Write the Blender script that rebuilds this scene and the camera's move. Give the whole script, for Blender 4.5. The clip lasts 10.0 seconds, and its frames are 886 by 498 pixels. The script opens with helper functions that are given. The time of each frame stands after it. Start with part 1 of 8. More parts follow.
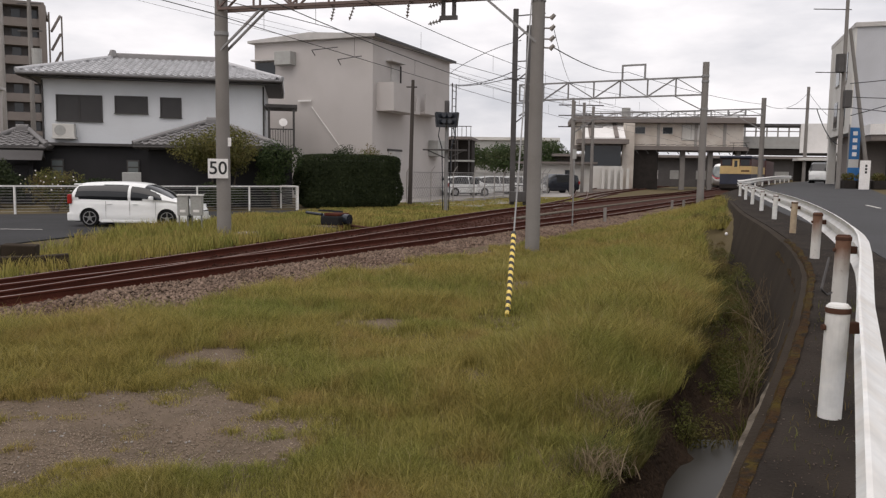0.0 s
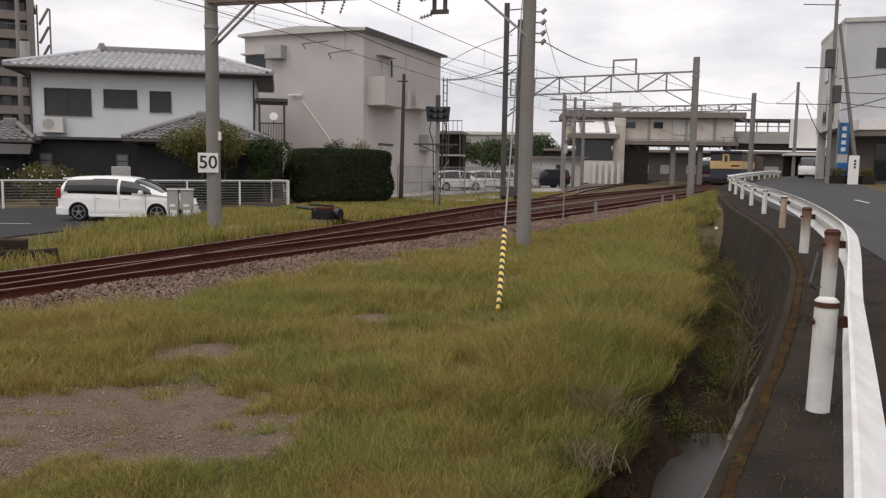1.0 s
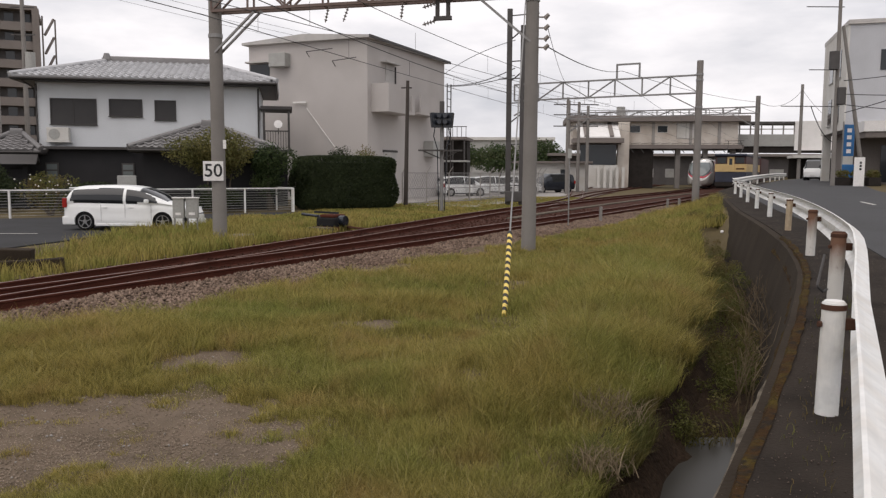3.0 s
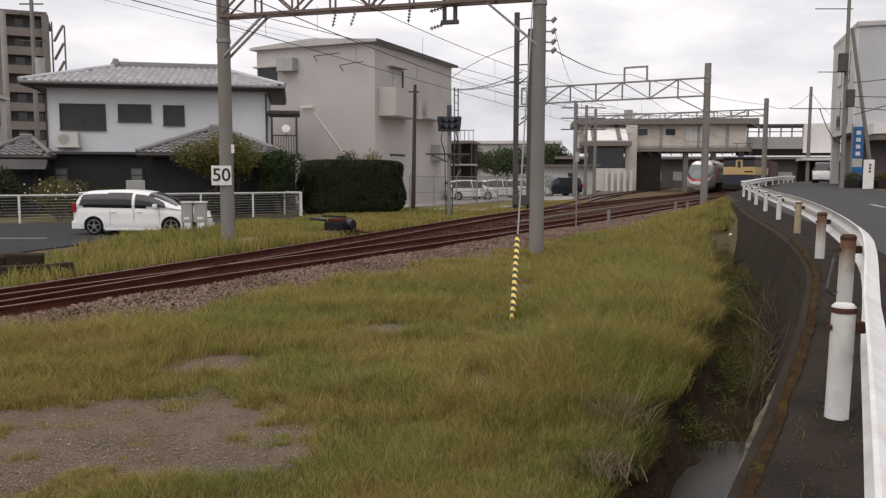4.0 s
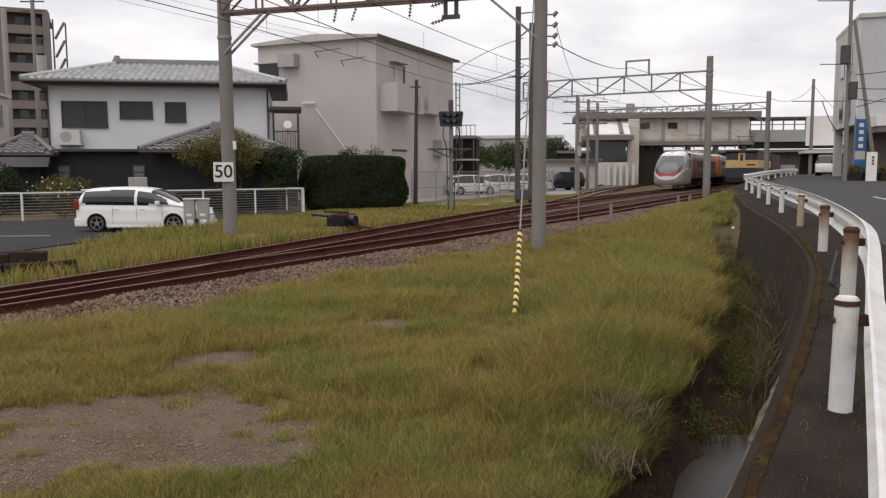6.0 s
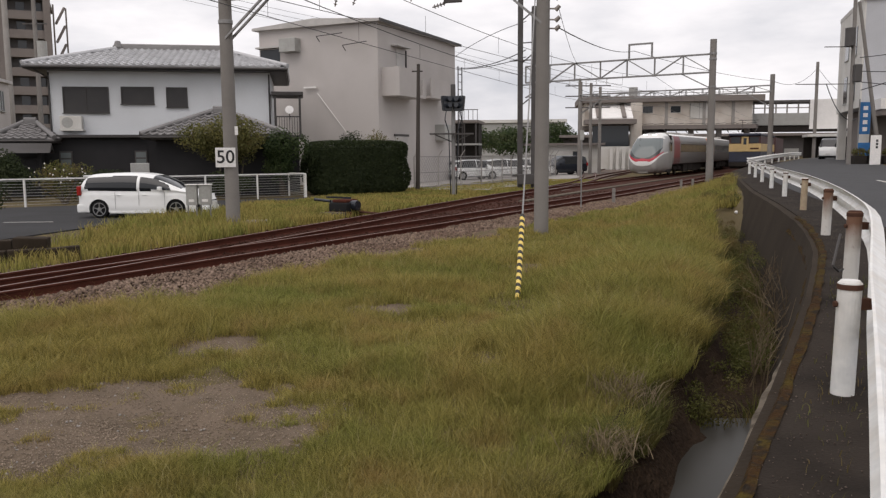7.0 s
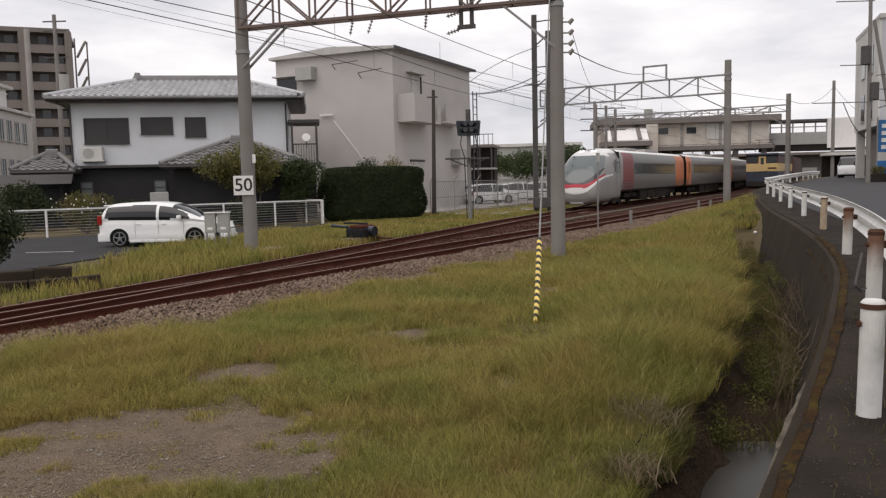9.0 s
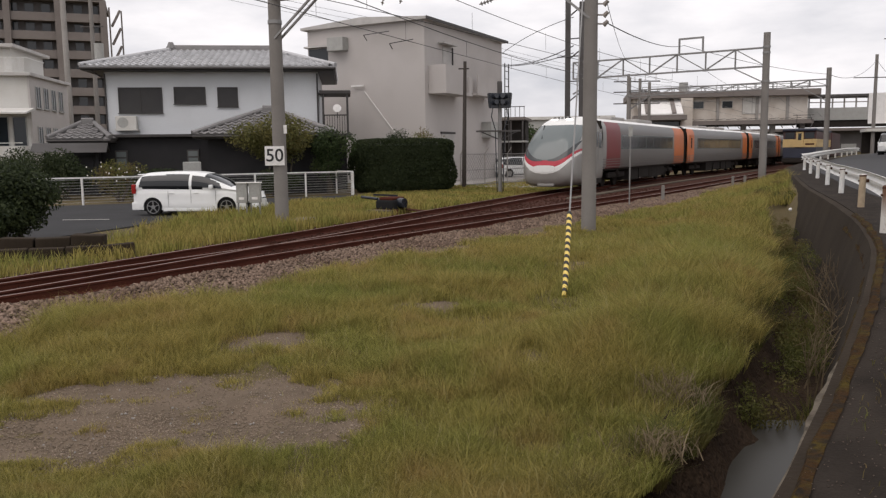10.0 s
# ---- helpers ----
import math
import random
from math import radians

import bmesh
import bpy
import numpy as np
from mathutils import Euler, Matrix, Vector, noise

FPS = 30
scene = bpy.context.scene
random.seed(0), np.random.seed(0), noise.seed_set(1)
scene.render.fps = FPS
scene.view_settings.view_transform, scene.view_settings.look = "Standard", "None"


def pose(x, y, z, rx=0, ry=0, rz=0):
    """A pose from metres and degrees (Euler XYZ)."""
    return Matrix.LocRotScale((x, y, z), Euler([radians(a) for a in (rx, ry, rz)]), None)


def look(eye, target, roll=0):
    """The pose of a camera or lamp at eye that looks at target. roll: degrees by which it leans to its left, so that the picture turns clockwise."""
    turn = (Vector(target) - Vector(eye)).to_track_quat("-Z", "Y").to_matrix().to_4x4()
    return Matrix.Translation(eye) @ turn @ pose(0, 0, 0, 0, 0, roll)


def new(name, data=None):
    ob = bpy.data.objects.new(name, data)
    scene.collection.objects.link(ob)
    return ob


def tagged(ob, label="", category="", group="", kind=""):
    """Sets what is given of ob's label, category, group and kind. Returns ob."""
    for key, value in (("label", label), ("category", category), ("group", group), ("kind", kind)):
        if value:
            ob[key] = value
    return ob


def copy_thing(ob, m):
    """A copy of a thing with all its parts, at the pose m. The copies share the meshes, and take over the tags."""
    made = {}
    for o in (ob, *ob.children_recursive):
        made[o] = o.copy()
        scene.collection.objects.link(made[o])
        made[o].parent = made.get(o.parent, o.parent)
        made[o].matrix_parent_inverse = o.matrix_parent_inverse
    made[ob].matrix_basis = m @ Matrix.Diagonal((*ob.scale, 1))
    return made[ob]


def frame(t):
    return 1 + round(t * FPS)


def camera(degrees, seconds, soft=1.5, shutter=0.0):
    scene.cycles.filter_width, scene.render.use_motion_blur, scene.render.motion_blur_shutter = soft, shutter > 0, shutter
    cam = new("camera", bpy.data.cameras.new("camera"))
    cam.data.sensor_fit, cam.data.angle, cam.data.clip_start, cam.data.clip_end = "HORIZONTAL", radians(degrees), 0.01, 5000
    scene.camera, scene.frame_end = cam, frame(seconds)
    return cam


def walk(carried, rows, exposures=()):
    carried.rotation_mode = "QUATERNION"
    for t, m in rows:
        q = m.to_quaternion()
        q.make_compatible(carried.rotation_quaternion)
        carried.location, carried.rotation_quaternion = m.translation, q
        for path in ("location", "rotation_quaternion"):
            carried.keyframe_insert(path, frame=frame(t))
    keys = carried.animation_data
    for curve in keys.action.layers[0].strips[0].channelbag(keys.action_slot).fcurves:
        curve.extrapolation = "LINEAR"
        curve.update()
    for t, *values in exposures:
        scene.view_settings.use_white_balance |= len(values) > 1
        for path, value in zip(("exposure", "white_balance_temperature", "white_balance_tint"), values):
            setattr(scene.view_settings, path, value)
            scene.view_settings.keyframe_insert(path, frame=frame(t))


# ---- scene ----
EYE = (0.0, 0.0, 2.0)
cam = camera(59.0, 10.0, soft=1.3)
# seconds, yaw, pitch, roll of a phone held by a standing onlooker
TURNS = [
    (0, 0.000, -5.700, 0.800), (0.5, 0.035, -6.253, 0.694), (1, -0.664, -6.091, 0.874), (1.5, -0.321, -6.033, 0.691),
    (2, -0.402, -5.757, 0.656), (2.5, -0.492, -5.758, 0.389), (4, 0.287, -5.396, 0.120), (4.5, 0.497, -5.555, -0.091),
    (5, 0.650, -5.563, -0.231), (6.5, 0.405, -6.197, -0.251), (7, 0.660, -6.851, -0.435), (7.5, 1.307, -6.962, -0.610),
    (8, 1.505, -7.659, -0.782), (8.5, 1.708, -7.314, -0.690), (9, 1.890, -5.043, -1.331), (9.5, 2.580, -5.607, -1.727),
    (9.7, 2.996, -6.736, -1.172), (10, 4.067, -6.999, -0.724)]
walk(cam, [(t, pose(*EYE, 90 + p, 0, y) @ pose(0, 0, 0, 0, 0, r)) for t, y, p, r in TURNS],
     exposures=[(0, 0.07, 6650, 15), (10, 0.07, 6650, 15)])

# ---- world and sun: a bright, thinly overcast noon ----
world = bpy.data.worlds.new("sky")
scene.world = world
world.use_nodes = True
wn, wl = world.node_tree.nodes, world.node_tree.links
wn.clear()
w_out, w_bg = wn.new("ShaderNodeOutputWorld"), wn.new("ShaderNodeBackground")
w_sky = wn.new("ShaderNodeTexSky")
w_sky.sky_type, w_sky.sun_disc = "NISHITA", False
w_sky.sun_elevation, w_sky.sun_rotation = radians(55), radians(200)
w_sky.air_density, w_sky.dust_density = 1.0, 4.0
w_tc, w_map = wn.new("ShaderNodeTexCoord"), wn.new("ShaderNodeMapping")
w_map.inputs["Scale"].default_value = (1.0, 1.0, 3.2)
w_noise, w_ramp = wn.new("ShaderNodeTexNoise"), wn.new("ShaderNodeValToRGB")
w_noise.inputs["Scale"].default_value, w_noise.inputs["Detail"].default_value = 2.3, 7.0
w_noise.inputs["Roughness"].default_value = 0.55
w_ramp.color_ramp.elements[0].position, w_ramp.color_ramp.elements[0].color = 0.38, (0.62, 0.65, 0.69, 1)
w_ramp.color_ramp.elements[1].position, w_ramp.color_ramp.elements[1].color = 0.60, (1.02, 1.025, 1.03, 1)
w_mix, w_scale = wn.new("ShaderNodeMix"), wn.new("ShaderNodeVectorMath")
w_mix.data_type = "RGBA"
w_mix.inputs[0].default_value = 0.94
w_scale.operation = "SCALE"
w_scale.inputs["Scale"].default_value = 0.10
wl.new(w_tc.outputs["Generated"], w_map.inputs["Vector"])
wl.new(w_map.outputs["Vector"], w_noise.inputs["Vector"])
wl.new(w_noise.outputs["Fac"], w_ramp.inputs["Fac"])
wl.new(w_sky.outputs["Color"], w_scale.inputs[0])
wl.new(w_scale.outputs["Vector"], w_mix.inputs["A"])
wl.new(w_ramp.outputs["Color"], w_mix.inputs["B"])
wl.new(w_mix.outputs["Result"], w_bg.inputs["Color"])
w_bg.inputs["Strength"].default_value = 1.0
wl.new(w_bg.outputs["Background"], w_out.inputs["Surface"])

sun = new("sun", bpy.data.lights.new("sun", "SUN"))
sun.data.energy, sun.data.angle, sun.data.color = 1.2, radians(60), (1.0, 0.95, 0.88)
sun.matrix_world = look((-20, -34, 70), (0, 0, 0))


# ---- materials ----
def ramp_mix(nt, fac, a, b):
    m = nt.nodes.new("ShaderNodeMix")
    m.data_type = "RGBA"
    if fac is not None:
        nt.links.new(fac, m.inputs[0])
    for key, v in (("A", a), ("B", b)):
        if isinstance(v, tuple):
            m.inputs[key].default_value = (*v, 1)
        else:
            nt.links.new(v, m.inputs[key])
    return m


def ranged(nt, value, lo, hi):
    r = nt.nodes.new("ShaderNodeMapRange")
    r.inputs["From Min"].default_value, r.inputs["From Max"].default_value = lo, hi
    nt.links.new(value, r.inputs["Value"])
    return r.outputs["Result"]


def noise_node(nt, scale, detail=4.0, stretch=(1, 1, 1)):
    tc = nt.nodes.new("ShaderNodeTexCoord")
    mp = nt.nodes.new("ShaderNodeMapping")
    mp.inputs["Scale"].default_value = stretch
    n = nt.nodes.new("ShaderNodeTexNoise")
    n.inputs["Scale"].default_value, n.inputs["Detail"].default_value = scale, detail
    nt.links.new(tc.outputs["Object"], mp.inputs["Vector"])
    nt.links.new(mp.outputs["Vector"], n.inputs["Vector"])
    return n.outputs["Fac"]


def material(name, base, stain=None, rough=0.7, metal=0.0, grain=30.0, large=1.2, bump=0.15, amount=0.6,
             stretch=(1, 1, 1), vary=0.0, island=False, dist=0.01, fleck=0.12):
    """Two scales of variation round a base colour, with a fine relief."""
    m = bpy.data.materials.new(name)
    m.use_nodes = True
    nt = m.node_tree
    bsdf = nt.nodes["Principled BSDF"]
    stain = stain or tuple(c * 0.62 for c in base)
    big = ranged(nt, noise_node(nt, large, 5.0, stretch), 0.42, 0.72)
    fine_raw = noise_node(nt, grain, 3.0)
    fine = ranged(nt, fine_raw, 0.3, 0.7)
    amt = nt.nodes.new("ShaderNodeMath")
    amt.operation, amt.inputs[1].default_value = "MULTIPLY", amount
    nt.links.new(big, amt.inputs[0])
    c1 = ramp_mix(nt, amt.outputs[0], base, stain)
    c2 = ramp_mix(nt, fine, (1 - fleck, 1 - fleck, 1 - fleck), (1 + fleck / 2, 1 + fleck / 2, 1 + fleck / 2))
    mul = nt.nodes.new("ShaderNodeMix")
    mul.data_type, mul.blend_type = "RGBA", "MULTIPLY"
    mul.inputs[0].default_value = 1.0
    nt.links.new(c1.outputs["Result"], mul.inputs["A"])
    nt.links.new(c2.outputs["Result"], mul.inputs["B"])
    out = mul.outputs["Result"]
    if vary:
        if island:
            rnd = nt.nodes.new("ShaderNodeNewGeometry").outputs["Random Per Island"]
        else:
            rnd = nt.nodes.new("ShaderNodeObjectInfo").outputs["Random"]
        hsv = nt.nodes.new("ShaderNodeHueSaturation")
        mr = nt.nodes.new("ShaderNodeMapRange")
        mr.inputs["To Min"].default_value, mr.inputs["To Max"].default_value = 1 - vary, 1 + vary
        nt.links.new(rnd, mr.inputs["Value"])
        nt.links.new(mr.outputs["Result"], hsv.inputs["Value"])
        nt.links.new(out, hsv.inputs["Color"])
        out = hsv.outputs["Color"]
    nt.links.new(out, bsdf.inputs["Base Color"])
    bsdf.inputs["Roughness"].default_value, bsdf.inputs["Metallic"].default_value = rough, metal
    if rough >= 0.85:
        bsdf.inputs["Specular IOR Level"].default_value = 0.12
    if bump:
        b = nt.nodes.new("ShaderNodeBump")
        b.inputs["Strength"].default_value, b.inputs["Distance"].default_value = bump, dist
        nt.links.new(fine_raw, b.inputs["Height"])
        nt.links.new(b.outputs["Normal"], bsdf.inputs["Normal"])
    return m


def glass_dark(name, tint=(0.02, 0.025, 0.03), rough=0.06):
    m = bpy.data.materials.new(name)
    m.use_nodes = True
    b = m.node_tree.nodes["Principled BSDF"]
    b.inputs["Base Color"].default_value = (*tint, 1)
    b.inputs["Roughness"].default_value = rough
    b.inputs["IOR"].default_value = 1.5
    return m


def glowing(name, colour, strength):
    m = bpy.data.materials.new(name)
    m.use_nodes = True
    b = m.node_tree.nodes["Principled BSDF"]
    b.inputs["Base Color"].default_value = (*colour, 1)
    b.inputs["Emission Color"].default_value = (*colour, 1)
    b.inputs["Emission Strength"].default_value = strength
    return m


def foliage(name, dark, light, dry, dry_scale=0.25, dry_lo=0.5, dry_hi=0.7):
    """Leaves: each island its own tone, drier in patches."""
    m = bpy.data.materials.new(name)
    m.use_nodes = True
    nt = m.node_tree
    b = nt.nodes["Principled BSDF"]
    rnd = nt.nodes.new("ShaderNodeNewGeometry").outputs["Random Per Island"]
    c = ramp_mix(nt, rnd, dark, light)
    patch = ranged(nt, noise_node(nt, dry_scale, 4.0), dry_lo, dry_hi)
    c = ramp_mix(nt, patch, c.outputs["Result"], dry)
    nt.links.new(c.outputs["Result"], b.inputs["Base Color"])
    thin = nt.nodes.new("ShaderNodeBsdfTranslucent")
    blend = nt.nodes.new("ShaderNodeMixShader")
    blend.inputs[0].default_value = 0.38
    nt.links.new(c.outputs["Result"], thin.inputs["Color"])
    nt.links.new(b.outputs["BSDF"], blend.inputs[1])
    nt.links.new(thin.outputs["BSDF"], blend.inputs[2])
    nt.links.new(blend.outputs["Shader"], nt.nodes["Material Output"].inputs["Surface"])
    b.inputs["Roughness"].default_value = 0.65
    b.inputs["Specular IOR Level"].default_value = 0.25
    return m


def rusted_from(name, paint, rust, z0, z1):
    """White paint that has flaked to rust from the post's top down, with a ragged border."""
    m = bpy.data.materials.new(name)
    m.use_nodes = True
    nt = m.node_tree
    b = nt.nodes["Principled BSDF"]
    tc, sep = nt.nodes.new("ShaderNodeTexCoord"), nt.nodes.new("ShaderNodeSeparateXYZ")
    nt.links.new(tc.outputs["Object"], sep.inputs[0])
    add = nt.nodes.new("ShaderNodeMath")
    add.operation = "MULTIPLY_ADD"
    nt.links.new(noise_node(nt, 7.0, 5.0, (1, 1, 0.3)), add.inputs[0])
    add.inputs[1].default_value = 0.30
    nt.links.new(sep.outputs["Z"], add.inputs[2])
    fac = ranged(nt, add.outputs[0], z0 + 0.12, z1 + 0.16)
    c = ramp_mix(nt, fac, paint, rust)
    d = ramp_mix(nt, ranged(nt, noise_node(nt, 30.0, 4.0), 0.60, 0.95), c.outputs["Result"], rust)
    nt.links.new(d.outputs["Result"], b.inputs["Base Color"])
    b.inputs["Roughness"].default_value = 0.7
    return m


def mossy(name):
    """Brown and yellow moss in ragged cushions on dark stained concrete."""
    m = bpy.data.materials.new(name)
    m.use_nodes = True
    nt = m.node_tree
    b = nt.nodes["Principled BSDF"]
    fine = noise_node(nt, 45.0, 5.0)
    c = ramp_mix(nt, ranged(nt, noise_node(nt, 5.0, 6.0), 0.44, 0.66), (0.052, 0.027, 0.010), (0.078, 0.056, 0.012))
    c = ramp_mix(nt, ranged(nt, noise_node(nt, 11.0, 6.0), 0.50, 0.62), c.outputs["Result"], (0.026, 0.020, 0.015))
    c = ramp_mix(nt, ranged(nt, fine, 0.5, 0.8), c.outputs["Result"], (0.018, 0.014, 0.009))
    nt.links.new(c.outputs["Result"], b.inputs["Base Color"])
    b.inputs["Roughness"].default_value, b.inputs["Specular IOR Level"].default_value = 1.0, 0.1
    bump = nt.nodes.new("ShaderNodeBump")
    bump.inputs["Strength"].default_value, bump.inputs["Distance"].default_value = 1.0, 0.03
    nt.links.new(fine, bump.inputs["Height"])
    nt.links.new(bump.outputs["Normal"], b.inputs["Normal"])
    return m


def grass_material(name):
    """Grass blades: each its own tone, greener and drier in patches of several metres and of a hand's width."""
    m = bpy.data.materials.new(name)
    m.use_nodes = True
    nt = m.node_tree
    b = nt.nodes["Principled BSDF"]
    rnd = nt.nodes.new("ShaderNodeNewGeometry").outputs["Random Per Island"]
    green = ramp_mix(nt, rnd, (0.098, 0.112, 0.026), (0.36, 0.365, 0.098))
    olive = ramp_mix(nt, rnd, (0.150, 0.130, 0.034), (0.50, 0.41, 0.132))
    dry = ramp_mix(nt, rnd, (0.23, 0.155, 0.052), (0.50, 0.35, 0.145))
    c = ramp_mix(nt, ranged(nt, noise_node(nt, 0.42, 5.0), 0.36, 0.58), green.outputs["Result"], olive.outputs["Result"])
    c = ramp_mix(nt, ranged(nt, noise_node(nt, 1.5, 5.0), 0.52, 0.78), c.outputs["Result"], dry.outputs["Result"])
    nt.links.new(c.outputs["Result"], b.inputs["Base Color"])
    thin, blend = nt.nodes.new("ShaderNodeBsdfTranslucent"), nt.nodes.new("ShaderNodeMixShader")
    blend.inputs[0].default_value = 0.45
    nt.links.new(c.outputs["Result"], thin.inputs["Color"])
    nt.links.new(b.outputs["BSDF"], blend.inputs[1])
    nt.links.new(thin.outputs["BSDF"], blend.inputs[2])
    nt.links.new(blend.outputs["Shader"], nt.nodes["Material Output"].inputs["Surface"])
    b.inputs["Roughness"].default_value = 0.7
    b.inputs["Specular IOR Level"].default_value = 0.2
    return m


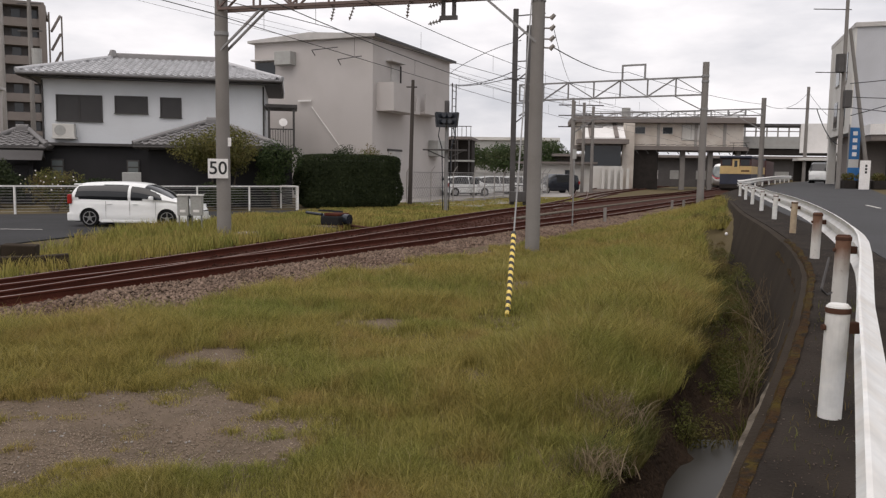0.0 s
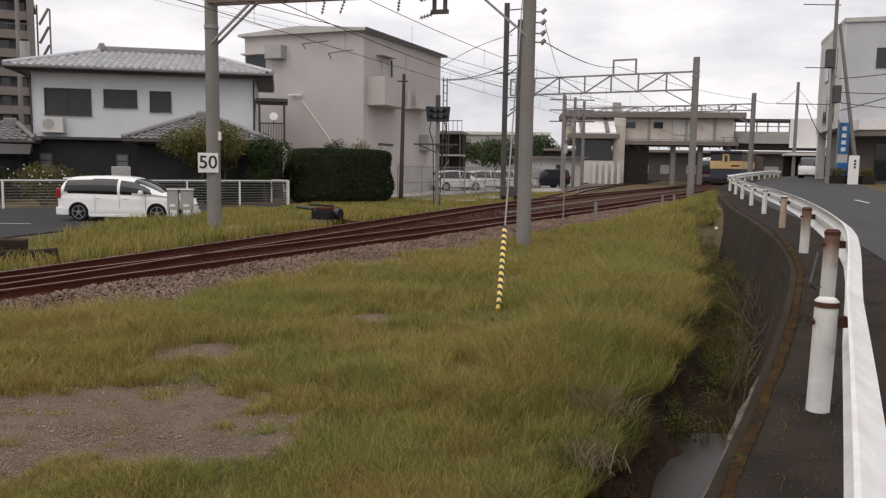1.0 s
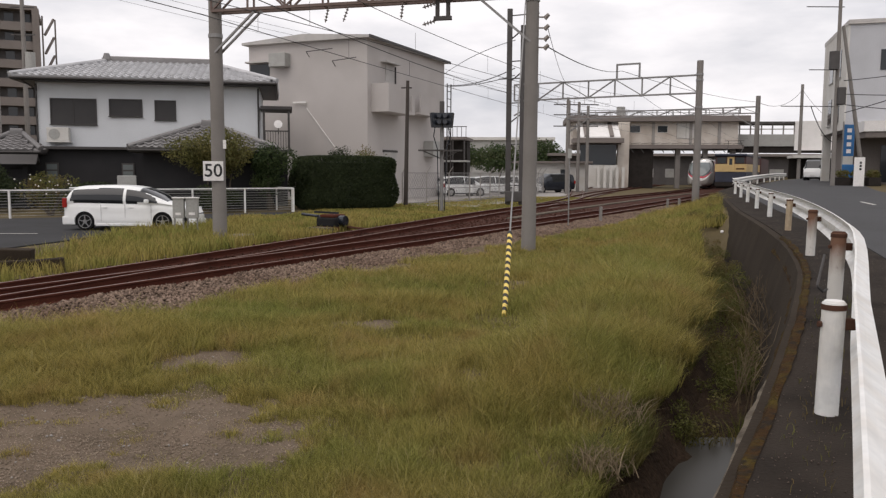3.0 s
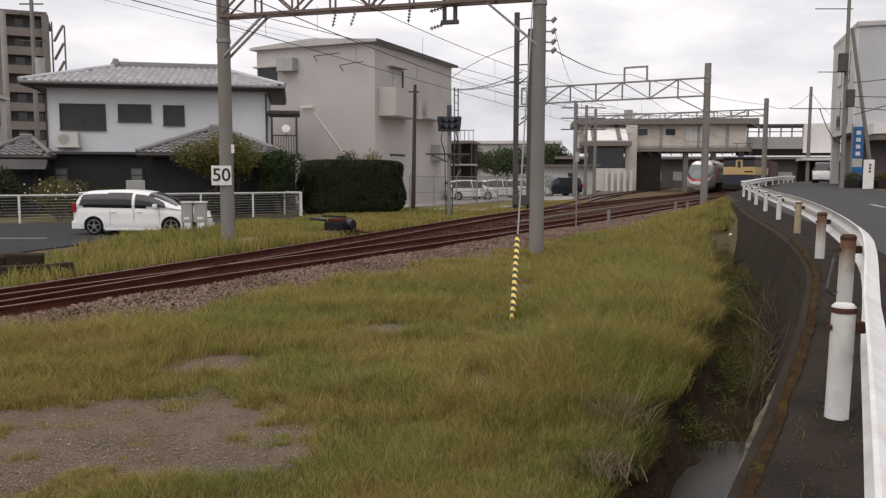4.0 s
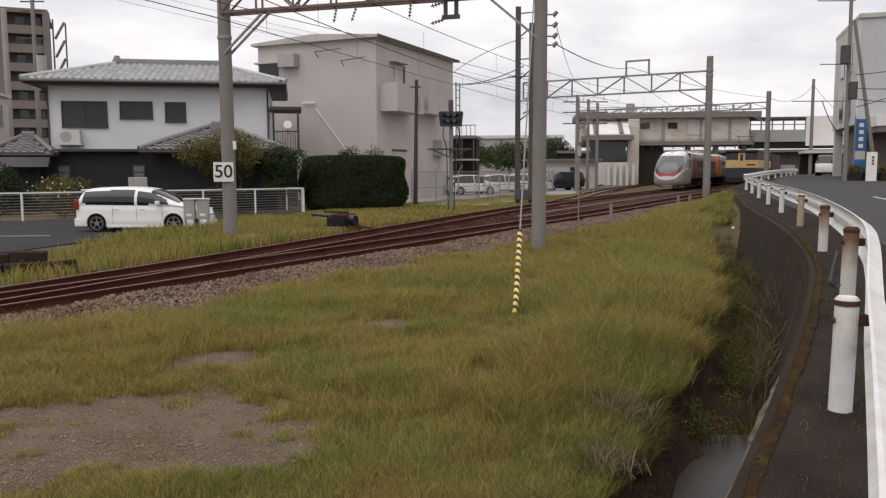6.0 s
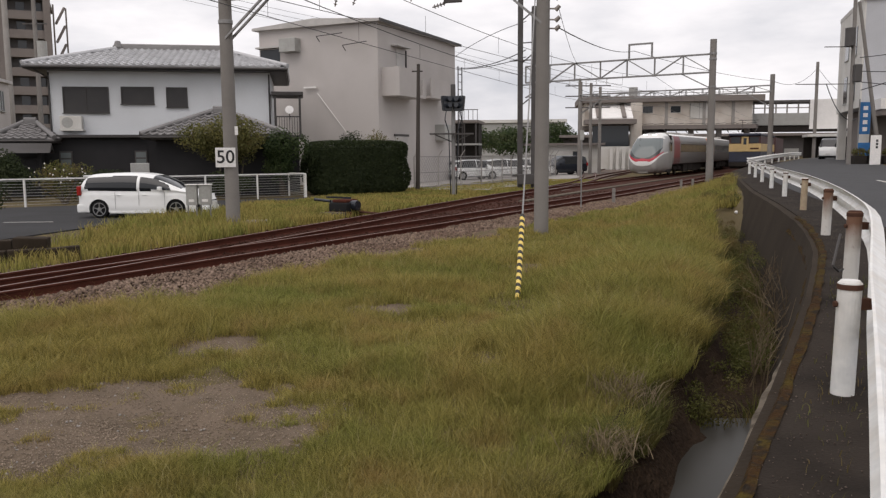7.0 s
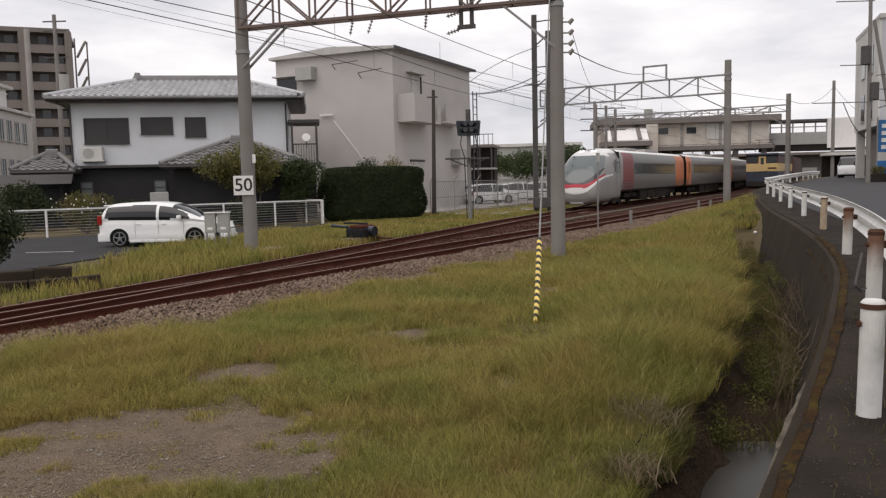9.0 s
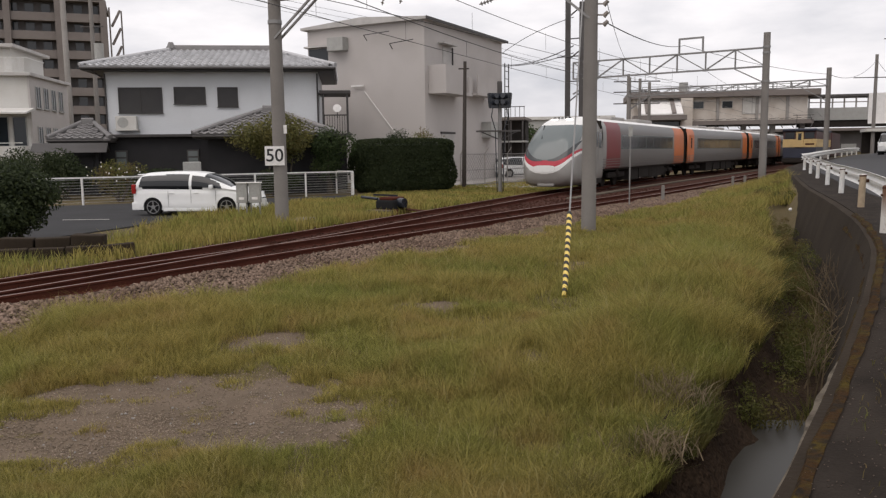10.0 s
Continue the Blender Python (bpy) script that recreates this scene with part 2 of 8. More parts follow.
M = {
    "soil": material("field_soil", (0.125, 0.098, 0.054), (0.085, 0.07, 0.035), 0.95, grain=60, large=1.5, bump=0.5, dist=0.02),
    "dirt": material("gritty_dirt", (0.158, 0.120, 0.088), (0.085, 0.066, 0.045), 0.95, grain=120, large=2.5, bump=0.5),
    "pebble": material("pebble", (0.27, 0.215, 0.165), (0.17, 0.135, 0.1), 0.9, grain=40, vary=0.35, island=True),
    "ballast": material("ballast_stone", (0.192, 0.138, 0.106), (0.084, 0.050, 0.035), 0.95, grain=25, large=0.8, vary=0.5, island=True),
    "bed": material("ballast_bed", (0.17, 0.14, 0.12), (0.1, 0.06, 0.045), 0.95, grain=45, large=1.0, bump=1.0, dist=0.04),
    "rustbed": material("rusty_ballast", (0.070, 0.030, 0.021), (0.036, 0.016, 0.011), 0.95, grain=45, large=1.0, bump=1.0, dist=0.03),
    "rail": material("rusty_rail", (0.088, 0.028, 0.018), (0.05, 0.016, 0.011), 0.9, grain=30, large=2, bump=0.2),
    "railtop": material("worn_rail_head", (0.24, 0.145, 0.115), (0.13, 0.07, 0.05), 0.4, metal=0.6, grain=40, bump=0.05),
    "sleeper": material("sleeper_wood", (0.062, 0.030, 0.021), (0.034, 0.016, 0.011), 0.95, grain=40, large=2, vary=0.25),
    "asphalt": material("asphalt", (0.072, 0.072, 0.075), (0.06, 0.06, 0.06), 0.9, grain=180, large=0.7, bump=0.3, dist=0.006),
    "lot": material("dark_lot_asphalt", (0.05, 0.05, 0.052), (0.035, 0.035, 0.035), 0.92, grain=160, large=0.6, bump=0.3, dist=0.006),
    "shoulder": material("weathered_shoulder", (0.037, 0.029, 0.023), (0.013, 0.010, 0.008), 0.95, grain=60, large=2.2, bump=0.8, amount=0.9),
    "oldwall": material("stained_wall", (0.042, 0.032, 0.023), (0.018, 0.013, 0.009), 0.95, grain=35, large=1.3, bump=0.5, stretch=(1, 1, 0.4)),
    "moss": mossy("moss"),
    "kerbstone": material("pale_edge", (0.145, 0.122, 0.095), (0.045, 0.036, 0.026), 0.9, grain=40, large=9.0, amount=0.9),
    "mud": material("drain_mud", (0.052, 0.034, 0.022), (0.022, 0.014, 0.010), 0.92, grain=22, large=3.0, bump=1.0, dist=0.06, amount=0.9, fleck=0.3),
    "concrete": material("pole_concrete", (0.235, 0.22, 0.205), (0.17, 0.155, 0.14), 0.9, grain=50, large=1.0, bump=0.15),
    "pale_concrete": material("pale_concrete", (0.34, 0.32, 0.30), (0.24, 0.225, 0.2), 0.9, grain=40, large=1.0),
    "galv": material("galvanised_steel", (0.28, 0.275, 0.27), (0.2, 0.19, 0.18), 0.55, metal=0.5, grain=30, bump=0.05),
    "darksteel": material("dark_steel", (0.085, 0.08, 0.078), (0.05, 0.04, 0.035), 0.6, metal=0.3, grain=30, bump=0.05),
    "rustbeam": material("rust_red_steel", (0.17, 0.125, 0.11), (0.12, 0.075, 0.06), 0.7, metal=0.2, grain=30, bump=0.05),
    "wood_pole": material("tarred_pole", (0.075, 0.065, 0.058), (0.045, 0.038, 0.034), 0.9, grain=50, stretch=(1, 1, 0.1)),
    "wire": material("wire", (0.05, 0.05, 0.052), None, 0.6, grain=30, bump=0.0),
    "ceramic": material("ceramic_insulator", (0.25, 0.22, 0.2), None, 0.3, grain=30, bump=0.0),
    "rustpost": rusted_from("rusting_white_paint", (0.62, 0.60, 0.56), (0.17, 0.085, 0.05), 1.22, 1.42),
    "whitepaint": material("rail_white_paint", (0.74, 0.74, 0.72), (0.55, 0.5, 0.43), 0.45, grain=20, large=5.0, bump=0.05, amount=0.55),
    "rust": material("rust", (0.10, 0.05, 0.033), (0.05, 0.026, 0.02), 0.9, grain=40, large=5),
    "tanpost": material("faded_tan_paint", (0.45, 0.36, 0.25), (0.3, 0.2, 0.12), 0.7, grain=20, large=4),
    "plaster": material("white_plaster", (0.66, 0.68, 0.70), (0.56, 0.57, 0.58), 0.9, grain=25, large=0.5, bump=0.05),
    "blackwall": material("black_boarding", (0.017, 0.016, 0.018), (0.008, 0.008, 0.009), 0.8, grain=20, large=1.0),
    "tile": material("grey_roof_tile", (0.48, 0.48, 0.49), (0.33, 0.33, 0.34), 0.55, grain=20, large=0.8, vary=0.12),
    "tile_dark": material("dark_roof_tile", (0.20, 0.192, 0.19), (0.13, 0.125, 0.122), 0.5, grain=20, large=0.8, vary=0.12),
    "darktrim": material("dark_trim", (0.05, 0.045, 0.043), None, 0.6, grain=20),
    "shutter": material("dark_lattice", (0.035, 0.033, 0.034), (0.05, 0.047, 0.045), 0.6, grain=60),
    "greywall": material("grey_render", (0.51, 0.478, 0.458), (0.42, 0.39, 0.37), 0.92, grain=30, large=0.35, bump=0.08),
    "greyroof": material("grey_roof_edge", (0.50, 0.48, 0.46), None, 0.8, grain=20),
    "lanewall": material("blue_grey_render", (0.50, 0.51, 0.535), (0.40, 0.405, 0.42), 0.9, grain=20, large=0.4, bump=0.05),
    "flatwhite": material("white_wall", (0.62, 0.61, 0.58), (0.48, 0.45, 0.4), 0.9, grain=20, large=0.5),
    "station": material("station_wall", (0.62, 0.57, 0.51), (0.42, 0.35, 0.29), 0.9, grain=20, large=0.5, amount=0.8),
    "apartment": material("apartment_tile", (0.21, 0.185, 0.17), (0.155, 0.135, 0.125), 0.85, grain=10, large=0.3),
    # Darker copy of the apartment tile; puts shade into the colour.
    "apartment_shade": material("apartment_shaded", (0.085, 0.078, 0.076), (0.12, 0.112, 0.108), 0.8, grain=6, large=0.6),
    "glass": glass_dark("window_glass", (0.02, 0.025, 0.03), 0.1),
    "carglass": glass_dark("car_glass", (0.012, 0.014, 0.016), 0.04),
    "carwhite": material("white_car_paint", (0.80, 0.81, 0.80), (0.78, 0.79, 0.78), 0.22, grain=5, large=0.5, bump=0.0, fleck=0.02),
    "cardark": material("dark_car_paint", (0.02, 0.024, 0.032), None, 0.2, grain=5, bump=0.0, fleck=0.02),
    "tyre": material("tyre_rubber", (0.02, 0.02, 0.021), None, 0.85, grain=30),
    "alloy": material("alloy_rim", (0.5, 0.5, 0.5), None, 0.3, metal=0.9, grain=30, bump=0.0),
    "redlamp": material("red_lamp", (0.32, 0.015, 0.012), None, 0.15, grain=30, bump=0.0),
    "clearlamp": material("clear_lamp", (0.55, 0.56, 0.58), None, 0.1, grain=30, bump=0.0),
    "plate": material("number_plate", (0.72, 0.72, 0.7), None, 0.5, grain=30, bump=0.0),
    "steel_side": material("brushed_train_steel", (0.25, 0.242, 0.235), (0.19, 0.17, 0.155), 0.42, metal=0.55, grain=15, large=0.4, bump=0.02, stretch=(0.2, 1, 3), fleck=0.02),
    "train_silver": material("train_silver_paint", (0.36, 0.35, 0.335), (0.28, 0.265, 0.25), 0.38, metal=0.35, grain=8, large=0.8, bump=0.0, fleck=0.02),
    "train_white": material("train_white_paint", (0.78, 0.78, 0.76), (0.68, 0.67, 0.64), 0.35, grain=8, bump=0.0, fleck=0.02),
    "train_red": material("train_red_paint", (0.42, 0.02, 0.04), (0.35, 0.02, 0.035), 0.35, grain=8, bump=0.0, fleck=0.02),
    "train_redside": material("train_red_panel", (0.21, 0.028, 0.032), (0.19, 0.055, 0.05), 0.4, grain=8, bump=0.0, fleck=0.02),
    "train_orange": material("train_orange_panel", (0.62, 0.16, 0.035), (0.5, 0.13, 0.04), 0.4, grain=8, bump=0.0, fleck=0.02),
    "train_glass": glass_dark("train_windscreen", (0.14, 0.16, 0.16), 0.14),
    "train_roof": material("train_roof", (0.44, 0.42, 0.4), (0.32, 0.3, 0.28), 0.7, grain=8, large=1),
    # Train grime; also the painted shade of the passage and shed walls.
    "underfloor": material("grime_and_shade", (0.035, 0.03, 0.027), (0.02, 0.018, 0.016), 0.85, grain=20, large=2),
    "train_dash": glass_dark("train_lower_screen", (0.045, 0.048, 0.05), 0.2),
    "train_pane": glass_dark("train_side_glass", (0.07, 0.072, 0.074), 0.12),
    "lit": glowing("lit_lamp", (1.0, 0.95, 0.85), 3.0),
    "yellow": material("yellow_paint", (0.66, 0.42, 0.12), (0.5, 0.3, 0.1), 0.5, grain=20, large=2),
    "stripe_yellow": material("yellow_guard", (0.78, 0.58, 0.14), (0.68, 0.5, 0.14), 0.5, grain=30, large=6, bump=0.0),
    "stripe_black": material("black_guard", (0.025, 0.023, 0.02), None, 0.5, grain=30, bump=0.0),
    "beige": material("beige_loco_paint", (0.60, 0.43, 0.19), (0.45, 0.32, 0.16), 0.5, grain=20, large=2, fleck=0.04),
    "navy": material("navy_paint", (0.03, 0.035, 0.06), (0.02, 0.022, 0.03), 0.5, grain=20),
    "maroon": material("maroon_paint", (0.075, 0.03, 0.03), (0.05, 0.025, 0.022), 0.6, grain=20),
    "signwhite": material("white_board", (0.80, 0.78, 0.76), (0.7, 0.69, 0.66), 0.6, grain=15, large=2, bump=0.0),
    "ink": material("black_lettering", (0.02, 0.02, 0.02), None, 0.6, grain=30, bump=0.0),
    "signblue": material("blue_sign", (0.02, 0.14, 0.36), None, 0.5, grain=15, bump=0.0),
    "pink": material("faded_red_canopy", (0.35, 0.09, 0.08), None, 0.8, grain=15),
    "greengrey": material("grey_cabinet", (0.36, 0.36, 0.34), (0.3, 0.29, 0.27), 0.6, grain=15, large=2),
    "grass": grass_material("grass_blades"),
    "hedge": foliage("hedge_leaves", (0.018, 0.028, 0.012), (0.050, 0.066, 0.025), (0.055, 0.055, 0.025), 0.8, 0.6, 0.9),
    "bush": foliage("bush_leaves", (0.06, 0.065, 0.02), (0.19, 0.18, 0.06), (0.2, 0.16, 0.06), 0.8, 0.5, 0.8),
    "tree": foliage("tree_leaves", (0.022, 0.04, 0.014), (0.07, 0.10, 0.035), (0.09, 0.085, 0.035), 0.3, 0.5, 0.85),
    "weeds": foliage("wall_weeds", (0.06, 0.07, 0.018), (0.17, 0.17, 0.05), (0.17, 0.12, 0.05), 1.2, 0.45, 0.65),
    "seed": foliage("seed_heads", (0.30, 0.26, 0.10), (0.48, 0.42, 0.2), (0.42, 0.3, 0.12)),
    "straw": foliage("dead_straw", (0.17, 0.13, 0.08), (0.33, 0.26, 0.17), (0.22, 0.16, 0.1)),
    "bark": material("bark", (0.09, 0.075, 0.06), (0.05, 0.04, 0.032), 0.95, grain=30),
    "flower": material("pale_flowers", (0.7, 0.66, 0.62), None, 0.8, grain=30, bump=0.0),
}
wet = bpy.data.materials.new("drain_water")
wet.use_nodes = True
wb = wet.node_tree.nodes["Principled BSDF"]
wb.inputs["Base Color"].default_value, wb.inputs["Roughness"].default_value = (0.042, 0.039, 0.034, 1), 0.3
wb.inputs["Specular IOR Level"].default_value = 0.13
M["water"] = wet


# ---- mesh helpers ----
def link_mesh(name, bm, mat, parent=None, label="", smooth=False):
    me = bpy.data.meshes.new(name)
    bm.to_mesh(me)
    bm.free()
    if smooth:
        me.shade_smooth()
    me.materials.append(mat if not isinstance(mat, str) else M[mat])
    ob = new(name, me)
    if parent:
        ob.parent = parent
    if label:
        ob["label"] = label
    return ob


def part(name, bm, mat, parent, label="", smooth=False):
    return link_mesh(name, bm, mat, parent, label, smooth)


def thing(name, m, label, category, group="", kind=""):
    ob = new(name)
    ob.empty_display_size = 0.2
    ob.matrix_basis = m
    return tagged(ob, label, category, group, kind)


def box(bm, x0, y0, z0, x1, y1, z1, bevel=0.0):
    r = bmesh.ops.create_cube(bm, size=1.0, matrix=Matrix.LocRotScale(((x0 + x1) / 2, (y0 + y1) / 2, (z0 + z1) / 2), None,
                                                                    (abs(x1 - x0), abs(y1 - y0), abs(z1 - z0))))
    if bevel:
        es = {e for v in r["verts"] for e in v.link_edges}
        bmesh.ops.bevel(bm, geom=list(es), offset=bevel, segments=2, affect="EDGES", profile=0.6)
    return bm


def tube(bm, a, b, r0, r1=None, seg=10):
    a, b = Vector(a), Vector(b)
    d = b - a
    q = d.to_track_quat("Z", "Y").to_matrix().to_4x4()
    bmesh.ops.create_cone(bm, cap_ends=True, segments=seg, radius1=r0, radius2=r0 if r1 is None else r1, depth=d.length,
                          matrix=Matrix.Translation((a + b) / 2) @ q)
    return bm


def bar(bm, a, b, w, h=None):
    """A square bar from a to b."""
    a, b = Vector(a), Vector(b)
    d = b - a
    q = d.to_track_quat("Z", "Y").to_matrix().to_4x4()
    bmesh.ops.create_cube(bm, size=1.0, matrix=Matrix.Translation((a + b) / 2) @ q @ Matrix.Diagonal((w, h or w, d.length, 1)))
    return bm


def poly_prism(bm, pts, axis, lo, hi):
    """A closed outline in the two other axes, drawn out along axis from lo to hi."""
    def put(p, c):
        q = list(p)
        q.insert(axis, c)
        return bm.verts.new(q)
    a, b = [put(p, lo) for p in pts], [put(p, hi) for p in pts]
    bm.faces.new(a), bm.faces.new(b[::-1])
    for i in range(len(pts)):
        j = (i + 1) % len(pts)
        bm.faces.new((a[j], a[i], b[i], b[j]))
    bmesh.ops.recalc_face_normals(bm, faces=bm.faces)
    return bm


def sweep(bm, path, section, close=True):
    """A section of (across, up) points along a path of 3D points; across is to the path's left."""
    rings = []
    for i, p in enumerate(path):
        a, b = path[max(0, i - 1)], path[min(len(path) - 1, i + 1)]
        d = Vector((b[0] - a[0], b[1] - a[1], 0)).normalized()
        n = Vector((-d.y, d.x, 0))
        rings.append([bm.verts.new((p[0] + n.x * u, p[1] + n.y * u, p[2] + v)) for u, v in section])
    k = len(section)
    for r0, r1 in zip(rings, rings[1:]):
        for i in range(k if close else k - 1):
            j = (i + 1) % k
            bm.faces.new((r0[i], r1[i], r1[j], r0[j]))
    if close:
        bm.faces.new(rings[0]), bm.faces.new(rings[-1][::-1])
    bmesh.ops.recalc_face_normals(bm, faces=bm.faces)
    return bm


def wire(name, pts, r, parent=None, sag=0.0, mat="wire", label="", steps=14):
    """A hanging wire between each two points, one unbroken tube."""
    line = [Vector(pts[0])]
    for a, b in zip(pts, pts[1:]):
        a, b = Vector(a), Vector(b)
        line += [a.lerp(b, i / steps) - Vector((0, 0, sag * 4 * (i / steps) * (1 - i / steps))) for i in range(1, steps + 1)]
    bm = bmesh.new()
    rings = []
    for i, p in enumerate(line):
        d = (line[min(i + 1, len(line) - 1)] - line[max(i - 1, 0)]).normalized()
        u = d.cross(Vector((0, 0, 1)) if abs(d.z) < 0.9 else Vector((1, 0, 0))).normalized()
        v = d.cross(u)
        rings.append([bm.verts.new(p + u * (r * math.cos(k * math.pi / 3)) + v * (r * math.sin(k * math.pi / 3))) for k in range(6)])
    for r0, r1 in zip(rings, rings[1:]):
        for k in range(6):
            bm.faces.new((r0[k], r0[(k + 1) % 6], r1[(k + 1) % 6], r1[k]))
    bm.faces.new(rings[0][::-1]), bm.faces.new(rings[-1])
    return link_mesh(name, bm, mat, parent, label)


def raw_mesh(name, verts, faces, mat, parent=None):
    me = bpy.data.meshes.new(name)
    me.from_pydata(verts, [], faces)
    me.update()
    me.materials.append(M[mat])
    ob = new(name, me)
    if parent:
        ob.parent = parent
    return ob


def tri_mesh(name, co, mat, parent=None, per=3):
    """Loose polygons of per corners each from an array (count, per, 3)."""
    n = len(co)
    me = bpy.data.meshes.new(name)
    me.vertices.add(n * per)
    me.vertices.foreach_set("co", co.astype(np.float32).ravel())
    me.loops.add(n * per)
    me.loops.foreach_set("vertex_index", np.arange(n * per, dtype=np.int32))
    me.polygons.add(n)
    me.polygons.foreach_set("loop_start", np.arange(0, n * per, per, dtype=np.int32))
    me.polygons.foreach_set("loop_total", np.full(n, per, dtype=np.int32))
    me.update(calc_edges=True)
    me.materials.append(M[mat])
    ob = new(name, me)
    if parent:
        ob.parent = parent
    return ob


rng = np.random.default_rng(5)


def leaf_cloud(centres, radii, count, size, flat=1.0):
    """Leaf quads scattered on and in ellipsoid clumps."""
    centres, radii = np.array(centres, float), np.array(radii, float)
    pick = rng.choice(len(centres), count, p=(radii.prod(1) ** 0.67) / (radii.prod(1) ** 0.67).sum())
    d = rng.normal(size=(count, 3))
    d /= np.linalg.norm(d, axis=1)[:, None]
    rad = rng.uniform(0.55, 1.08, count)[:, None]
    p = centres[pick] + d * rad * radii[pick]
    a = rng.normal(size=(count, 3))
    a /= np.linalg.norm(a, axis=1)[:, None]
    b = np.cross(a, d + 0.4 * rng.normal(size=(count, 3)))
    b /= np.linalg.norm(b, axis=1)[:, None] + 1e-9
    s = size * rng.uniform(0.6, 1.3, count)[:, None]
    return np.stack([p - a * s, p - b * s * 0.5 * flat, p + a * s, p + b * s * 0.5 * flat], 1)


# ---- the plan: railway, road edge and ground ----
U, N = Vector((0.494, 0.869, 0)), Vector((-0.869, 0.494, 0))
RAIL_Z = 0.16


def on_line(s, n, z=0.0):
    return (U.x * s + N.x * n, U.y * s + N.y * n, z)


def curve_through(knots, s):
    """A smooth value at s through (s, value) knots."""
    ks = [k[0] for k in knots]
    i = max(1, min(len(ks) - 2, int(np.searchsorted(ks, s))))
    i = max(0, min(len(ks) - 2, int(np.searchsorted(ks, s)) - 1))
    (s0, v0), (s1, v1) = knots[i], knots[i + 1]
    m0 = (v1 - knots[i - 1][1]) / (s1 - knots[i - 1][0]) if i > 0 else (v1 - v0) / (s1 - s0)
    m1 = (knots[i + 2][1] - v0) / (knots[i + 2][0] - s0) if i + 2 < len(knots) else (v1 - v0) / (s1 - s0)
    h = s1 - s0
    f = (s - s0) / h
    if f < 0 or f > 1:
        return v0 + (s - s0) * m0 if f < 0 else v1 + (s - s1) * m1
    return ((2 * f**3 - 3 * f**2 + 1) * v0 + (f**3 - 2 * f**2 + f) * h * m0 + (-2 * f**3 + 3 * f**2) * v1 + (f**3 - f**2) * h * m1)


NEAR = [(-60, 11.3), (0, 11.3), (20, 11.3), (38, 11.55), (56, 12.3), (90, 14.0), (150, 18.0)]
FAR = [(1, 11.32), (6, 11.72), (12, 12.5), (17.2, 13.3), (25, 14.6), (33, 15.85), (42, 16.8), (54, 17.5), (67, 17.9), (78.5, 18.2), (90, 18.9),
       (98, 19.5), (108, 20.5), (125, 22.4), (150, 25.5), (210, 33.0)]
THIRD = [(40, 16.65), (50, 18.6), (62, 21.5), (75, 24.0), (95, 27.0), (130, 31.5)]
FOURTH = [(54, 19.5), (66, 23.6), (80, 28.5), (95, 32.5), (130, 39.0)]


def line_points(knots, a, b, step, z):
    out, s = [], a
    while s <= b + 1e-6:
        out.append(on_line(s, curve_through(knots, s), z))
        s += step
    return out


EDGE = [(-40.0, -1.2), (-12.0, -0.9), (0.0, -0.42), (2.87, 1.14), (4.2, 1.86), (5.26, 2.44), (6.2, 2.93), (8.33, 3.95), (9.74, 4.54), (11.9, 5.35), (15.76, 6.6),
        (22.44, 8.6), (30, 11.0), (38, 13.6), (44, 16.3), (52, 20.2), (64, 26.4), (80, 34.8), (110, 52.0)]


def edge_x(y):
    """The wall's top edge beside the road, as x at y."""
    return curve_through([(a, b) for a, b in EDGE], y)


def road_z(y):
    return 0.95 - 0.18 * min(1.0, max(0.0, (6.2 - y) / 2.2)) + 0.42 * min(1.0, max(0.0, (y - 22) / 45.0))


def bumps(x, y):
    return 0.10 * noise.noise((x * 0.35, y * 0.35, 0.3)) + 0.04 * noise.noise((x * 1.3, y * 1.3, 4.0))


def along(x, y):
    return x * U.x + y * U.y, x * N.x + y * N.y


def field_z(x, y):
    """The field's height: rolling by the road, level at the railway and beyond."""
    s, n = along(x, y)
    soft_edge = min(1.0, max(0.0, (9.6 - n) / 3.0))
    gap = edge_x(y) - x
    rise = 0.0
    if y > 16:
        rise = 0.85 * math.exp(-max(0.0, gap) / 2.6) * min(1.0, (y - 16) / 16)
    mound = 0.24 * math.exp(-((x - 2.7) / 1.5) ** 2 - ((y - 10.8) / 2.6) ** 2) + 0.12 * math.exp(-((x - 1.2) / 1.1) ** 2 - ((y - 7.4) / 1.4) ** 2)
    return mound * min(1.0, max(0.0, (gap - 1.0) / 0.5)) + 1.3 * bumps(x, y) * (0.25 + 0.75 * soft_edge) * (1 if n < 9.6 else 0.3) - 0.02 + rise * soft_edge


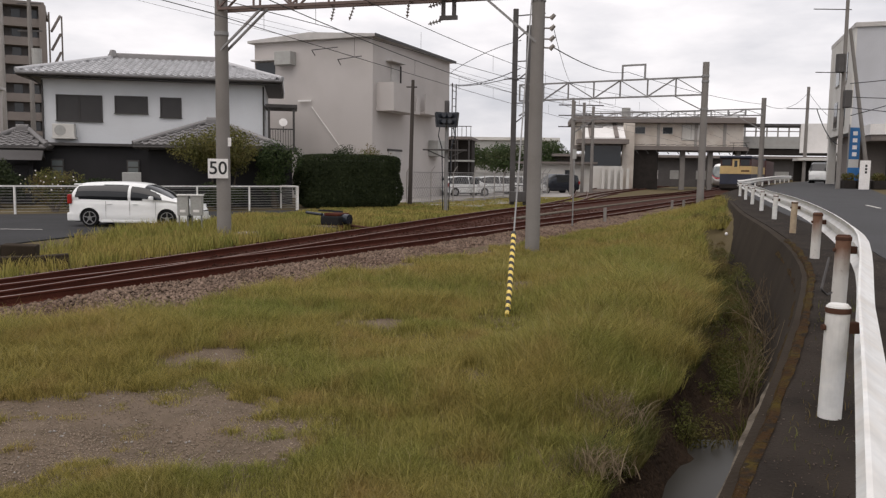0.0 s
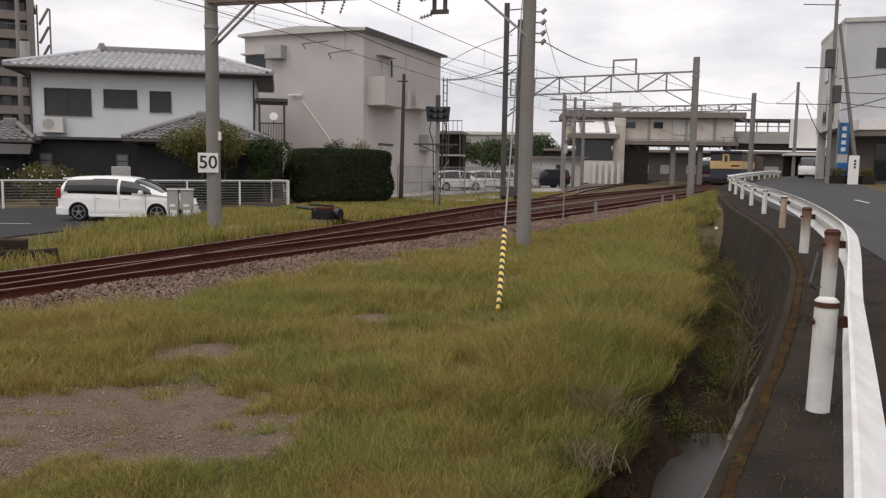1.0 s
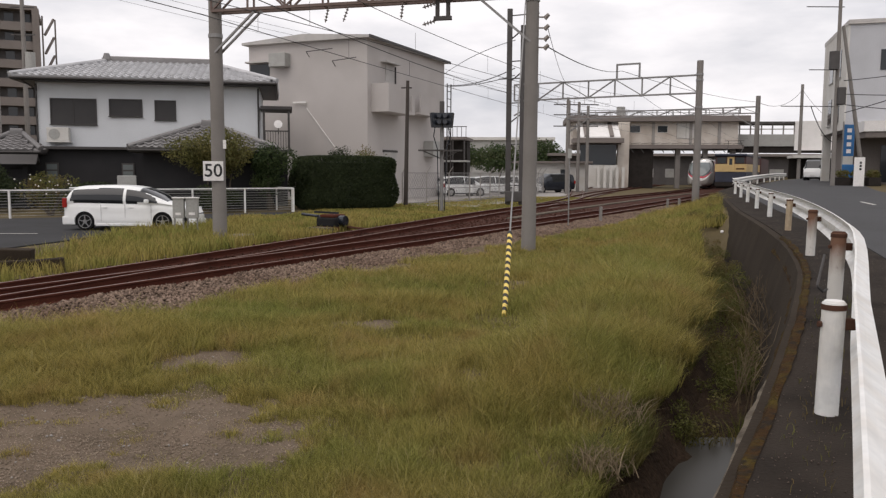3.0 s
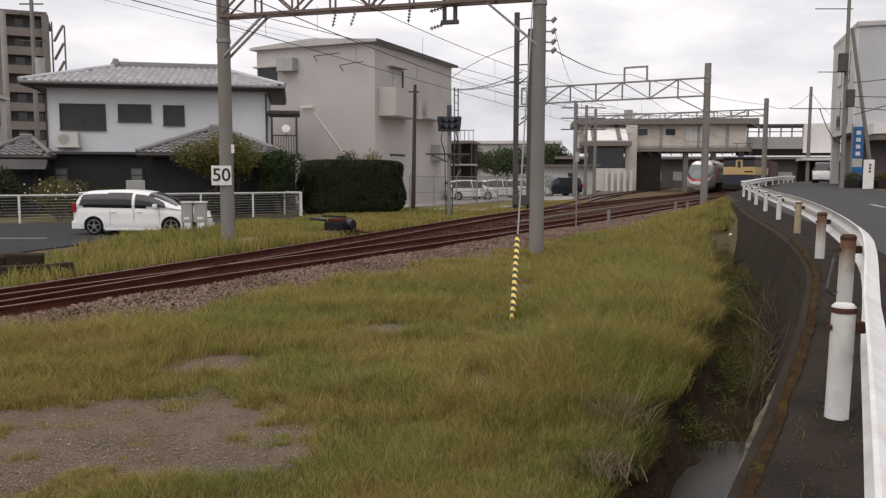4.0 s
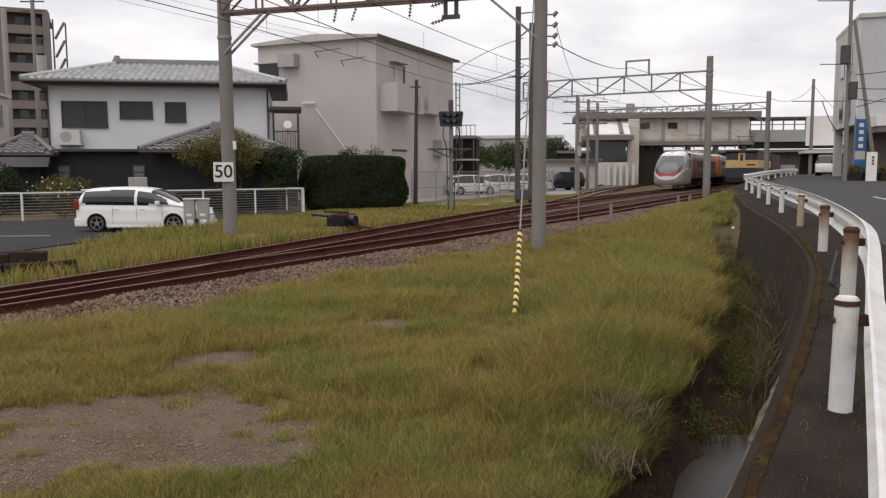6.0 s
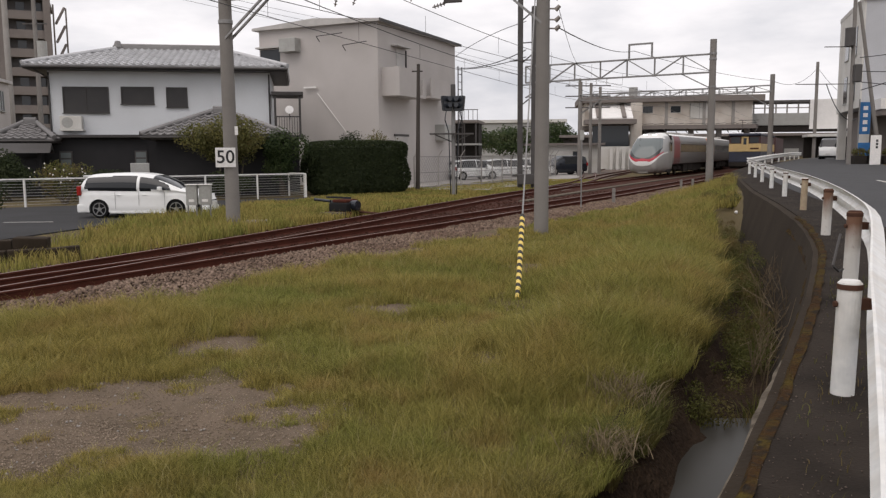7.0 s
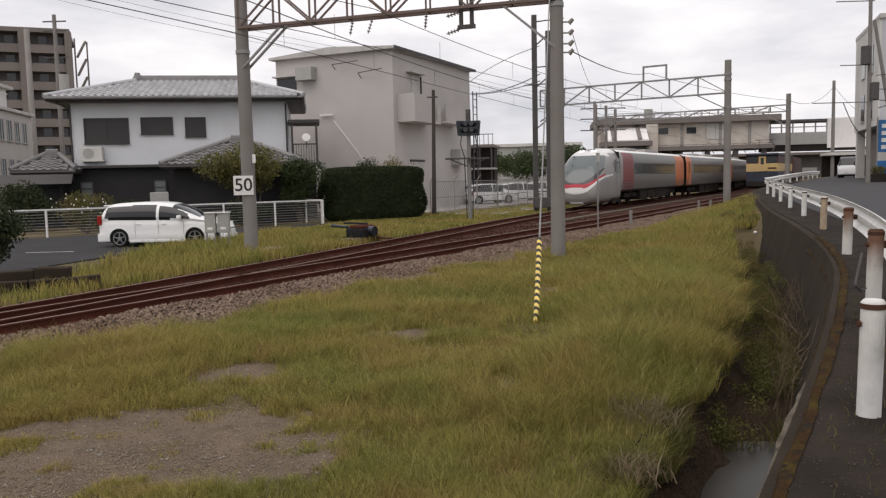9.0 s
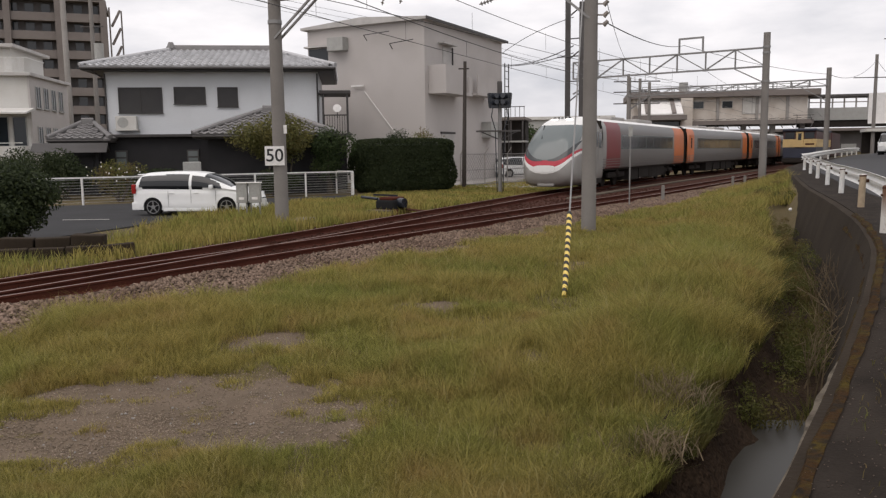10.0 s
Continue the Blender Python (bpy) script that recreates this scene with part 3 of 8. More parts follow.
# ---- ground: one sheet to the horizon, with the drain cut along the road's wall ----
def build_ground():
    ys = list(np.concatenate([[-900, -200, -60, -25, -10, -4], np.arange(-2, 20, 0.3), np.arange(20, 60, 1.0), np.arange(60, 120, 5.0),
                              [150, 250, 500, 1000, 3000]]))
    offs = [-3000, -600, -150, -60, -25, -12, -7, -5, -3, -2, -1.2, -0.6, 0.0, 0.5, 0.55, 0.8, 1.0, 1.12, 1.24, 1.34, 1.42, 1.6, 1.8, 2.2, 2.6]
    offs += list(np.arange(3.0, 16, 0.4)) + [17, 18.5, 20, 22, 25, 30, 36, 44, 55, 70, 100, 160, 300, 800, 3000]
    verts, faces = [], []
    for y in ys:
        ex, rz = edge_x(min(y, 115)), road_z(y)
        fade = min(1.0, max(0.0, (25 - y) / 7))
        for o in offs:
            x = ex - o
            if o <= 0:
                z = rz - 0.03
            else:
                z = field_z(x, y) if -60 < y < 130 and o < 90 else -0.03
                if o < 1.4:
                    k = 0.35 if o > 1.3 else (0.8 if o > 1.2 else 1.0)
                    z = z * (1 - k * fade) + (-0.80 + 0.05 * noise.noise((x * 2, y * 2, 7))) * k * fade
            verts.append((x, y, z))
    w = len(offs)
    for j in range(len(ys) - 1):
        for i in range(w - 1):
            a = j * w + i
            faces.append((a, a + 1, a + w + 1, a + w)[::-1])
    g = raw_mesh("ground", verts, faces, "soil")
    g.data.shade_smooth()
    return tagged(g, "rough soil ground sheet under grass, road and railway", "ground", kind="structure")


build_ground()


def strip(name, y0, y1, step, o0, o1, lift, mat, label, category="", thick=0.0, use_edge=edge_x):
    """A strip along the road, between two offsets from the wall's edge (negative: towards the road)."""
    verts, faces = [], []
    ys = list(np.arange(y0, y1 + 1e-6, step))
    for y in ys:
        ex, z = use_edge(y), road_z(y) + lift
        verts += [(ex - o0, y, z), (ex - o1, y, z), (ex - o0, y, z - thick), (ex - o1, y, z - thick)]
    for j in range(len(ys) - 1):
        a, b = j * 4, j * 4 + 4
        faces += [(a, b, b + 1, a + 1), (a + 1, b + 1, b + 3, a + 3), (a + 3, b + 3, b + 2, a + 2), (a + 2, b + 2, b, a)]
    bm = bmesh.new()
    vs = [bm.verts.new(v) for v in verts]
    for f in faces:
        bm.faces.new([vs[i] for i in f])
    bm.faces.new([vs[i] for i in (0, 1, 3, 2)])
    bm.faces.new([vs[i - 4] for i in (0, 1, 3, 2)])
    bmesh.ops.recalc_face_normals(bm, faces=bm.faces)
    return tagged(link_mesh(name, bm, mat), label, category or name, kind="structure")


strip("road", -12, 110, 1.0, -1.05, -8.0, 0.0, "asphalt", "grey worn asphalt lane curving away beside the railway", "road", 0.05)
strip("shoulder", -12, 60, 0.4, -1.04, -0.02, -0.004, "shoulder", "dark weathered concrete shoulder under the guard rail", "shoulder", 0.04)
bm = bmesh.new()
for i in range(7):
    y = 13.5 + i * 6.0
    x = edge_x(y) + 4.6
    d = edge_x(y + 1) - edge_x(y)
    if i in (0, 2):
        bm.faces.new([bm.verts.new(v) for v in ((x, y, road_z(y) + 0.004), (x + 0.12, y, road_z(y) + 0.004),
                                               (x + 2.2 * d + 0.12, y + 2.2, road_z(y + 2.2) + 0.004), (x + 2.2 * d, y + 2.2, road_z(y + 2.2) + 0.004))])
tagged(link_mesh("road_marking", bm, "flatwhite"), "faded white dashes on the asphalt lane", "road marking", kind="structure")


def build_wall():
    """The battered retaining wall: stained face, mossy strip and a pale broken lip."""
    holder = thing("retaining_wall", pose(0, 0, 0), "stained battered concrete retaining wall with mossy top along the drain", "wall", kind="structure")
    def ribbon(name, profile, mat, y0, y1, step, jitter, label):
        bm = bmesh.new()
        rows = []
        for y in np.arange(y0, y1 + 1e-6, step):
            ex, rz = edge_x(y), road_z(y)
            top = rz
            base = -0.6 if y < 24 else -0.6 + min(1.3, (y - 24) * 0.13)
            row = []
            for o, f in profile:
                z = base + (top - base) * f
                j = jitter * (noise.noise((y * 1.7, o * 9, f * 5)) * 0.6 + noise.noise((y * 6.0, o * 11, f * 7)) * 0.4)
                row.append(bm.verts.new((ex - o + j, y, z + j * 0.6)))
            rows.append(row)
        k = len(profile)
        for r0, r1 in zip(rows, rows[1:]):
            for i in range(k):
                bm.faces.new((r0[i], r1[i], r1[(i + 1) % k], r0[(i + 1) % k]))
        bm.faces.new(rows[0]), bm.faces.new(rows[-1])
        bmesh.ops.recalc_face_normals(bm, faces=bm.faces)
        return part(name, bm, mat, holder, label, smooth=False)
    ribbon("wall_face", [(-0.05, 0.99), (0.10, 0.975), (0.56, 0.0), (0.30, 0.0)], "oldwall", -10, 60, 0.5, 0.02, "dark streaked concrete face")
    ribbon("moss_strip", [(-0.03, 1.004), (0.03, 1.0), (0.10, 0.93), (0.17, 0.84), (0.10, 0.8)], "moss", -10, 13.0, 0.06, 0.045, "brown and yellow moss along the wall top")
    ribbon("broken_lip", [(0.12, 0.88), (0.18, 0.865), (0.21, 0.76), (0.14, 0.72)], "kerbstone", -2, 5.0, 0.06, 0.05, "pale chipped mortar lip")
    return holder


build_wall()

bm = bmesh.new()
rows = []
for y in np.arange(-6, 21, 0.3):
    rows.append([bm.verts.new((edge_x(y) - o, y, -0.50 + h + (0.10 if h < 0.2 else 0.05) * noise.noise((o * 5, y * 1.9, 2)))) for o, h in
                 ((0.44, 0.10), (0.6, 0.0), (0.8, -0.02), (1.0, 0.02), (1.10, 0.12), (1.20, 0.26), (1.31, 0.46), (1.42, 0.56), (1.5, 0.52))])
for r0, r1 in zip(rows, rows[1:]):
    for i in range(8):
        bm.faces.new((r0[i], r1[i], r1[i + 1], r0[i + 1]))
bmesh.ops.recalc_face_normals(bm, faces=bm.faces)
tagged(link_mesh("drain_bed", bm, "mud", smooth=True), "dark wet mud bed and earth bank of the drain", "drain", kind="structure")

bm = bmesh.new()
rows = []
for y in np.arange(-4, 9.6, 0.3):
    w0 = 0.50
    w1 = 1.07 if y < 6.4 else 1.07 - (y - 6.4) * 0.10
    rows.append([bm.verts.new((edge_x(y) - w, y, -0.462)) for w in (w0, (w0 + w1) / 2, w1)])
for r0, r1 in zip(rows[:38], rows[1:38]):
    for i in range(2):
        bm.faces.new((r0[i], r0[i + 1], r1[i + 1], r1[i]))
bmesh.ops.recalc_face_normals(bm, faces=bm.faces)
tagged(link_mesh("water", bm, "water"), "still grey shallow water in the drain", "water", kind="structure")

# ---- parking lot and station yard beyond the railway ----
def slab(name, pts, z, thick, mat, label, category):
    bm = bmesh.new()
    poly_prism(bm, pts, 2, z - thick, z)
    return tagged(link_mesh(name, bm, mat), label, category, kind="structure")


slab("parking_lot", [(-60, 15.2), (-11.4, 17.6), (-10.6, 21.5), (-10.0, 24.4), (-9.6, 28.0), (-6.0, 38.5), (-16, 32.5), (-27, 26.5), (-60, 26)], 0.015, 0.1, "lot", "dark asphalt parking strip behind the railway", "parking lot")
bm = bmesh.new()
for i in range(5):
    x = -13.2 - i * 2.6
    bmesh.ops.create_cube(bm, size=1, matrix=pose(x, 24.2 - i * 0.12, 0.019, 0, 0, 3) @ Matrix.Diagonal((1.5, 0.06, 0.006, 1)))
tagged(link_mesh("parking_marking", bm, "flatwhite"), "thin white bay lines on the asphalt", "road marking", kind="structure")
slab("yard_pavement", [(-4.5, 47), (2.0, 44.5), (9, 62), (16, 80), (10, 130), (-20, 130), (-12, 70)], 0.02, 0.1, "pale_concrete", "pale concrete yard behind the wire fence", "pavement")


# ---- railway ----
RAIL = [(-0.055, 0), (0.055, 0), (0.055, 0.012), (0.010, 0.03), (0.010, 0.11), (0.033, 0.12), (0.033, 0.145), (-0.033, 0.145), (-0.033, 0.12), (-0.010, 0.11), (-0.010, 0.03), (-0.055, 0.012)]
HEAD = [(-0.026, 0.1455), (0.026, 0.1455), (0.024, 0.1495), (-0.024, 0.1495)]
sleeper_mesh = None


def build_track(knots, a, b, label, sleepers=True, shiny=True):
    global sleeper_mesh
    track = thing("railway_track", pose(0, 0, 0), label, "railway track", "tracks of the station throat", "structure")
    for side in (-0.5665, 0.5665):
        shifted = [(s, n + side) for s, n in knots]
        pts = line_points(shifted, a, b, 1.0, RAIL_Z - 0.149)
        bm = sweep(bmesh.new(), pts, RAIL)
        rail = part("rail", bm, "rail", track, "rust-brown steel rail")
        if shiny:
            part("railhead", sweep(bmesh.new(), pts, HEAD), "railtop", rail, "worn lighter running surface")
    if sleepers:
        if sleeper_mesh is None:
            bm = box(bmesh.new(), -1.0, -0.1, -0.14, 1.0, 0.1, 0.0, 0.012)
            me = bpy.data.meshes.new("sleeper")
            bm.to_mesh(me)
            bm.free()
            me.materials.append(M["sleeper"])
            sleeper_mesh = me
        s = a + 0.3
        while s < min(b, 75):
            p, q = on_line(s, curve_through(knots, s)), on_line(s + 0.1, curve_through(knots, s + 0.1))
            ob = new("sleeper", sleeper_mesh)
            ob.parent = track
            ob.matrix_basis = pose(p[0], p[1], RAIL_Z - 0.148 + random.uniform(-0.004, 0.004), 0, 0,
                                   math.degrees(math.atan2(q[1] - p[1], q[0] - p[0])) - 90 + random.uniform(-1, 1))
            s += 0.62
    return track


near_track = build_track(NEAR, -20, 130, "rusty narrow-gauge track on stone ballast beside the grass")
far_track = build_track(FAR, 4.5, 200, "rusty through track that the express runs on")
third_track = build_track(THIRD, 41, 125, "rusty siding curving away behind the through track")
fourth_track = build_track(FOURTH, 55, 125, "rusty outer siding near the yard fence")


def bed(name, knots_a, knots_b, a, b, out_a, out_b, z, mat, label):
    """Ballast from beside one track (right) to beside another (left)."""
    verts, faces = [], []
    ss = list(np.arange(a, b + 0.1, 0.8))
    for s in ss:
        n0, n1 = curve_through(knots_a, s) - out_a, max(curve_through(knots_b, s), curve_through(knots_a, s)) + out_b
        for f in (0.0, 0.08, 0.16, 0.3, 0.5, 0.7, 0.86, 0.94, 1.0):
            n = n0 + (n1 - n0) * f
            drop = 0.17 if f in (0.0, 1.0) else (0.07 if f in (0.08, 0.94) else 0.0)
            p = on_line(s, n)
            verts.append((p[0], p[1], z - drop + 0.015 * noise.noise((p[0] * 2, p[1] * 2, 1))))
    w = 9
    for j in range(len(ss) - 1):
        for i in range(w - 1):
            k = j * w + i
            faces.append((k, k + w, k + w + 1, k + 1))
    ob = raw_mesh(name, verts, faces, mat)
    ob.data.shade_smooth()
    return tagged(ob, label, "ballast", kind="structure")


bed("ballast_bed", NEAR, FAR, -20, 130, 1.3, 1.5, 0.022, "rustbed", "brown stone ballast under both tracks")
bed("siding_bed", THIRD, FOURTH, 40, 125, 1.3, 1.4, 0.035, "bed", "dull brown ballast under the sidings")


def stones(count, place, size):
    """Angular stones; place gives x, y, z arrays."""
    x, y, z = place(count)
    count = len(x)
    base = np.array([[1, 0, 0], [0, 1, 0], [-1, 0, 0], [0, -1, 0], [0, 0, 1], [0, 0, -1]], float)
    tri = np.array([[0, 1, 4], [1, 2, 4], [2, 3, 4], [3, 0, 4], [1, 0, 5], [2, 1, 5], [3, 2, 5], [0, 3, 5]])
    v = base[None] * rng.uniform(0.6, 1.25, (count, 6, 1)) + rng.normal(0, 0.22, (count, 6, 3))
    v *= (size * rng.uniform(0.55, 1.3, count))[:, None, None] * np.array([1, 1, 0.8])
    ang = rng.uniform(0, 6.283, count)
    c, s = np.cos(ang)[:, None], np.sin(ang)[:, None]
    v = np.stack([v[..., 0] * c - v[..., 1] * s, v[..., 0] * s + v[..., 1] * c, v[..., 2]], -1)
    v += np.stack([x, y, z], -1)[:, None]
    faces = (tri[None] + (np.arange(count) * 6)[:, None, None]).reshape(-1, 3)
    return v.reshape(-1, 3), faces


def stone_object(name, count, place, size, mat, label, category):
    v, f = stones(count, place, size)
    me = bpy.data.meshes.new(name)
    me.vertices.add(len(v))
    me.vertices.foreach_set("co", v.astype(np.float32).ravel())
    me.loops.add(len(f) * 3)
    me.loops.foreach_set("vertex_index", f.astype(np.int32).ravel())
    me.polygons.add(len(f))
    me.polygons.foreach_set("loop_start", np.arange(0, len(f) * 3, 3, dtype=np.int32))
    me.polygons.foreach_set("loop_total", np.full(len(f), 3, dtype=np.int32))
    me.update(calc_edges=True)
    me.materials.append(M[mat])
    return tagged(new(name, me), label, category, kind="stuff")


def ballast_place(k):
    s = -6 + 54 * rng.uniform(0, 1, k) ** 1.5
    off = rng.uniform(-2.55, -0.62, k) + 0.12 * np.sin(s * 1.7) + 0.1 * np.sin(s * 0.6)
    n = np.array([curve_through(NEAR, a) for a in s]) + off
    z = 0.022 - np.clip((-off - 1.1) * 0.06, -0.01, 0.06) + rng.uniform(-0.014, 0.022, k)
    return U.x * s + N.x * n, U.y * s + N.y * n, z


stone_object("ballast_stones", 76000, ballast_place, 0.036, "ballast", "loose grey-brown crushed ballast stones along the near rail", "ballast")


def inner_place(k):
    s = -4 + 44 * rng.uniform(0, 1, k) ** 1.4
    far = np.array([curve_through(FAR, a) for a in s])
    near = np.array([curve_through(NEAR, a) for a in s])
    n = near - 0.5 + (np.maximum(far, near) + 1.4 - near + 0.5) * rng.uniform(0, 1, k)
    return U.x * s + N.x * n, U.y * s + N.y * n, 0.03 + rng.uniform(-0.02, 0.012, k)


stone_object("track_stones", 9000, inner_place, 0.04, "rustbed", "rust-stained ballast stones between the rails", "ballast")

# a pale cable trough between the two through tracks
bm = bmesh.new()
sweep(bm, [on_line(s, 0.45 * curve_through(NEAR, s) + 0.55 * curve_through(FAR, s), 0.03) for s in np.arange(30, 78, 1.0)],
      [(-0.2, 0), (0.2, 0), (0.2, 0.05), (-0.2, 0.05)])
tagged(link_mesh("cable_trough", bm, "kerbstone"), "dull concrete cable trough between the tracks", "cable trough", kind="structure")


# ---- guard rail beside the road ----
def offset_path(pts, off):
    out = []
    for i, p in enumerate(pts):
        a, b = pts[max(0, i - 1)], pts[min(len(pts) - 1, i + 1)]
        d = Vector((b[0] - a[0], b[1] - a[1], 0)).normalized()
        out.append((p[0] - d.y * off, p[1] + d.x * off, p[2]))
    return out


BEAM = [(0, -0.15), (0.025, -0.13), (0.07, -0.10), (0.07, -0.055), (0.02, -0.02), (0.02, 0.02), (0.07, 0.055), (0.07, 0.10), (0.025, 0.13), (0, 0.15),
        (-0.012, 0.148), (0.012, 0.125), (0.055, 0.095), (0.055, 0.06), (0.006, 0.022), (0.006, -0.022), (0.055, -0.06), (0.055, -0.095), (0.012, -0.125), (-0.012, -0.148)]


def guard_rail(name, posts, ends, label, tan=(), worn=()):
    rail = thing(name, pose(0, 0, 0), label, "guard rail", "guard rails along the lane")
    for i, (x, y) in enumerate(posts):
        z = road_z(y)
        top = z + 0.575
        b = tube(bmesh.new(), (x, y, z - 0.05), (x + 0.012, y, top), 0.057, seg=24)
        paint, words = ("tanpost", "faded tan steel post") if i in tan else (("rustpost", "white steel post with its upper half rusted") if i in worn else ("whitepaint", "white painted steel post"))
        post = part("post", b, paint, rail, words)
        b = tube(bmesh.new(), (x + 0.012, y, top - 0.034), (x + 0.012, y, top - 0.006), 0.061, seg=24)
        part("band", b, "rust", post, "rusted band under the cap")
        b = tube(bmesh.new(), (x + 0.012, y, top - 0.006), (x + 0.012, y, top + 0.012), 0.059, 0.045, seg=24)
        part("cap", b, "rust" if i in worn else "whitepaint", post, "shallow domed cap")
        part("bolt", tube(bmesh.new(), (x - 0.066, y, top - 0.11), (x - 0.05, y, top - 0.11), 0.016, seg=6), "rust", post, "rusty bolt head")
        b = box(bmesh.new(), x + 0.03, y - 0.025, top - 0.14, x + 0.12, y + 0.025, top - 0.08, 0.01)
        part("bracket", b, "rust", post, "rusty mounting bracket")
    line = [(x + 0.10, y - 0.04, road_z(y) + 0.47) for x, y in posts]
    line = [(*e, road_z(e[1]) + 0.47) for e in ends[0]] + line + [(*e, road_z(e[1]) + 0.47) for e in ends[1]]
    ks = [(p[1], p[0]) for p in line]
    ys = np.arange(line[0][1], line[-1][1] + 0.01, 0.5)
    pts = [(curve_through(ks, y), y, road_z(y) + 0.47) for y in ys]
    part("beam", sweep(bmesh.new(), pts, [(-u, v) for u, v in BEAM]), "whitepaint", rail, "white corrugated steel beam with scuffs")
    return rail


guard_rail("guard_rail", [(2.0, 3.93), (3.19, 6.24), (4.78, 10.02), (6.45, 14.43), (8.02, 18.98), (9.4, 23.18), (10.7, 27.2), (12.0, 31.2), (13.2, 35.0)],
           ([(-0.35, -3.0), (0.14, 0.0), (0.86, 1.5), (1.20, 2.15)], [(14.2, 37.5)]), "white steel guard rail with rusty posts beside the lane", tan=(3,), worn=(1, 2))
guard_rail("guard_rail", [(edge_x(y) + 0.55, y) for y in (41.5, 46, 50.5, 55, 59.5, 64, 68.5, 73, 77.5)], ([(edge_x(39.8) + 0.5, 39.8)], [(edge_x(79) + 0.6, 79)]),
           "white steel guard rail round the far bend")
b = bmesh.new()
tube(b, (3.05, 6.15, 1.36), (2.93, 6.0, 1.13), 0.010, seg=6), tube(b, (2.93, 6.0, 1.13), (3.0, 6.05, 1.08), 0.010, seg=6)
tube(b, (3.0, 6.05, 1.08), (3.06, 6.1, 1.09), 0.010, seg=6)
tagged(link_mesh("bent_bracket", b, "darksteel"), "bent dark steel rod hanging from the rail post", "rod")


# ---- poles and overhead line portals ----
def concrete_pole(name, x, y, z, height, r0, r1, label, lean=(0, 0), bands=True, mat="concrete", group=""):
    p = thing(name, pose(x, y, z), label, "pole", group)
    part("shaft", tube(bmesh.new(), (0, 0, -0.3), (lean[0], lean[1], height), r0, r1, 24), mat, p, smooth=False)
    if bands:
        for f in (0.66, 0.86, 0.9):
            b = bmesh.new()
            c = Vector((lean[0] * f, lean[1] * f, height * f))
            tube(b, c - Vector((0, 0, 0.05)), c + Vector((0, 0, 0.05)), r0 + (r1 - r0) * f + 0.02, seg=20)
            part("clamp", b, "galv", p, "galvanised steel clamp")
    return p


def truss(name, a, b, z0, depth, panels, mat, label, width=0.35, brace=None):
    """A lattice beam between two posts: two pairs of chords with struts and diagonals."""
    t = thing(name, pose(0, 0, 0), label, "overhead gantry", "overhead gantries")
    a, b = Vector(a), Vector(b)
    d = (b - a).normalized()
    side = Vector((-d.y, d.x, 0)) * width / 2
    up = Vector((0, 0, 1))
    for k, zz in (("bottom_chord", z0), ("top_chord", z0 + depth)):
        for sgn in (-1, 1):
            part(k, bar(bmesh.new(), Vector((a.x, a.y, zz)) + side * sgn, Vector((b.x, b.y, zz)) + side * sgn, 0.075), mat, t)
    for i in range(panels + 1):
        p = a.lerp(b, i / panels)
        q = a.lerp(b, min(1, (i + 1) / panels))
        bm = bmesh.new()
        for sgn in (-1, 1):
            bar(bm, Vector((p.x, p.y, z0)) + side * sgn, Vector((p.x, p.y, z0 + depth)) + side * sgn, 0.05)
            if i < panels:
                lo, hi = (z0, z0 + depth) if i % 2 == 0 else (z0 + depth, z0)
                bar(bm, Vector((p.x, p.y, lo)) + side * sgn, Vector((q.x, q.y, hi)) + side * sgn, 0.045)
        bar(bm, Vector((p.x, p.y, z0)) - side, Vector((p.x, p.y, z0)) + side, 0.04)
        part("lattice_bay", bm, mat, t)
    if brace:
        for end, inner in ((a, d), (b, -d)):
            bm = bmesh.new()
            for sgn in (-1, 1):
                bar(bm, Vector((end.x, end.y, z0 - brace[1])) + side * sgn * 0.8, Vector((end.x, end.y, z0)) + inner * brace[0] + side * sgn * 0.8, 0.055)
            part("knee_brace", bm, "galv", t, "grey knee brace")
    return t


def insulator(parent, a, b, n=4, r=0.055):
    a, b = Vector(a), Vector(b)
    bm = tube(bmesh.new(), a, b, 0.016, seg=6)
    d = b - a
    for i in range(n):
        c = a + d * (0.25 + 0.6 * i / max(1, n - 1))
        tube(bm, c - d.normalized() * 0.012, c + d.normalized() * 0.02, r, r * 0.5, 10)
    return part("insulator", bm, "ceramic", parent, "ribbed ceramic insulator")


P50, P1 = Vector((-6.2, 22.1, 0)), Vector((2.25, 19.7, 0))
pole_50 = concrete_pole("gantry_pole", P50.x, P50.y, 0, 8.6, 0.20, 0.165, "round grey concrete gantry pole carrying a speed board", group="gantry poles")
pole_near = concrete_pole("gantry_pole", P1.x, P1.y, 0, 9.4, 0.185, 0.15, "round grey concrete gantry pole standing in the grass", (0.02, 0), group="gantry poles")
part("footing", box(bmesh.new(), 0.32, -0.25, -0.1, 0.95, 0.3, 0.2, 0.05), "pale_concrete", pole_50, "rough concrete footing block")
g1 = truss("overhead_gantry", P50, P1, 6.32, 0.95, 8, "rustbeam", "rust-brown lattice gantry beam over the tracks", brace=(1.35, 1.15))
d1 = (P1 - P50).normalized()


def g1_at(f, z):
    p = P50.lerp(P1, f)
    return Vector((p.x, p.y, z))


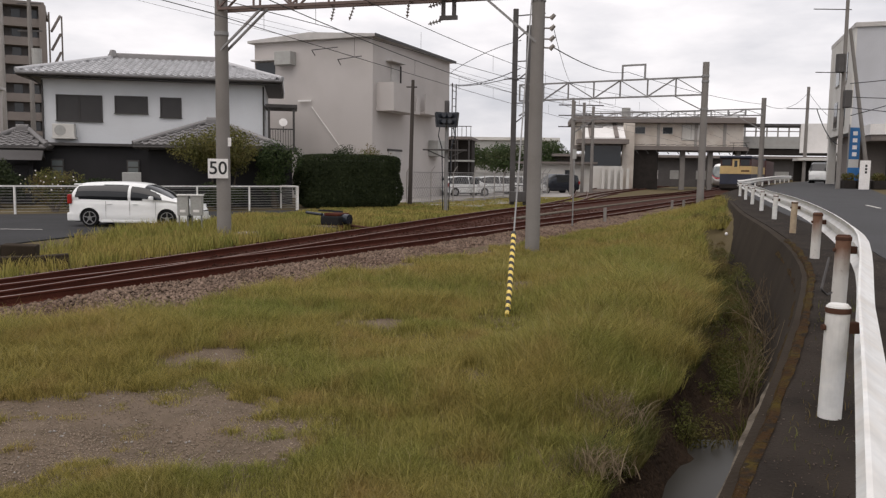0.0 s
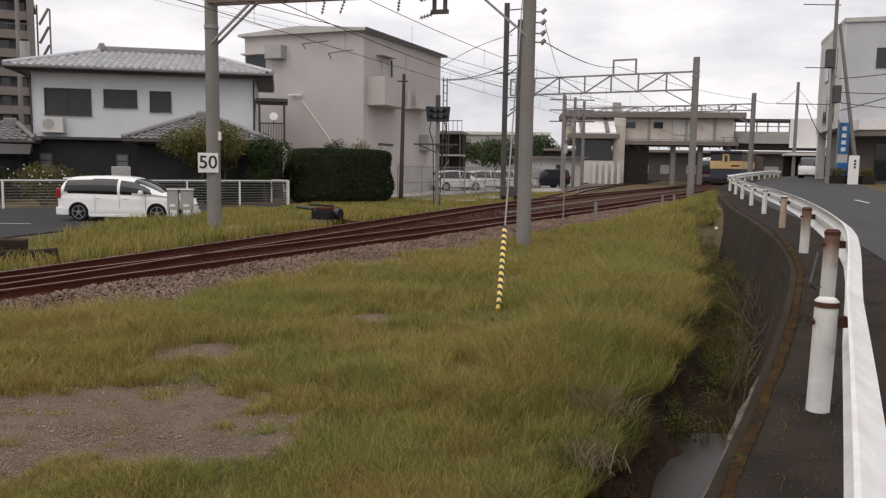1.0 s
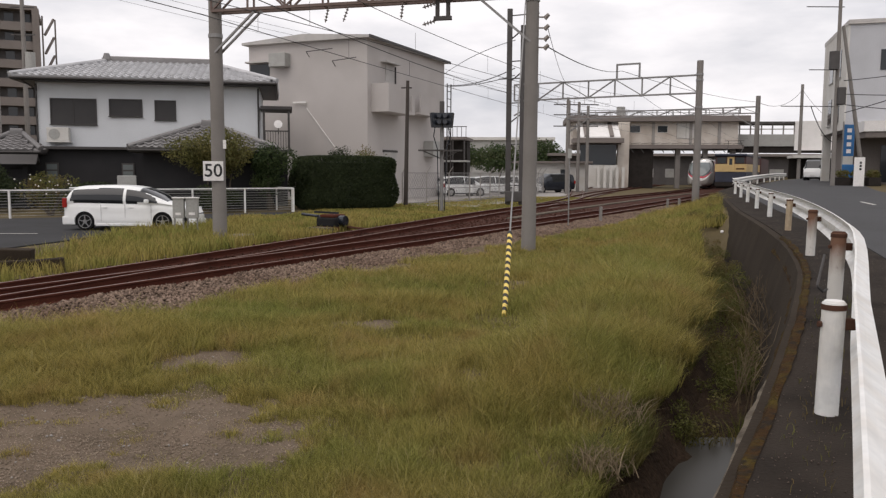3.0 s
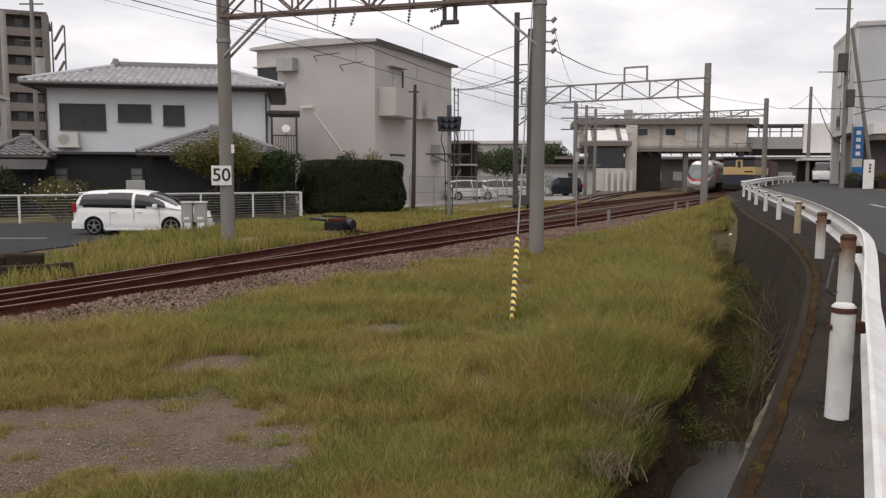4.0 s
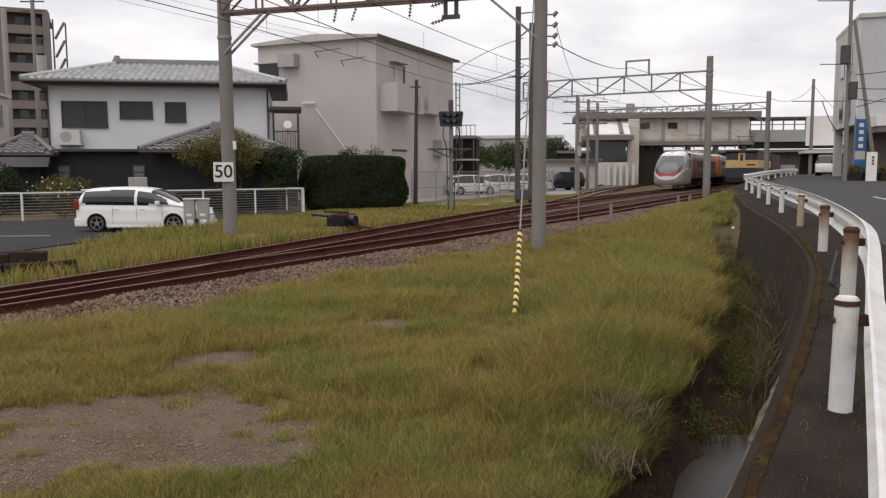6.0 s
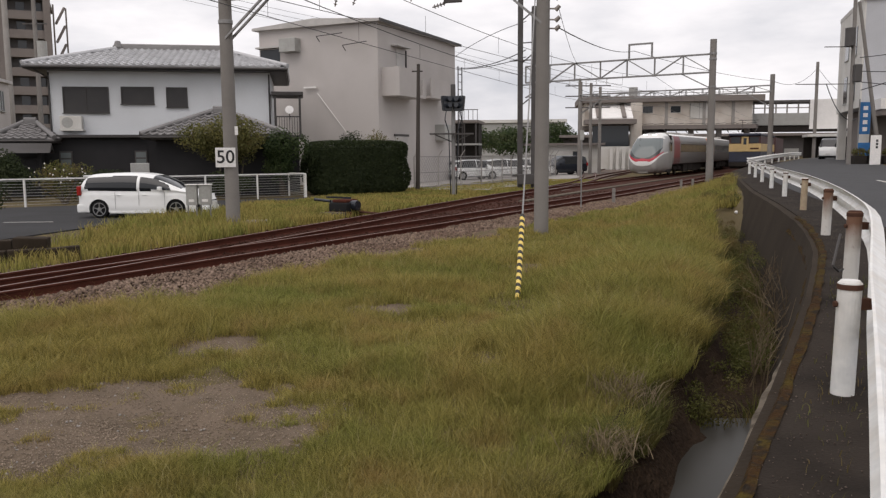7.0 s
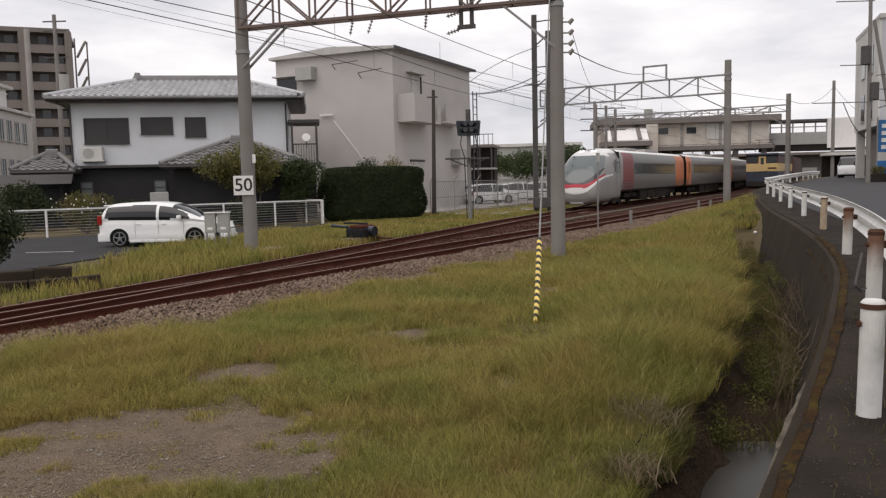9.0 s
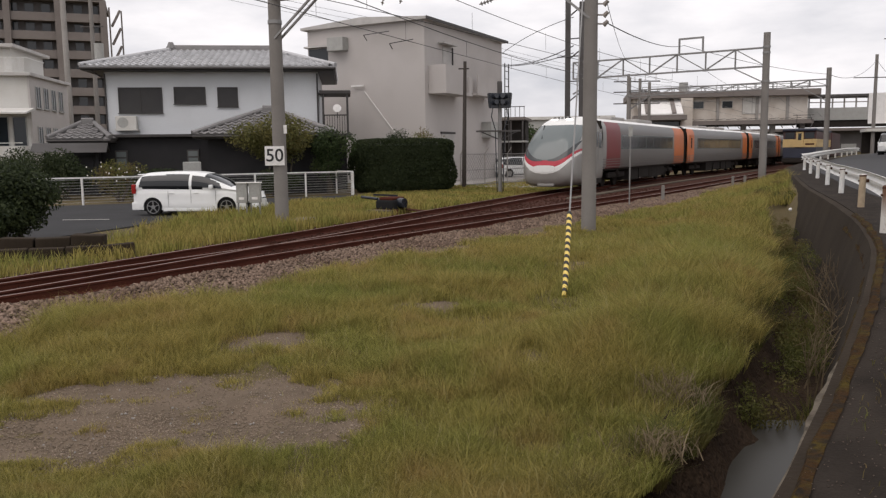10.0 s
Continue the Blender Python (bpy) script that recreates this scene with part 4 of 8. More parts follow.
for f, dx in ((0.385, -0.10), (0.45, -0.16), (0.62, -0.05)):
    insulator(g1, g1_at(f, 6.3), g1_at(f, 5.9) + d1 * dx, 4, 0.05)
b = bmesh.new()
for f in (0.725, 0.757):
    bar(b, g1_at(f, 7.5), g1_at(f, 5.85), 0.11, 0.09)
bar(b, g1_at(0.715, 5.86), g1_at(0.767, 5.86), 0.1, 0.1)
part("dropper_frame", b, "darksteel", g1, "dark steel hanging bracket")
for z in (6.25, 5.82):
    insulator(g1, g1_at(0.725, z), g1_at(0.68, z - 0.1), 4, 0.06)

# speed board on the pole
board = thing("speed_board", pose(-6.28, 21.86, 1.975, 90, 0, 14), "white square speed board with black figures 50 on the pole", "sign")
part("plate", box(bmesh.new(), -0.27, -0.27, 0, 0.27, 0.27, 0.02, 0.006), "signwhite", board)
part("bracket", box(bmesh.new(), -0.2, -0.05, -0.12, 0.25, 0.05, -0.004), "galv", board)
txt = bpy.data.curves.new("numeral", "FONT")
txt.body, txt.size, txt.align_x, txt.align_y, txt.extrude, txt.offset = "50", 0.50, "CENTER", "CENTER", 0.002, 0.006
txt.materials.append(M["ink"])
tob = new("numeral", txt)
tob.parent = board
tob.matrix_basis = pose(0, 0, 0.024)
tob["label"] = "black figures 50"
part("kilometre_tag", box(bmesh.new(), 0.27, 0.62, -0.05, 0.36, 0.86, -0.03), "signwhite", board, "small white tag")

# second gantry
P2, PM = Vector((13.46, 41.2, 0.75)), Vector((4.35, 46.4, 0))
concrete_pole("gantry_pole", P2.x, P2.y, P2.z, 7.02, 0.19, 0.165, "round grey concrete gantry pole by the retaining wall", group="gantry poles")
g2 = truss("overhead_gantry", (P2.x, P2.y, 0), (PM.x, PM.y, 0), 6.12, 0.92, 7, "galv", "grey lattice gantry beam over the station throat", width=0.10, brace=(1.6, 0.85))
m2 = P2.lerp(PM, 0.36)
b = bmesh.new()
for k in (-0.62, 0.62):
    q = Vector((m2.x, m2.y, 0)) + (PM - P2).normalized() * k
    bar(b, (q.x, q.y, 7.0), (q.x, q.y, 7.85), 0.09)
q0, q1 = Vector((m2.x, m2.y, 7.85)) - (PM - P2).normalized() * 0.66, Vector((m2.x, m2.y, 7.85)) + (PM - P2).normalized() * 0.66
bar(b, (q0.x, q0.y, 7.82), (q1.x, q1.y, 7.82), 0.09)
part("raised_frame", b, "galv", g2, "raised square frame on the beam")
mast = thing("lattice_mast", pose(PM.x, PM.y, 0), "twin dark steel gantry mast with cross braces and cables", "mast")
dirm = Vector((0.869, -0.494, 0))
for k, top in ((-0.35, 11.4), (0.52, 10.4)):
    part("leg", box(bmesh.new(), dirm.x * k - 0.15, dirm.y * k - 0.12, -0.1, dirm.x * k + 0.15, dirm.y * k + 0.12, top, 0.02), "darksteel", mast)
for i in range(8):
    z = 1.2 + i * 1.2
    part("lacing_bar", bar(bmesh.new(), dirm * -0.35 + Vector((0, 0, z)), dirm * 0.52 + Vector((0, 0, z + (0.6 if i % 2 else 0.0))), 0.06), "darksteel", mast)
for q, w in (((-0.4, 0.2, 11.0), (1.3, -0.7, 11.0)), ((-0.9, 0.3, 7.4), (0.9, -0.5, 7.4))):
    part("cross_arm", bar(bmesh.new(), q, w, 0.06), "darksteel", mast)
part("switch_box", box(bmesh.new(), -0.5, -0.6, 0.25, 0.7, -0.1, 0.85, 0.03), "darksteel", mast, "dark equipment box at the foot")

# third gantry, at the station end
P3 = Vector((25.3, 63.0, 1.0))
concrete_pole("gantry_pole", P3.x, P3.y, P3.z, 7.1, 0.2, 0.18, "round grey concrete gantry pole by the far bend", bands=False, group="gantry poles")
truss("overhead_gantry", (P3.x, P3.y, 0), (11.6, 71.5, 0), 6.75, 0.5, 12, "galv", "thin grey lattice gantry beam before the station", brace=(2.0, 1.2))
concrete_pole("gantry_pole", 11.6, 71.5, 0, 8.4, 0.2, 0.18, "round grey concrete gantry pole by the station yard", bands=False, group="gantry poles")

# striped stay wire from the near pole
A, B = Vector((0.887, 10.48, 0.05)), Vector((2.2, 19.5, 8.6))
stay = thing("stay_wire", pose(0, 0, 0), "steel stay wire with a yellow and black striped guard", "stay wire")
part("wire", tube(bmesh.new(), A, B, 0.014, seg=6), "galv", stay)
g_end = A.lerp(B, 0.122)
SPIRAL, along_stay = (g_end - A).to_track_quat("Z", "Y").to_matrix(), (g_end - A).length
for i in range(26):
    bm = bmesh.new()
    rings = []
    for f in (i / 26, (i + 1) / 26):
        rings.append([bm.verts.new(A + SPIRAL @ Vector((0.038 * math.cos(q), 0.038 * math.sin(q), min(1, max(0, f)) * along_stay + 0.022 * math.sin(q + 0.6))))
                      for q in (k * math.pi / 8 for k in range(16))])
    for k in range(16):
        bm.faces.new((rings[0][k], rings[0][(k + 1) % 16], rings[1][(k + 1) % 16], rings[1][k]))
    bm.faces.new(rings[0][::-1]), bm.faces.new(rings[1])
    part("stripe", bm, "stripe_black" if i % 2 else "stripe_yellow", stay)
for k in (-0.25, 0.25):
    wire("guy_wire", [(P1.x + k, P1.y - 0.1, 8.2), (P1.x + k * 0.3, P1.y - 0.3, 2.2)], 0.012, pole_near)
for z in (5.78, 5.52, 5.26, 5.05):
    b = tube(bmesh.new(), (0.12, -0.04, z), (0.36, -0.12, z - 0.02), 0.02, seg=6)
    tube(b, (0.30, -0.1, z - 0.05), (0.40, -0.14, z + 0.05), 0.06, 0.045, 10)
    part("insulator", b, "ceramic", pole_near, "side-mounted ceramic insulator")


# overhead wires
wires = thing("overhead_wires", pose(0, 0, 0), "dark contact and feeder wires strung over the tracks", "overhead wires")
def run(name, knots, z, stations, sag, r):
    wire(name, [on_line(s, curve_through(knots, s), z) for s in stations], r, wires, sag)
run("contact_wire", NEAR, 5.2, (-30, 15.5, 43, 68, 100, 140), 0.05, 0.008)
run("messenger_wire", NEAR, 6.1, (-30, 15.5, 43, 68, 100, 140), 0.5, 0.009)
run("contact_wire", FAR, 5.2, (-30, 12, 43, 68, 100, 140), 0.05, 0.009)
run("messenger_wire", FAR, 6.0, (-30, 12, 43, 68, 100, 140), 0.4, 0.012)
for s in np.arange(14, 66, 4.5):
    for knots in (NEAR, FAR):
        p = on_line(s, curve_through(knots, s), 5.2)
        wire("dropper", [p, (p[0], p[1], 5.72)], 0.005, wires, 0.0, steps=1)
wire("feeder_wire", [(P1.x + 0.38, P1.y - 0.12, 5.05), (9.9, 43.4, 7.5), (25.3, 63.0, 7.6)], 0.014, wires, 0.25)
wire("feeder_wire", [(P1.x + 0.38, P1.y - 0.12, 5.5), (7.2, 44.8, 6.9)], 0.008, wires, 0.3)
wire("feeder_wire", [(25.3, 63.0, 7.6), (40.2, 88, 11.2)], 0.02, wires, 0.9)
wire("feeder_wire", [(40.2, 88, 11.2), (47.0, 95, 8.4)], 0.02, wires, 0.3)
wire("feeder_wire", [(0.4, 62.0, 8.7), (PM.x, PM.y, 8.0)], 0.028, wires, 0.35)
wire("feeder_wire", [(0.4, 62.0, 9.6), (PM.x, PM.y, 9.6)], 0.02, wires, -0.25)
wire("feeder_wire", [(0.4, 62.0, 8.6), (PM.x, PM.y, 7.6)], 0.025, wires, 0.2)
for z in (0, 0.5, 1.0):
    wire("feeder_wire", [(-70, 90, 30 + z * 2), (-8, 110, 17.5 + z * 1.2), (30, 140, 13 + z)], 0.02, wires, 1.0)


# ---- signal, wooden pole, speed board clutter ----
sig = thing("railway_signal", pose(0.10, 38.6, 0), "grey post with two black hooded railway signal heads", "signal")
part("post", tube(bmesh.new(), (0, 0, -0.1), (0, 0, 5.0), 0.10, 0.085, 14), "galv", sig)
part("finial", box(bmesh.new(), -0.12, -0.1, 4.75, 0.12, 0.1, 5.4, 0.05), "darksteel", sig, "dark capped top box")
for x, turn in ((-0.30, 22), (0.30, -22)):
    b = bmesh.new()
    poly_prism(b, [(-0.30, 4.82), (0.30, 4.82), (0.22, 4.10), (-0.22, 4.10)], 1, -0.16, 0.10)
    bmesh.ops.bevel(b, geom=list(b.edges), offset=0.03, segments=2, affect="EDGES")
    bmesh.ops.transform(b, matrix=pose(x, -0.22, 0, 0, 0, turn), verts=b.verts)
    h = part("signal_head", b, "cardark", sig, "black signal head tapering downwards")
    for z in (4.64, 4.34):
        b = tube(bmesh.new(), (0, -0.14, z), (0, -0.42, z + 0.03), 0.12, 0.11, 14)
        bmesh.ops.transform(b, matrix=pose(x, -0.22, 0, 0, 0, turn), verts=b.verts)
        part("hood", b, "cardark", h, "black lamp hood")
b = bmesh.new()
box(b, -1.15, -0.35, 2.98, 1.0, 0.15, 3.05), bar(b, (-0.9, -0.3, 2.98), (0, 0, 2.6), 0.05), bar(b, (0.8, -0.3, 2.98), (0, 0, 2.6), 0.05)
part("work_platform", b, "darksteel", sig)
for sgn in (-1, 1):
    b = bmesh.new()
    p = [Vector(q) for q in ((sgn * 0.34, -0.2, 4.1), (sgn * 0.40, -0.22, 3.7), (sgn * 0.22, -0.2, 3.1), (sgn * 0.14, -0.15, 0.0))]
    for u, v in zip(p, p[1:]):
        tube(b, u, v, 0.024, seg=8)
    part("cable", b, "cardark", sig, "black cable down the post")

wp = thing("utility_pole", pose(-1.95, 45.1, 0), "thin dark wooden utility pole behind the railway", "pole")
part("shaft", tube(bmesh.new(), (0, 0, -0.2), (0.12, 0, 7.1), 0.13, 0.09, 12), "wood_pole", wp)
part("arm", bar(bmesh.new(), (-0.25, 0, 6.7), (0.35, 0, 6.7), 0.07), "wood_pole", wp)

# point machine beside the turnout
pm = thing("point_machine", pose(-3.62, 26.0, 0.0, 0, 0, 60), "black cast-iron point machine on a concrete slab", "point machine")
part("slab", box(bmesh.new(), -0.75, -0.40, -0.05, 0.1, 0.40, 0.16, 0.02), "kerbstone", pm, "weathered concrete slab")
part("case", box(bmesh.new(), -0.30, -0.38, 0.16, 0.50, 0.36, 0.46, 0.05), "tyre", pm, "dark cast case")
part("lid", box(bmesh.new(), -0.22, -0.30, 0.46, 0.42, 0.28, 0.56, 0.04), "rail", pm, "rust-stained domed lid")
part("motor", tube(bmesh.new(), (0.1, -0.55, 0.36), (0.1, 0.50, 0.36), 0.17, seg=16), "cardark", pm, "round motor housing")
part("lever", tube(bmesh.new(), (-0.2, 0.36, 0.50), (-0.25, 1.0, 0.55), 0.05, seg=8), "cardark", pm)
part("hand_crank", bar(bmesh.new(), (0.2, -0.2, 0.60), (-0.30, 0.45, 0.64), 0.06), "cardark", pm)
for q in (-0.25, 0.45):
    part("foot", box(bmesh.new(), q - 0.06, -0.5, 0.02, q + 0.06, 0.5, 0.17), "rail", pm, "rusty bearer")
part("drive_rod", tube(bmesh.new(), (0.3, -0.3, 0.15), (0.3, -1.3, 0.1), 0.035, seg=8), "rust", pm)


# ---- tiled house with white plaster upper storey ----
def tile_field(name, parent, corners, rows, cols, mat, label, thick=0.05, pieces=False):
    """Rows of roof tiles on a trapezoid: corners bottom-left, bottom-right, top-right, top-left; each tile a small curved piece."""
    bl, br, tr, tl = (Vector(c) for c in corners)
    n = (br - bl).cross(tl - bl).normalized()
    base = bmesh.new()
    vs = [base.verts.new(c) for c in (bl, br, tr, tl)] + [base.verts.new(c - n * 0.14) for c in (bl, br, tr, tl)]
    for f in ((0, 1, 2, 3), (7, 6, 5, 4), (0, 4, 5, 1), (1, 5, 6, 2), (2, 6, 7, 3), (3, 7, 4, 0)):
        base.faces.new([vs[i] for i in f])
    slope = part(name, base, mat, parent, label)
    w = (br - bl).length / cols
    verts, faces = [], []
    across = (br - bl).normalized()
    if pieces:
        rise = tl - bl
        rise -= across * rise.dot(across)
        step = rise.length / rows
        upd = rise.normalized()
        prof = ((0.0, 0.05), (0.2, 0.075), (0.45, 0.0), (0.8, 0.0), (1.0, 0.05))
        pv = [(u * w, -0.06 * step, thick + 0.03 + h) for u, h in prof] + [(u * w, step * 1.05, thick * 0.35 + h) for u, h in prof] + [(0, -0.06 * step, 0), (w, -0.06 * step, 0)]
        pf = [(q, q + 1, q + 6, q + 5) for q in range(4)] + [(10, 11, 4, 3, 2, 1, 0)]
        me = bpy.data.meshes.new("tile")
        me.from_pydata(pv, [], pf)
        me.update()
        me.materials.append(M[mat])
        frame_m = Matrix((across, upd, n)).transposed().to_4x4()
        for r in range(rows):
            left = (bl.lerp(tl, r / rows) - bl).dot(across)
            right = (br.lerp(tr, r / rows) - bl).dot(across)
            for k in range(math.ceil(left / w), math.floor(right / w)):
                ob = new("tile", me)
                ob.parent = slope
                ob.matrix_basis = Matrix.Translation(bl + across * (k * w) + upd * (r * step) + n * random.uniform(-0.006, 0.006)) @ frame_m
        return slope
    for r in range(rows):
        f0, f1 = r / rows, (r + 1) / rows
        a0, b0 = bl.lerp(tl, f0), br.lerp(tr, f0)
        a1 = bl.lerp(tl, min(1, f1 + 0.2 / rows))
        up = (bl.lerp(tl, f1) - a0)
        up -= across * up.dot(across)
        length = (b0 - a0).length
        start = (a0 - bl).dot(across)
        k0, k1 = math.ceil(start / w), math.floor((start + length) / w)
        for k in range(k0, k1):
            o = bl + across * (k * w) + (a0 - bl) - across * start
            i = len(verts)
            for lift, at in ((thick + 0.02, -0.05), (thick * 0.35, 1.05)):
                for u, h in ((0.0, 0.045), (0.2, 0.06), (0.45, 0.0), (0.8, 0.0), (1.0, 0.045)):
                    verts.append(o + across * (u * w) + up * at + n * (lift + h))
            for u in (0.0, 1.0):
                verts.append(o + across * (u * w) + up * -0.05 - n * 0.0)
            faces += [(i + q, i + q + 1, i + q + 6, i + q + 5) for q in range(4)]
            faces.append((i + 10, i + 11, i + 4, i + 3, i + 2, i + 1, i))
    tiles = raw_mesh("tiling", verts, faces, mat, slope)
    tagged(tiles, kind="stuff")
    return slope


def ridge(name, parent, a, b, r, mat):
    a, b = Vector(a), Vector(b)
    bm = tube(bmesh.new(), a, b, r, r * 0.97, 10)
    return part(name, bm, mat, parent, "rounded ridge tiles")


def hip_roof(parent, x0, y0, x1, y1, z, rise, inset, mat, over_rows, label):
    ridge_a, ridge_b = (x0 + inset, (y0 + y1) / 2, z + rise), (x1 - inset, (y0 + y1) / 2, z + rise)
    bl, br, fr, fl = (x0, y0, z), (x1, y0, z), (x1, y1, z), (x0, y1, z)
    wide = max(4, int((x1 - x0) / 0.36))
    deep = max(4, int((y1 - y0) / 0.30))
    tile_field("roof_slope", parent, (bl, br, ridge_b, ridge_a), over_rows, wide, mat, label, pieces=True)
    tile_field("roof_slope", parent, (br, fr, ridge_b, ridge_b), over_rows, deep, mat, label)
    tile_field("roof_slope", parent, (fl, bl, ridge_a, ridge_a), over_rows, deep, mat, label)
    tile_field("roof_slope", parent, (fr, fl, ridge_a, ridge_b), over_rows, wide, mat, label)
    for a, b in ((bl, ridge_a), (br, ridge_b)):
        lift = Vector((0, 0, 0.10))
        ridge("hip_ridge", parent, Vector(a) + lift, Vector(b) + lift, 0.13, "tile_dark" if mat == "tile_dark" else "tile")
    b = bmesh.new()
    box(b, ridge_a[0], ridge_a[1] - 0.15, z + rise - 0.05, ridge_b[0], ridge_b[1] + 0.15, z + rise + 0.22, 0.03)
    part("main_ridge", b, "tile_dark", parent, "stacked dark ridge course")
    ridge("ridge_cap", parent, (ridge_a[0], ridge_a[1], z + rise + 0.24), (ridge_b[0], ridge_b[1], z + rise + 0.24), 0.10, "tile_dark")
    b = bmesh.new()
    box(b, x0 + 0.05, y0 + 0.02, z - 0.17, x1 - 0.05, y0 + 0.07, z - 0.08)
    box(b, x1 - 0.07, y0 + 0.05, z - 0.17, x1 - 0.02, y1, z - 0.08), box(b, x0 + 0.02, y0 + 0.05, z - 0.17, x0 + 0.07, y1, z - 0.08)
    part("eaves_board", b, "darktrim", parent, "dark eaves board")
    b = tube(bmesh.new(), (x0, y0 - 0.06, z - 0.08), (x1, y0 - 0.06, z - 0.08), 0.06, seg=8)
    part("gutter", b, "darktrim", parent)
    part("soffit", box(bmesh.new(), x0 + 0.1, y0 + 0.1, z - 0.19, x1 - 0.1, y1 - 0.1, z - 0.16), "darktrim", parent)


def window(parent, x0, z0, x1, z1, y, frame_mat="darktrim", pane="shutter", sill=True, bars=0):
    """A framed window on a wall whose face is at y, looking to -y."""
    w = part("window", box(bmesh.new(), x0, y - 0.02, z0, x1, y + 0.04, z1), pane, parent)
    b = bmesh.new()
    t = 0.06
    for q in ((x0 - t, z0 - t, x0, z1 + t), (x1, z0 - t, x1 + t, z1 + t), (x0, z1, x1, z1 + t), (x0, z0 - t, x1, z0)):
        box(b, q[0], y - 0.06, q[1], q[2], y + 0.02, q[3])
    for i in range(bars):
        xm = x0 + (x1 - x0) * (i + 1) / (bars + 1)
        box(b, xm - 0.025, y - 0.045, z0, xm + 0.025, y, z1)
    part("window_frame", b, frame_mat, w)
    if sill:
        part("window_sill", box(bmesh.new(), x0 - 0.1, y - 0.12, z0 - 0.11, x1 + 0.1, y - 0.061, z0 - 0.065), frame_mat, w)
    return w


HX, HY = -21.35, 42.0
house = thing("house", pose(HX, HY, 0, 0, 0, 11.0), "two-storey house, white plaster above black boarding, grey tiled roof", "house")
part("upper_wall", box(bmesh.new(), 0, 0, 3.2, 11.5, 7.4, 6.75, 0.01), "plaster", house, "white plastered upper wall")
part("lower_wall", box(bmesh.new(), -0.3, -0.35, -0.1, 11.6, 7.4, 3.19), "blackwall", house, "black boarded ground floor")
hip_roof(house, -0.95, -0.9, 12.5, 8.4, 6.78, 1.42, 3.9, "tile", 11, "silver-grey clay tiles")
b = bmesh.new()
tube(b, (2.85, 3.7, 8.3), (2.85, 3.7, 8.68), 0.28, 0.14, 8), box(b, 2.6, 3.5, 8.1, 3.1, 4.0, 8.42, 0.05)
part("ridge_ornament", b, "tile_dark", house, "dark ridge-end ornament")
window(house, 0.76, 4.44, 2.96, 5.70, 0.0, bars=1)
window(house, 3.70, 4.92, 5.28, 5.72, 0.0)
window(house, 6.03, 4.75, 7.02, 5.70, 0.0)
b = bmesh.new()
box(b, 0.55, -0.55, 3.42, 1.75, -0.02, 3.5), box(b, 0.6, -0.5, 3.5, 1.68, -0.08, 4.2, 0.03)
part("air_conditioner", b, "flatwhite", house, "white air-conditioner unit on brackets")
part("fan_grille", tube(bmesh.new(), (0.98, -0.515, 3.85), (0.98, -0.49, 3.85), 0.28, seg=20), "greengrey", house, "round grey fan grille")
for q, w in (((0.05, -0.06, 6.5), (0.05, -0.06, 3.2)), ((-0.5, -0.8, 6.65), (0.05, -0.06, 6.2)), ((11.45, -0.06, 6.5), (11.45, -0.06, 3.2))):
    part("downpipe", tube(bmesh.new(), q, w, 0.045, seg=8), "darktrim", house)
part("tie_beam", box(bmesh.new(), -0.6, -0.75, 3.05, 5.0, -0.36, 3.2, 0.02), "darktrim", house, "dark canopy over the ground floor")
for x in (1.6, 5.4):
    lattice = part("lattice_window", box(bmesh.new(), x - 1.15, -0.42, 1.2, x - 0.5, -0.352, 2.35, 0.01), "darktrim", house, "dark framed lattice window")
    for i in range(3):
        part("pane", box(bmesh.new(), x - 1.08, -0.428, 1.27 + i * 0.36, x - 0.57, -0.421, 1.55 + i * 0.36), "train_glass", lattice)
# projecting wing with its own hip roof
wing = part("wing_wall", box(bmesh.new(), 5.9, -3.4, -0.1, 11.9, -0.36, 3.05), "blackwall", house, "black boarded front wing")
hip_roof(house, 5.3, -4.2, 12.5, -0.02, 3.05, 1.25, 3.3, "tile_dark", 8, "dark grey clay tiles")
hip_roof(house, -2.6, -1.6, 0.6, 1.6, 2.95, 0.85, 1.3, "tile_dark", 6, "dark grey clay tiles")
part("porch_wall", box(bmesh.new(), -2.0, -0.9, -0.1, -0.3, 1.2, 2.9), "blackwall", house, "dark side porch")
# veranda at the far gable with a rail and a satellite dish
b = bmesh.new()
box(b, 11.55, -0.4, 5.35, 13.3, 2.2, 5.55, 0.03)
part("veranda_roof", b, "darktrim", house, "dark lean-to veranda roof")
b = bmesh.new()
for x in (11.75, 13.1):
    box(b, x - 0.06, -0.3, 3.1, x + 0.06, -0.18, 5.35)
box(b, 11.7, -0.28, 4.15, 13.1, -0.2, 4.22), box(b, 11.5, -0.4, 3.0, 13.3, 2.2, 3.15)
part("veranda_frame", b, "darktrim", house)
for i in range(9):
    part("baluster", box(bmesh.new(), 11.8 + i * 0.14, -0.26, 3.1, 11.83 + i * 0.14, -0.22, 4.148), "darktrim", house)
part("wing_gable_wall", box(bmesh.new(), 11.6, 0.4, -0.1, 13.0, 3.0, 3.0), "blackwall", house)
dish = thing("satellite_dish", pose(HX + 12.35, HY + 2.1, 4.55, 75, 0, 10), "round white satellite dish on a short arm", "satellite dish")
b = bmesh.new()
bmesh.ops.create_uvsphere(b, u_segments=20, v_segments=10, radius=0.75)
bmesh.ops.delete(b, geom=[v for v in b.verts if v.co.z < 0.66], context="VERTS")
bmesh.ops.translate(b, verts=b.verts, vec=(0, 0, -0.66))
part("reflector", b, "signwhite", dish, smooth=True)
part("arm", bar(bmesh.new(), (0, 0, 0), (0, -0.4, -0.5), 0.05), "darktrim", dish)

